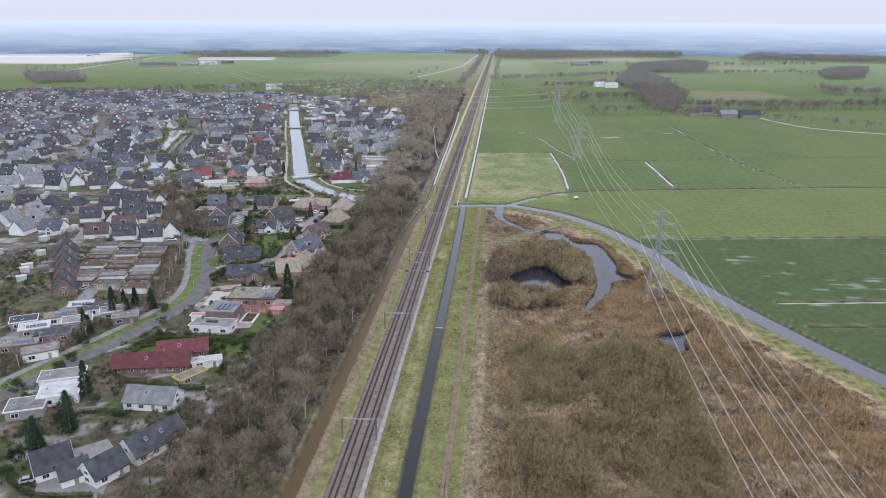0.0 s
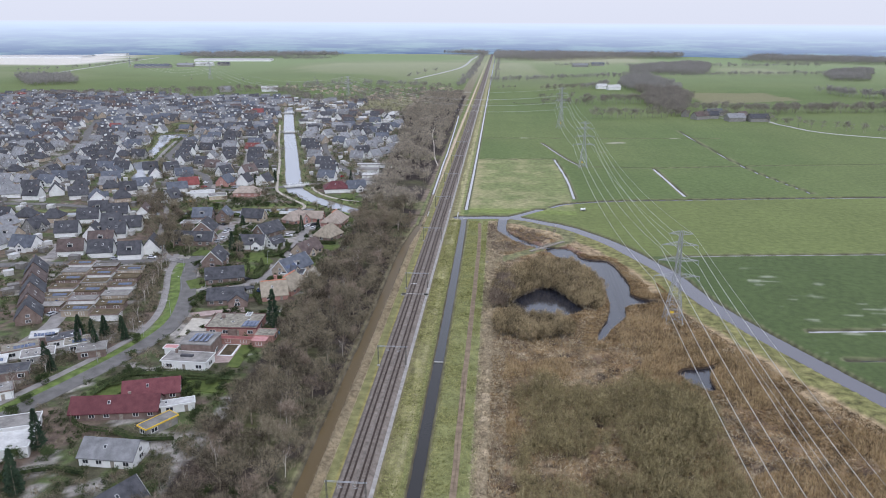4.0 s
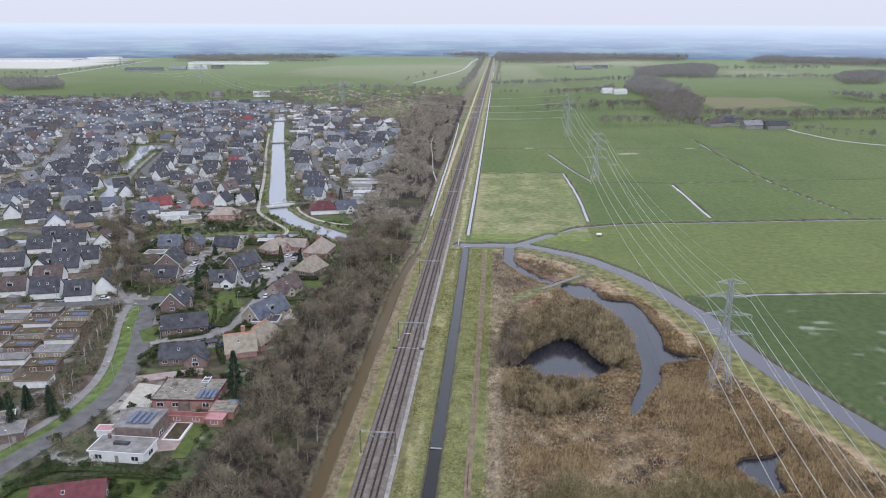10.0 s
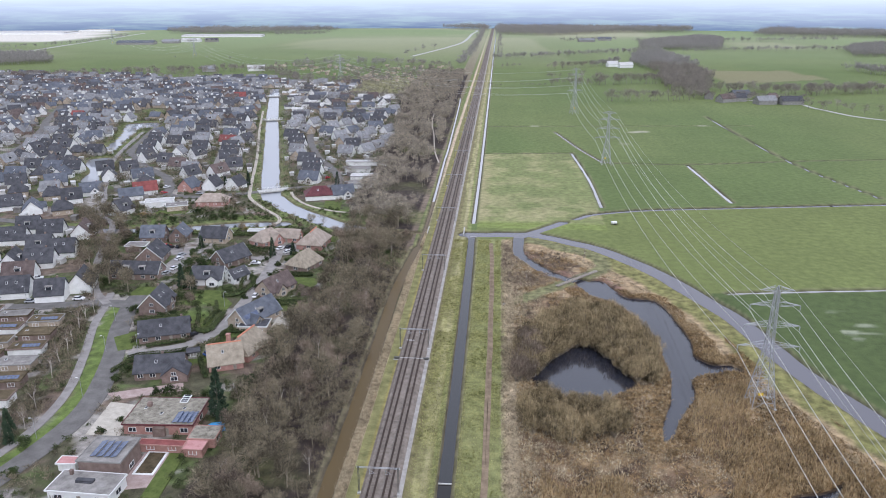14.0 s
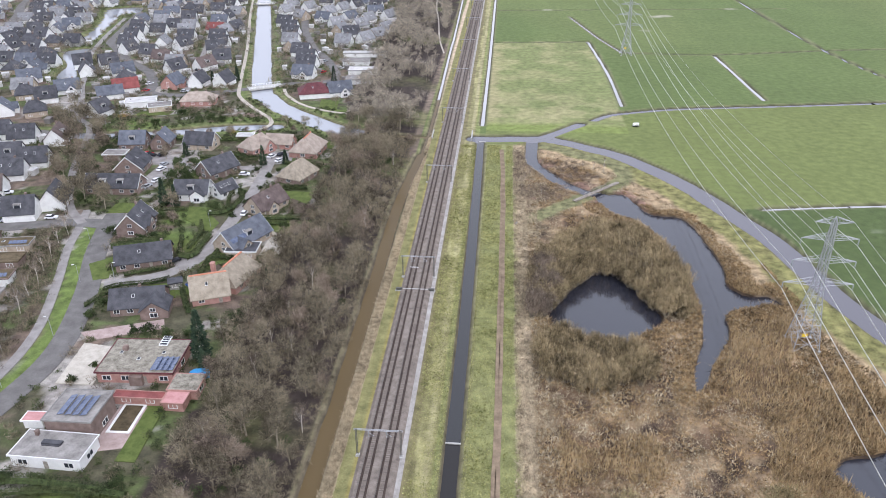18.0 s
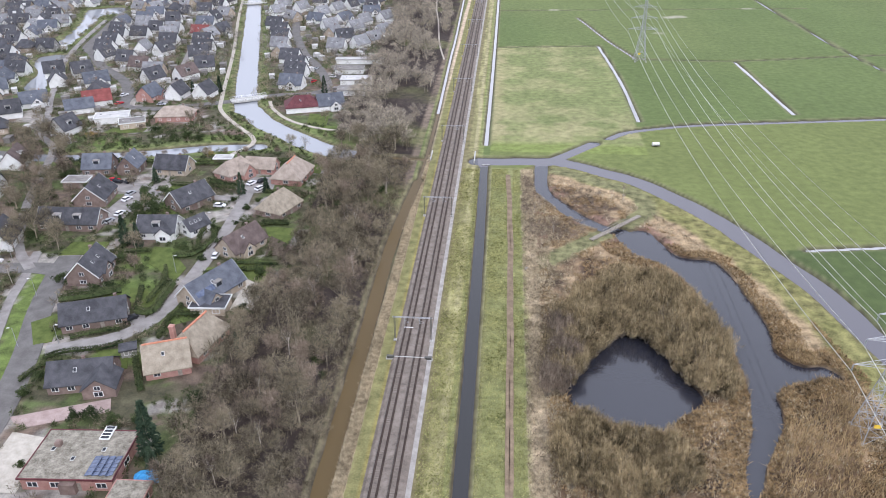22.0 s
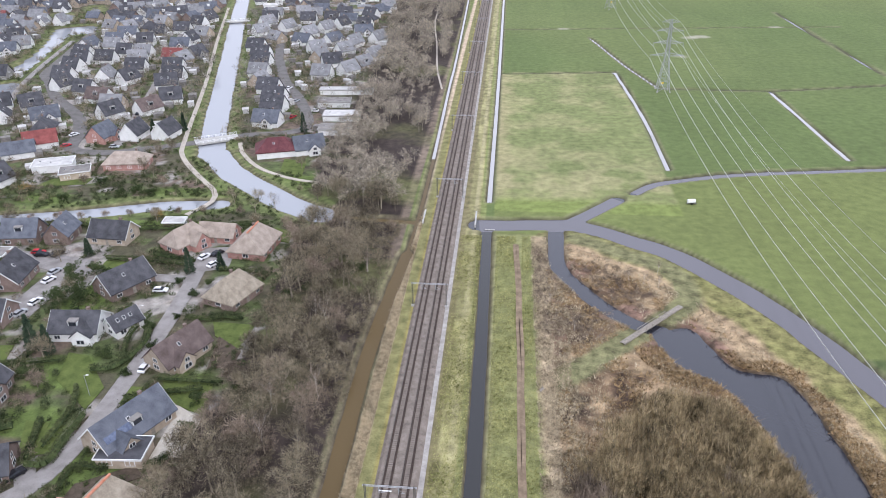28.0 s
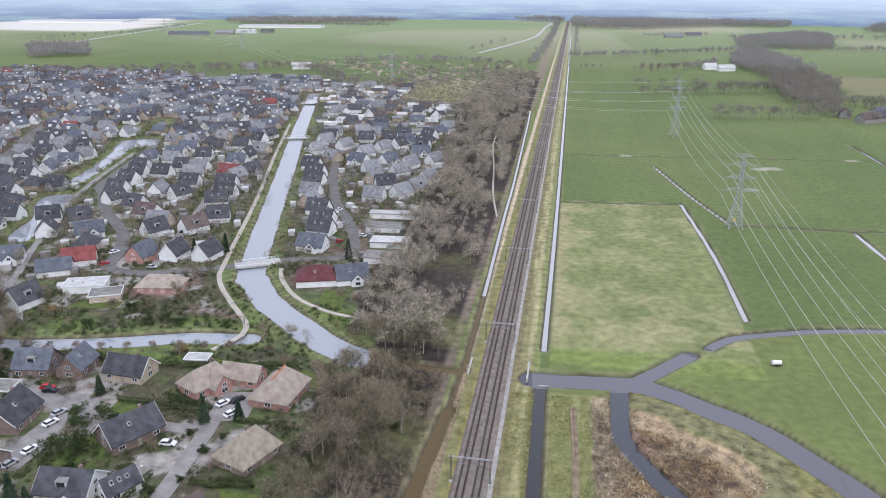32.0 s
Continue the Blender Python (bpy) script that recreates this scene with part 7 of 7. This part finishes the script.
for x, y, s in ((-101, -58, 0.9), (-104, -48, 0.85), (-110, -30, 0.95), (-112, -22, 0.85), (-114, -14, 0.9), (-117, -6, 0.8), (-119, 2, 0.95), (-121, 10, 0.9), (-122, 18, 0.8), (-108, -76, 0.8), (-112, -96, 0.9), (-122, -120, 0.9), (-116, -106, 0.8)):
    tree(BIRCHES[int(grng.integers(2))], x, y, s, "slender leafless birch beside the cycle path", "birches by the cycle path", "birch")
FOOTWAY = spline([(-126, 38), (-140, 56), (-152, 80), (-162, 102), (-174, 126), (-188, 142)], 5.0)
for i, (x, y) in enumerate(np.vstack([FOOTWAY + np.array([6.5, 2.0]), FOOTWAY - np.array([6.0, 1.0])]) + grng.normal(0, 1.6, (2 * len(FOOTWAY), 2))):
    tree(BARE[int(grng.integers(0, 7))], x, y, grng.uniform(0.65, 0.95), "leafless brown tree beside the village footpath", "village trees")
for i, (x, y) in enumerate(((-104, 158), (-97, 149), (-88, 143), (-78, 137), (-68, 130), (-62, 134))):
    tree(FAINT[i % 2], x, y, 0.8, "fine leafless tree on the canal bank", "canal bank trees")
for i in range(9):
    tree(BARE[5], -152 + i * 8.2, 115.5 + i * 1.55, 0.42, "pollarded leafless willow on the canal bank", "pollard willows", "pollard_willow")
for x, y in ((-101, 124), (-162, 143)):
    ob = thing("golden_shrub", pose(x, y, 0), "amber-coloured bare willow shrub in a garden", "shrub", data=soup("golden_shrub", shrub_tris(420, 2.0, 3.4, grng, 0.07, 1.1, 0.4), AMBER))

# far tree lines, woods and hedges
def tree_line(pts, step, s0, s1, width=3.0):
    line = spline(pts, step)
    return line + grng.normal(0, width, line.shape), grng.uniform(s0, s1, len(line))


SP, SC = [], []
for pts, step, s0, s1, wd in (
        # rows of trees between the eastern meadows
        ([(147, 625), (190, 630), (240, 641)], 4.5, 1.0, 1.5, 1.5), ([(92, 774), (134, 779), (165, 790)], 4.0, 0.7, 1.2, 2.0), ([(150, 786), (220, 805), (263, 810)], 3.5, 1.2, 1.7, 3.0), ([(8, 752), (27, 753)], 3, 0.35, 0.5, 1), ([(56, 767), (88, 769)], 3, 0.3, 0.45, 1),
        ([(10, 1184), (80, 1226), (148, 1269), (230, 1326), (316, 1381)], 3.4, 0.7, 1.3, 3.0), ([(107, 998), (148, 1017), (190, 1058), (239, 1136)], 4.0, 0.9, 1.4, 3.0), ([(95, 835), (122, 851), (170, 870)], 9, 0.8, 1.2, 3),
        ([(302, 720), (370, 699), (430, 712), (505, 727), (640, 760)], 3.2, 1.0, 1.6, 4.0), ([(300, 735), (400, 722), (520, 745)], 5.0, 0.9, 1.4, 5.0), ([(412, 1393), (540, 1434), (674, 1476), (781, 1490)], 5.0, 0.8, 1.3, 3.0),
        ([(583, 1027), (612, 950), (680, 930)], 3.0, 1.2, 1.7, 8.0), ([(250, 655), (300, 648), (360, 640)], 4.0, 0.8, 1.2, 9.0), ([(345, 590), (403, 545), (520, 480), (700, 390)], 8, 0.9, 1.3, 3.0), ([(20, 1010), (60, 1020)], 10, 0.7, 1.0, 3),
        ([(360, 1710), (520, 1760), (700, 1800), (900, 1850)], 6.0, 0.9, 1.5, 8.0), ([(180, 1745), (250, 1760), (330, 1830)], 6.0, 0.8, 1.4, 10.0),
        # hedges and groves round the allotments and the village
        ([(-230, 712), (-167, 736)], 3.5, 0.4, 0.7, 2), ([(-216, 684), (-147, 640), (-67, 622)], 2.6, 0.45, 0.85, 3.0), ([(-364, 950), (-300, 880), (-226, 765)], 2.6, 0.6, 1.1, 8.0), ([(-226, 760), (-150, 800), (-60, 880)], 2.6, 0.6, 1.0, 9.0),
        ([(-330, 1010), (-240, 1060), (-150, 1070), (-68, 1020)], 2.8, 0.7, 1.2, 16.0), ([(-300, 960), (-180, 930), (-60, 960)], 3.0, 0.6, 1.1, 18.0), ([(-200, 870), (-120, 890), (-50, 930)], 3.0, 0.6, 1.0, 12.0),
        ([(-700, 770), (-584, 831), (-479, 886), (-364, 945)], 2.8, 0.7, 1.2, 6.0), ([(-640, 780), (-500, 850), (-380, 900)], 5.0, 0.7, 1.1, 9.0), ([(-156, 1247), (-120, 1440)], 60, 1.2, 1.6, 3.0),
        ([(-880, 1560), (-780, 1600), (-680, 1640)], 9, 0.8, 1.2, 8), ([(-634, 1989), (-506, 2007)], 3.0, 0.9, 1.2, 6.0), ([(-1060, 1340), (-985, 1560), (-1030, 1880)], 9, 0.7, 1.1, 6.0),
        ([(-40, 1060), (-36, 1300), (-30, 1700), (-30, 2500)], 5.0, 0.6, 1.1, 4), ([(24, 1240), (26, 1700), (26, 2500)], 12.0, 0.4, 0.8, 3), ([(-300, 1180), (-560, 1120)], 60, 0.5, 0.9, 30)):
    a, b = tree_line(pts, step, s0, s1, wd)
    SP.append(a)
    SC.append(b)
GROVES = [np.array(p, float) for p in ([(238, 640), (246, 700), (254, 850), (262, 991), (242, 1091), (306, 1325), (363, 1412), (350, 1200), (347, 1050), (318, 860), (292, 719)],
                                       [(334, 1451), (510, 1473), (607, 1801), (581, 1958), (380, 1710)], [(700, 1300), (790, 1310), (958, 1675), (810, 1557)], [(-948, 1172), (-810, 970), (-742, 1022), (-841, 1186)])]
FAR_WOODS = [np.array(p, float) for p in ([(16, 2080), (190, 2030), (400, 2230), (620, 2250), (700, 2560), (16, 2690)], [(-16, 2330), (-190, 2480), (-420, 2500), (-420, 2650), (-16, 2690)],
                                          [(-1000, 2050), (-840, 1960), (-520, 2160), (-500, 2260), (-900, 2200)], [(760, 2080), (1500, 1900), (1600, 2150), (900, 2350)])]
for polys, st, top in ((GROVES, 7.5, 1.0), (FAR_WOODS, 13.0, 1.45)):
    for poly in polys:
        a = scatter(poly[:, 0].min(), poly[:, 0].max(), poly[:, 1].min(), poly[:, 1].max(), st, lambda x, y: inside(x + 26 * (vnoise(x, y, 40, 151) - 0.5), y, poly) & (np.hypot(x - 20, y + 180) < 2670))
        SP.append(a)
        SC.append(grng.uniform(0.9, 1.5, len(a)) * top)
SP, SC = np.concatenate(SP), np.concatenate(SC)
ok = np.abs(SP[:, 0] - RAIL_X) > 12
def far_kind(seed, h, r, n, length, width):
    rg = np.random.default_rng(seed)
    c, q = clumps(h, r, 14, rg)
    return None, soup("crown", twigs(n, c, q, length, width, 1.0, rg), HAZETWIG)


FAR_A = [far_kind(401 + i, 10, 3.9, 300, 1.5, 0.15) for i in range(4)]
FAR_B = [far_kind(411 + i, 10, 4.6, 80, 1.7, 0.55) for i in range(4)]
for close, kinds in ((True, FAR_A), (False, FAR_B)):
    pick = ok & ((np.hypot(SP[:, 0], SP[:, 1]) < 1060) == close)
    bulk(kinds, SP[pick], SC[pick], HAZETWIG if close else FARHAZETWIG, "far_trees", "leafless tree lines and woods between far fields")

# far farm buildings and greenhouses
def barn(x, y, rot, L, D, he, hr, roof, wall, label):
    b = thing("barn", pose(x, y, 0, 0, 0, rot), label, "barn", "far farm buildings")
    part("wall", gable_walls(L, D, he, hr).mesh("wall", BRICKS[wall]), b)
    part("roof", gable_roof(L, D, he, hr).mesh("roof", ROOFS[roof]), b)


for x, y, rot, L, D, roof in ((306, 668, 20, 22, 13, "blue"), (280, 632, 30, 20, 11, "brown"), (296, 640, 5, 15, 10, "dark"), (318, 618, 15, 22, 12, "grey"), (345, 618, 10, 24, 12, "dark"), (268, 658, 80, 14, 9, "brown"), (332, 640, 40, 16, 10, "brown"),
                              (214, 1058, 15, 18, 11, "pale"), (233, 1040, 20, 24, 9, "pale"), (245, 1748, 10, 40, 18, "grey"), (300, 1815, 0, 34, 16, "blue"), (-838, 1540, 7, 86, 30, "blue"), (-775, 1590, 10, 40, 20, "grey"), (-745, 1640, 5, 46, 22, "pale"),
                              (-700, 1660, 8, 30, 18, "dark"), (-352, 930, 20, 26, 9, "pale"), (-420, 910, 25, 20, 9, "grey")):
    barn(x, y, rot, L, D, 4.5, 9.0, roof, "white" if roof == "pale" else "grey", "large farm barn with a pitched roof far off")
for x, y, L, D in ((-1420, 2000, 300, 120), (-1400, 2200, 330, 90), (-755, 1900, 220, 60)):
    g = thing("greenhouse", pose(x, y, 0, 0, 0, 8), "large pale glasshouse block far across the fields", "greenhouse", "far greenhouses")
    n = int(D / 12)
    for i in range(n):
        part("bay", gable_roof(L, 11, 3.5, 6.0, 0.1).mesh("bay", ROOFS["pale"]), g, m=pose(0, (i - n / 2) * 11.6, 0))
    part("wall", Shape().box(-L / 2, -D / 2 - 6, 0, L / 2, D / 2 - 6, 3.6).mesh("wall", BRICKS["white"]), g)

# ---- small things ----
def car_meshes():
    b = Shape()
    prof = [(-2.15, 0.35), (-2.2, 0.75), (-1.9, 0.95), (1.1, 0.98), (2.05, 0.82), (2.2, 0.6), (2.15, 0.32)]
    top = [(-1.75, 0.95), (-1.35, 1.42), (0.25, 1.45), (1.05, 0.98)]
    n = len(prof)
    b.add([(x, s * 0.88, z) for s in (-1, 1) for x, z in prof], [tuple(range(n))[::-1], tuple(range(n, 2 * n))] + [(i, (i + 1) % n, n + (i + 1) % n, n + i) for i in range(n)])
    roof = Shape().box(-1.35, -0.66, 1.42, 0.28, 0.66, 1.48)
    for x0, x1 in ((-1.4, -1.3), (0.2, 0.3)):
        roof.box(x0, -0.7, 1.38, x1, 0.7, 1.45)
    b.add(roof.v, roof.f)
    g = Shape().add([(x, s * w, z) for s in (-1, 1) for (x, z), w in zip(top, (0.8, 0.68, 0.68, 0.8))], [(3, 2, 1, 0), (4, 5, 6, 7), (0, 1, 5, 4), (1, 2, 6, 5), (2, 3, 7, 6)])
    w = Shape().bar((0, -0.1, 0), (0, 0.1, 0), 0.32, sides=12)
    return b, g, w


CB, CG, CW = car_meshes()
CBM = [CB.mesh("body", m) for m in CARS]
CGM, CWM = CG.mesh("window_band", GLASS), CW.mesh("wheel", TYRE)


def car(x, y, rot, c, z=0.2):
    o = thing("car", pose(x, y, z, 0, 0, rot), ("white", "black", "silver grey", "red", "dark blue")[c] + " car parked beside a village street", "car", "parked cars")
    part("body", CBM[c], o)
    part("window_band", CGM, o)
    for wx in (-1.35, 1.35):
        for wy in (-0.8, 0.8):
            part("wheel", CWM, o, m=pose(wx, wy, 0.32))


for x, y, rot, c in ((-67.3, 38.7, 88, 0), (-66.6, 41.5, 88, 0), (-78.2, 2, 60, 1), (-67, -11, 60, 4), (-79, 74.8, 5, 0), (-73.5, 95.5, 60, 0), (-70.3, 98, 60, 1), (-69, 91, 60, 0), (-87.8, 80, 5, 1), (-115, 78, 70, 0),
                     (-112, 66, 75, 0), (-113, 60, 75, 2), (-128, 94.5, 5, 3), (-121.5, 94, 60, 1), (-116, 83, 70, 2), (-126, 93, 8, 1), (-135, 30, 8, 0), (-152, 26, 8, 2), (-150, -25, 70, 0), (-146, -33, 70, 4), (-141, -45, 70, 2),
                     (-151, -8, 80, 0), (-160, 8, 80, 1), (-164, 50, 20, 0), (-172, 190, 60, 3), (-176, 204, 60, 0), (-150, 190, 5, 2), (-98, 285, 65, 0), (-83, 236, 70, 3), (-74, 246, 5, 0), (-88, 262, 65, 2), (-157, -14, 80, 2),
                     (-79.5, -181, 30, 2), (-160, 236, 75, 1), (-166, 255, 75, 0), (-206, 236, 130, 0), (-228, 262, 135, 2)):
    car(x, y, rot, c)


def street_lamp(x, y, rot):
    o = thing("street_lamp", pose(x, y, 0, 0, 0, rot), "slim grey street lamp beside the road", "street lamp", "street lamps")
    part("pole", Shape().bar((0, 0, 0), (0, 0, 6.0), 0.07, 0.05, 6).bar((0, 0, 6.0), (0.7, 0, 6.2), 0.04, sides=6).mesh("pole", STEEL), o)
    part("lamp_head", Shape().box(0.5, -0.13, 6.14, 1.15, 0.13, 6.28).mesh("lamp_head", WHITE), o)


for x, y, r in ((-95.2, -62, 180), (-94.6, -40, 180), (-102, -12, 200), (-111, 12, 200), (-101, -84, 160), (-113, -112, 160), (-125, -145, 160), (-76, 28, 0), (-76.5, 58, 0), (-92, -10, 0), (-130, 31, 270), (-155, 28, 270)):
    street_lamp(x, y, r)


def foot_bridge():
    o = thing("footbridge", pose(61.2, 68.3, 0, 0, 0, 46), "weathered grey wooden footbridge over the creek", "footbridge")
    for i in range(58):
        part("plank", PLANK, o, m=pose(-13.2 + i * 0.46, 0, 0.42))
    for sy in (-0.62, 0.62):
        part("beam", Shape().box(-13.4, sy - 0.1, 0.1, 13.4, sy + 0.1, 0.36).mesh("beam", WOOD), o)
        part("handrail", Shape().box(-6.5, sy - 0.05, 1.3, 6.5, sy + 0.05, 1.4).mesh("handrail", WOOD), o)
        for i in range(6):
            part("post", Shape().box(-6.4 + i * 2.54, sy - 0.06, -0.9, -6.28 + i * 2.54, sy + 0.06, 1.3).mesh("post", WOOD), o)


PLANK = Shape().box(-0.2, -0.75, 0, 0.2, 0.75, 0.06).mesh("plank", WOOD)
foot_bridge()

o = thing("water_tank", pose(87.8, 148.4, 0, 0, 0, 10), "white cattle water tank on wheels in the pasture", "water tank")
tank = Shape().bar((-1.4, 0, 1.15), (1.4, 0, 1.15), 0.75, sides=14)
part("tank", tank.mesh("tank", WHITE), o)
part("chassis", Shape().box(-1.6, -0.6, 0.3, 1.9, 0.6, 0.42).mesh("chassis", DARKSTEEL), o)
for sy in (-0.75, 0.75):
    part("wheel", CWM, o, m=pose(0, sy, 0.32))

o = thing("swimming_pool", pose(-59.5, -70.6, 0, 0, 0, 1), "small rectangular garden pool with white edge", "swimming pool")
e = Shape().box(-2.7, -5.0, 0, 2.7, -4.4, 0.32).box(-2.7, 4.4, 0, 2.7, 5.0, 0.32).box(-2.7, -4.4, 0, -2.1, 4.4, 0.32).box(2.1, -4.4, 0, 2.7, 4.4, 0.32)
part("edge", e.mesh("edge", WHITE), o)
part("cover", Shape().box(-2.1, -4.4, 0, 2.1, 4.4, 0.24).mesh("cover", ROOFS["moss"]), o)
tp = Shape()
for i in range(5):
    for j in range(4):
        tp.v.append((i * 0.9 - 1.8, j * 0.9 - 1.35, 0.9 + 0.5 * hashed(np.float64(i), np.float64(j), 4.0) - 0.25 * (abs(i - 2) + abs(j - 1.5))))
tp.f = [(i * 4 + j, i * 4 + j + 1, i * 4 + j + 5, i * 4 + j + 4) for i in range(4) for j in range(3)]
tp.v += [(x, y, 0.0) for x, y, z in tp.v]
tp.f += [(a, b, b + 20, a + 20) for a, b in ((0, 4), (4, 8), (8, 12), (12, 16), (16, 17), (17, 18), (18, 19), (19, 15), (15, 11), (11, 7), (7, 3), (3, 2), (2, 1), (1, 0))]
thing("tarpaulin", pose(-48.8, -53.6, 0, 0, 0, 20) @ Matrix.Scale(1.35, 4), "bright blue tarpaulin over a garden pile", "tarpaulin", data=tp.mesh("tarpaulin", TARP))

o = thing("bench", pose(30.5, 38, 0, 0, 0, 60), "small weathered wooden bench by the path", "bench")
part("seat", Shape().box(-0.8, -0.2, 0.42, 0.8, 0.25, 0.47).mesh("seat", WOOD), o)
part("backrest", Shape().box(-0.8, 0.26, 0.5, 0.8, 0.31, 0.95).mesh("backrest", WOOD), o)
for sx in (-0.65, 0.65):
    part("leg", Shape().box(sx - 0.05, -0.15, 0, sx + 0.05, 0.3, 0.42).mesh("leg", WOOD), o)

for x in (10.6, -7.6):
    o = thing("culvert_head", pose(x, 130.5, 0), "low concrete culvert headwall beside the railway", "culvert", "culvert headwalls", Shape().box(-0.25, -5.5, -1.6, 0.25, 5.5, 0.45).mesh("culvert_head", CONCRETE))
for y in (-150, 20):
    o = thing("ditch_weir", pose(15.6, -72.3 if y < 0 else 123.5, 0), "small concrete weir across the ditch", "weir", "ditch weirs", Shape().box(-1.7, -0.15, -1.5, 1.7, 0.15, -0.45).mesh("ditch_weir", CONCRETE))

# huts and caravans of the allotments north of the village
HUTS = Shape()
for i in range(110):
    y = grng.uniform(800, 1040)
    x = grng.uniform(-60 - 0.95 * (y - 700), -55)
    m = pose(x, y, 0, 0, 0, grng.uniform(0, 180))
    w, d, h = grng.uniform(1.6, 3.6), grng.uniform(1.3, 2.2), grng.uniform(2.2, 2.9)
    b = Shape().box(-w, -d, -0.2, w, d, h).box(-w - 0.15, -d - 0.15, h, w + 0.15, d + 0.15, h + 0.15)
    HUTS.add([m @ Vector(p) for p in b.v], b.f)
thing("allotment_huts", pose(0, 0, 0), "pale huts and caravans scattered between far trees", "huts", data=HUTS.mesh("allotment_huts", BRICKS["tan"]), kind="stuff")


# ---- distance ----
def backdrop():
    m = bpy.data.materials.new("hazed_far_woods_and_fields")
    m.use_nodes = True
    n, l = m.node_tree.nodes, m.node_tree.links
    n.remove(n["Principled BSDF"])
    geo, sep, mp, nz, ramp, em, mix, tr = (n.new("ShaderNode" + k) for k in ("NewGeometry", "SeparateXYZ", "Mapping", "TexNoise", "ValToRGB", "Emission", "MixShader", "BsdfTransparent"))
    l.new(geo.outputs["Position"], sep.inputs[0])
    l.new(geo.outputs["Position"], mp.inputs[0])
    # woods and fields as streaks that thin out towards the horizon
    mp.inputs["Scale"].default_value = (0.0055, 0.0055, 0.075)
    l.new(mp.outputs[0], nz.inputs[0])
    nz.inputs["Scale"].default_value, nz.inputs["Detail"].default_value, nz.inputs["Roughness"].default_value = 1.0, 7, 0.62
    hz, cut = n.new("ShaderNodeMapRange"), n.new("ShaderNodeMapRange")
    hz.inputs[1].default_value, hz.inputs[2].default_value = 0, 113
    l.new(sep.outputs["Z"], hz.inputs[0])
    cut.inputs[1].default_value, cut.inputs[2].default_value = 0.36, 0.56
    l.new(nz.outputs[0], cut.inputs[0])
    # blue distance haze is painted into these glowing colours, palest at the top
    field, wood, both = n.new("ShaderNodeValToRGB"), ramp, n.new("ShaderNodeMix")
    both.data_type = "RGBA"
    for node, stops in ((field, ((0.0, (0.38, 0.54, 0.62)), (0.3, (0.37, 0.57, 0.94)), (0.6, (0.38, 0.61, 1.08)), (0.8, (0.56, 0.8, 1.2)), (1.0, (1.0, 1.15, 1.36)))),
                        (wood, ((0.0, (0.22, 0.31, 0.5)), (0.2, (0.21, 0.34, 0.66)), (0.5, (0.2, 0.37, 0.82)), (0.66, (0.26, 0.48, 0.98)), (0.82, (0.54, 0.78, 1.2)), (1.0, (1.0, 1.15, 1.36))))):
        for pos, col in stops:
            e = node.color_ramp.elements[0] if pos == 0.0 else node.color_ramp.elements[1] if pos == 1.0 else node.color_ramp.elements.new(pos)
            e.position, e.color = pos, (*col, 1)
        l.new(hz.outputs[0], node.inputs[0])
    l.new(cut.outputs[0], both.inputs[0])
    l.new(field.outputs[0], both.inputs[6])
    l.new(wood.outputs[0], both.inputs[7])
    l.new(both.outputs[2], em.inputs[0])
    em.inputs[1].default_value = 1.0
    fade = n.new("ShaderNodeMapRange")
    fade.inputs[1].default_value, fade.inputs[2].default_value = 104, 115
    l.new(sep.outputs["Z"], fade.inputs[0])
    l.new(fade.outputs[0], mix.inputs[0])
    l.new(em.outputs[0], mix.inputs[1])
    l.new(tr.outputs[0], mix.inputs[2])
    l.new(mix.outputs[0], n["Material Output"].inputs[0])
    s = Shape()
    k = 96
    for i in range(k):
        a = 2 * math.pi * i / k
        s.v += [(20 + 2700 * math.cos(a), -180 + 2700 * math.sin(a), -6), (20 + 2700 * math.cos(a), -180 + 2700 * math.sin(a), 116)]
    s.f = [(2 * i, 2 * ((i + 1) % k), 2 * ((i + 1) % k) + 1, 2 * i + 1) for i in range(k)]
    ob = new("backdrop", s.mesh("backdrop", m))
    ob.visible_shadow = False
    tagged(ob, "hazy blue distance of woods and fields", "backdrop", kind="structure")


backdrop()
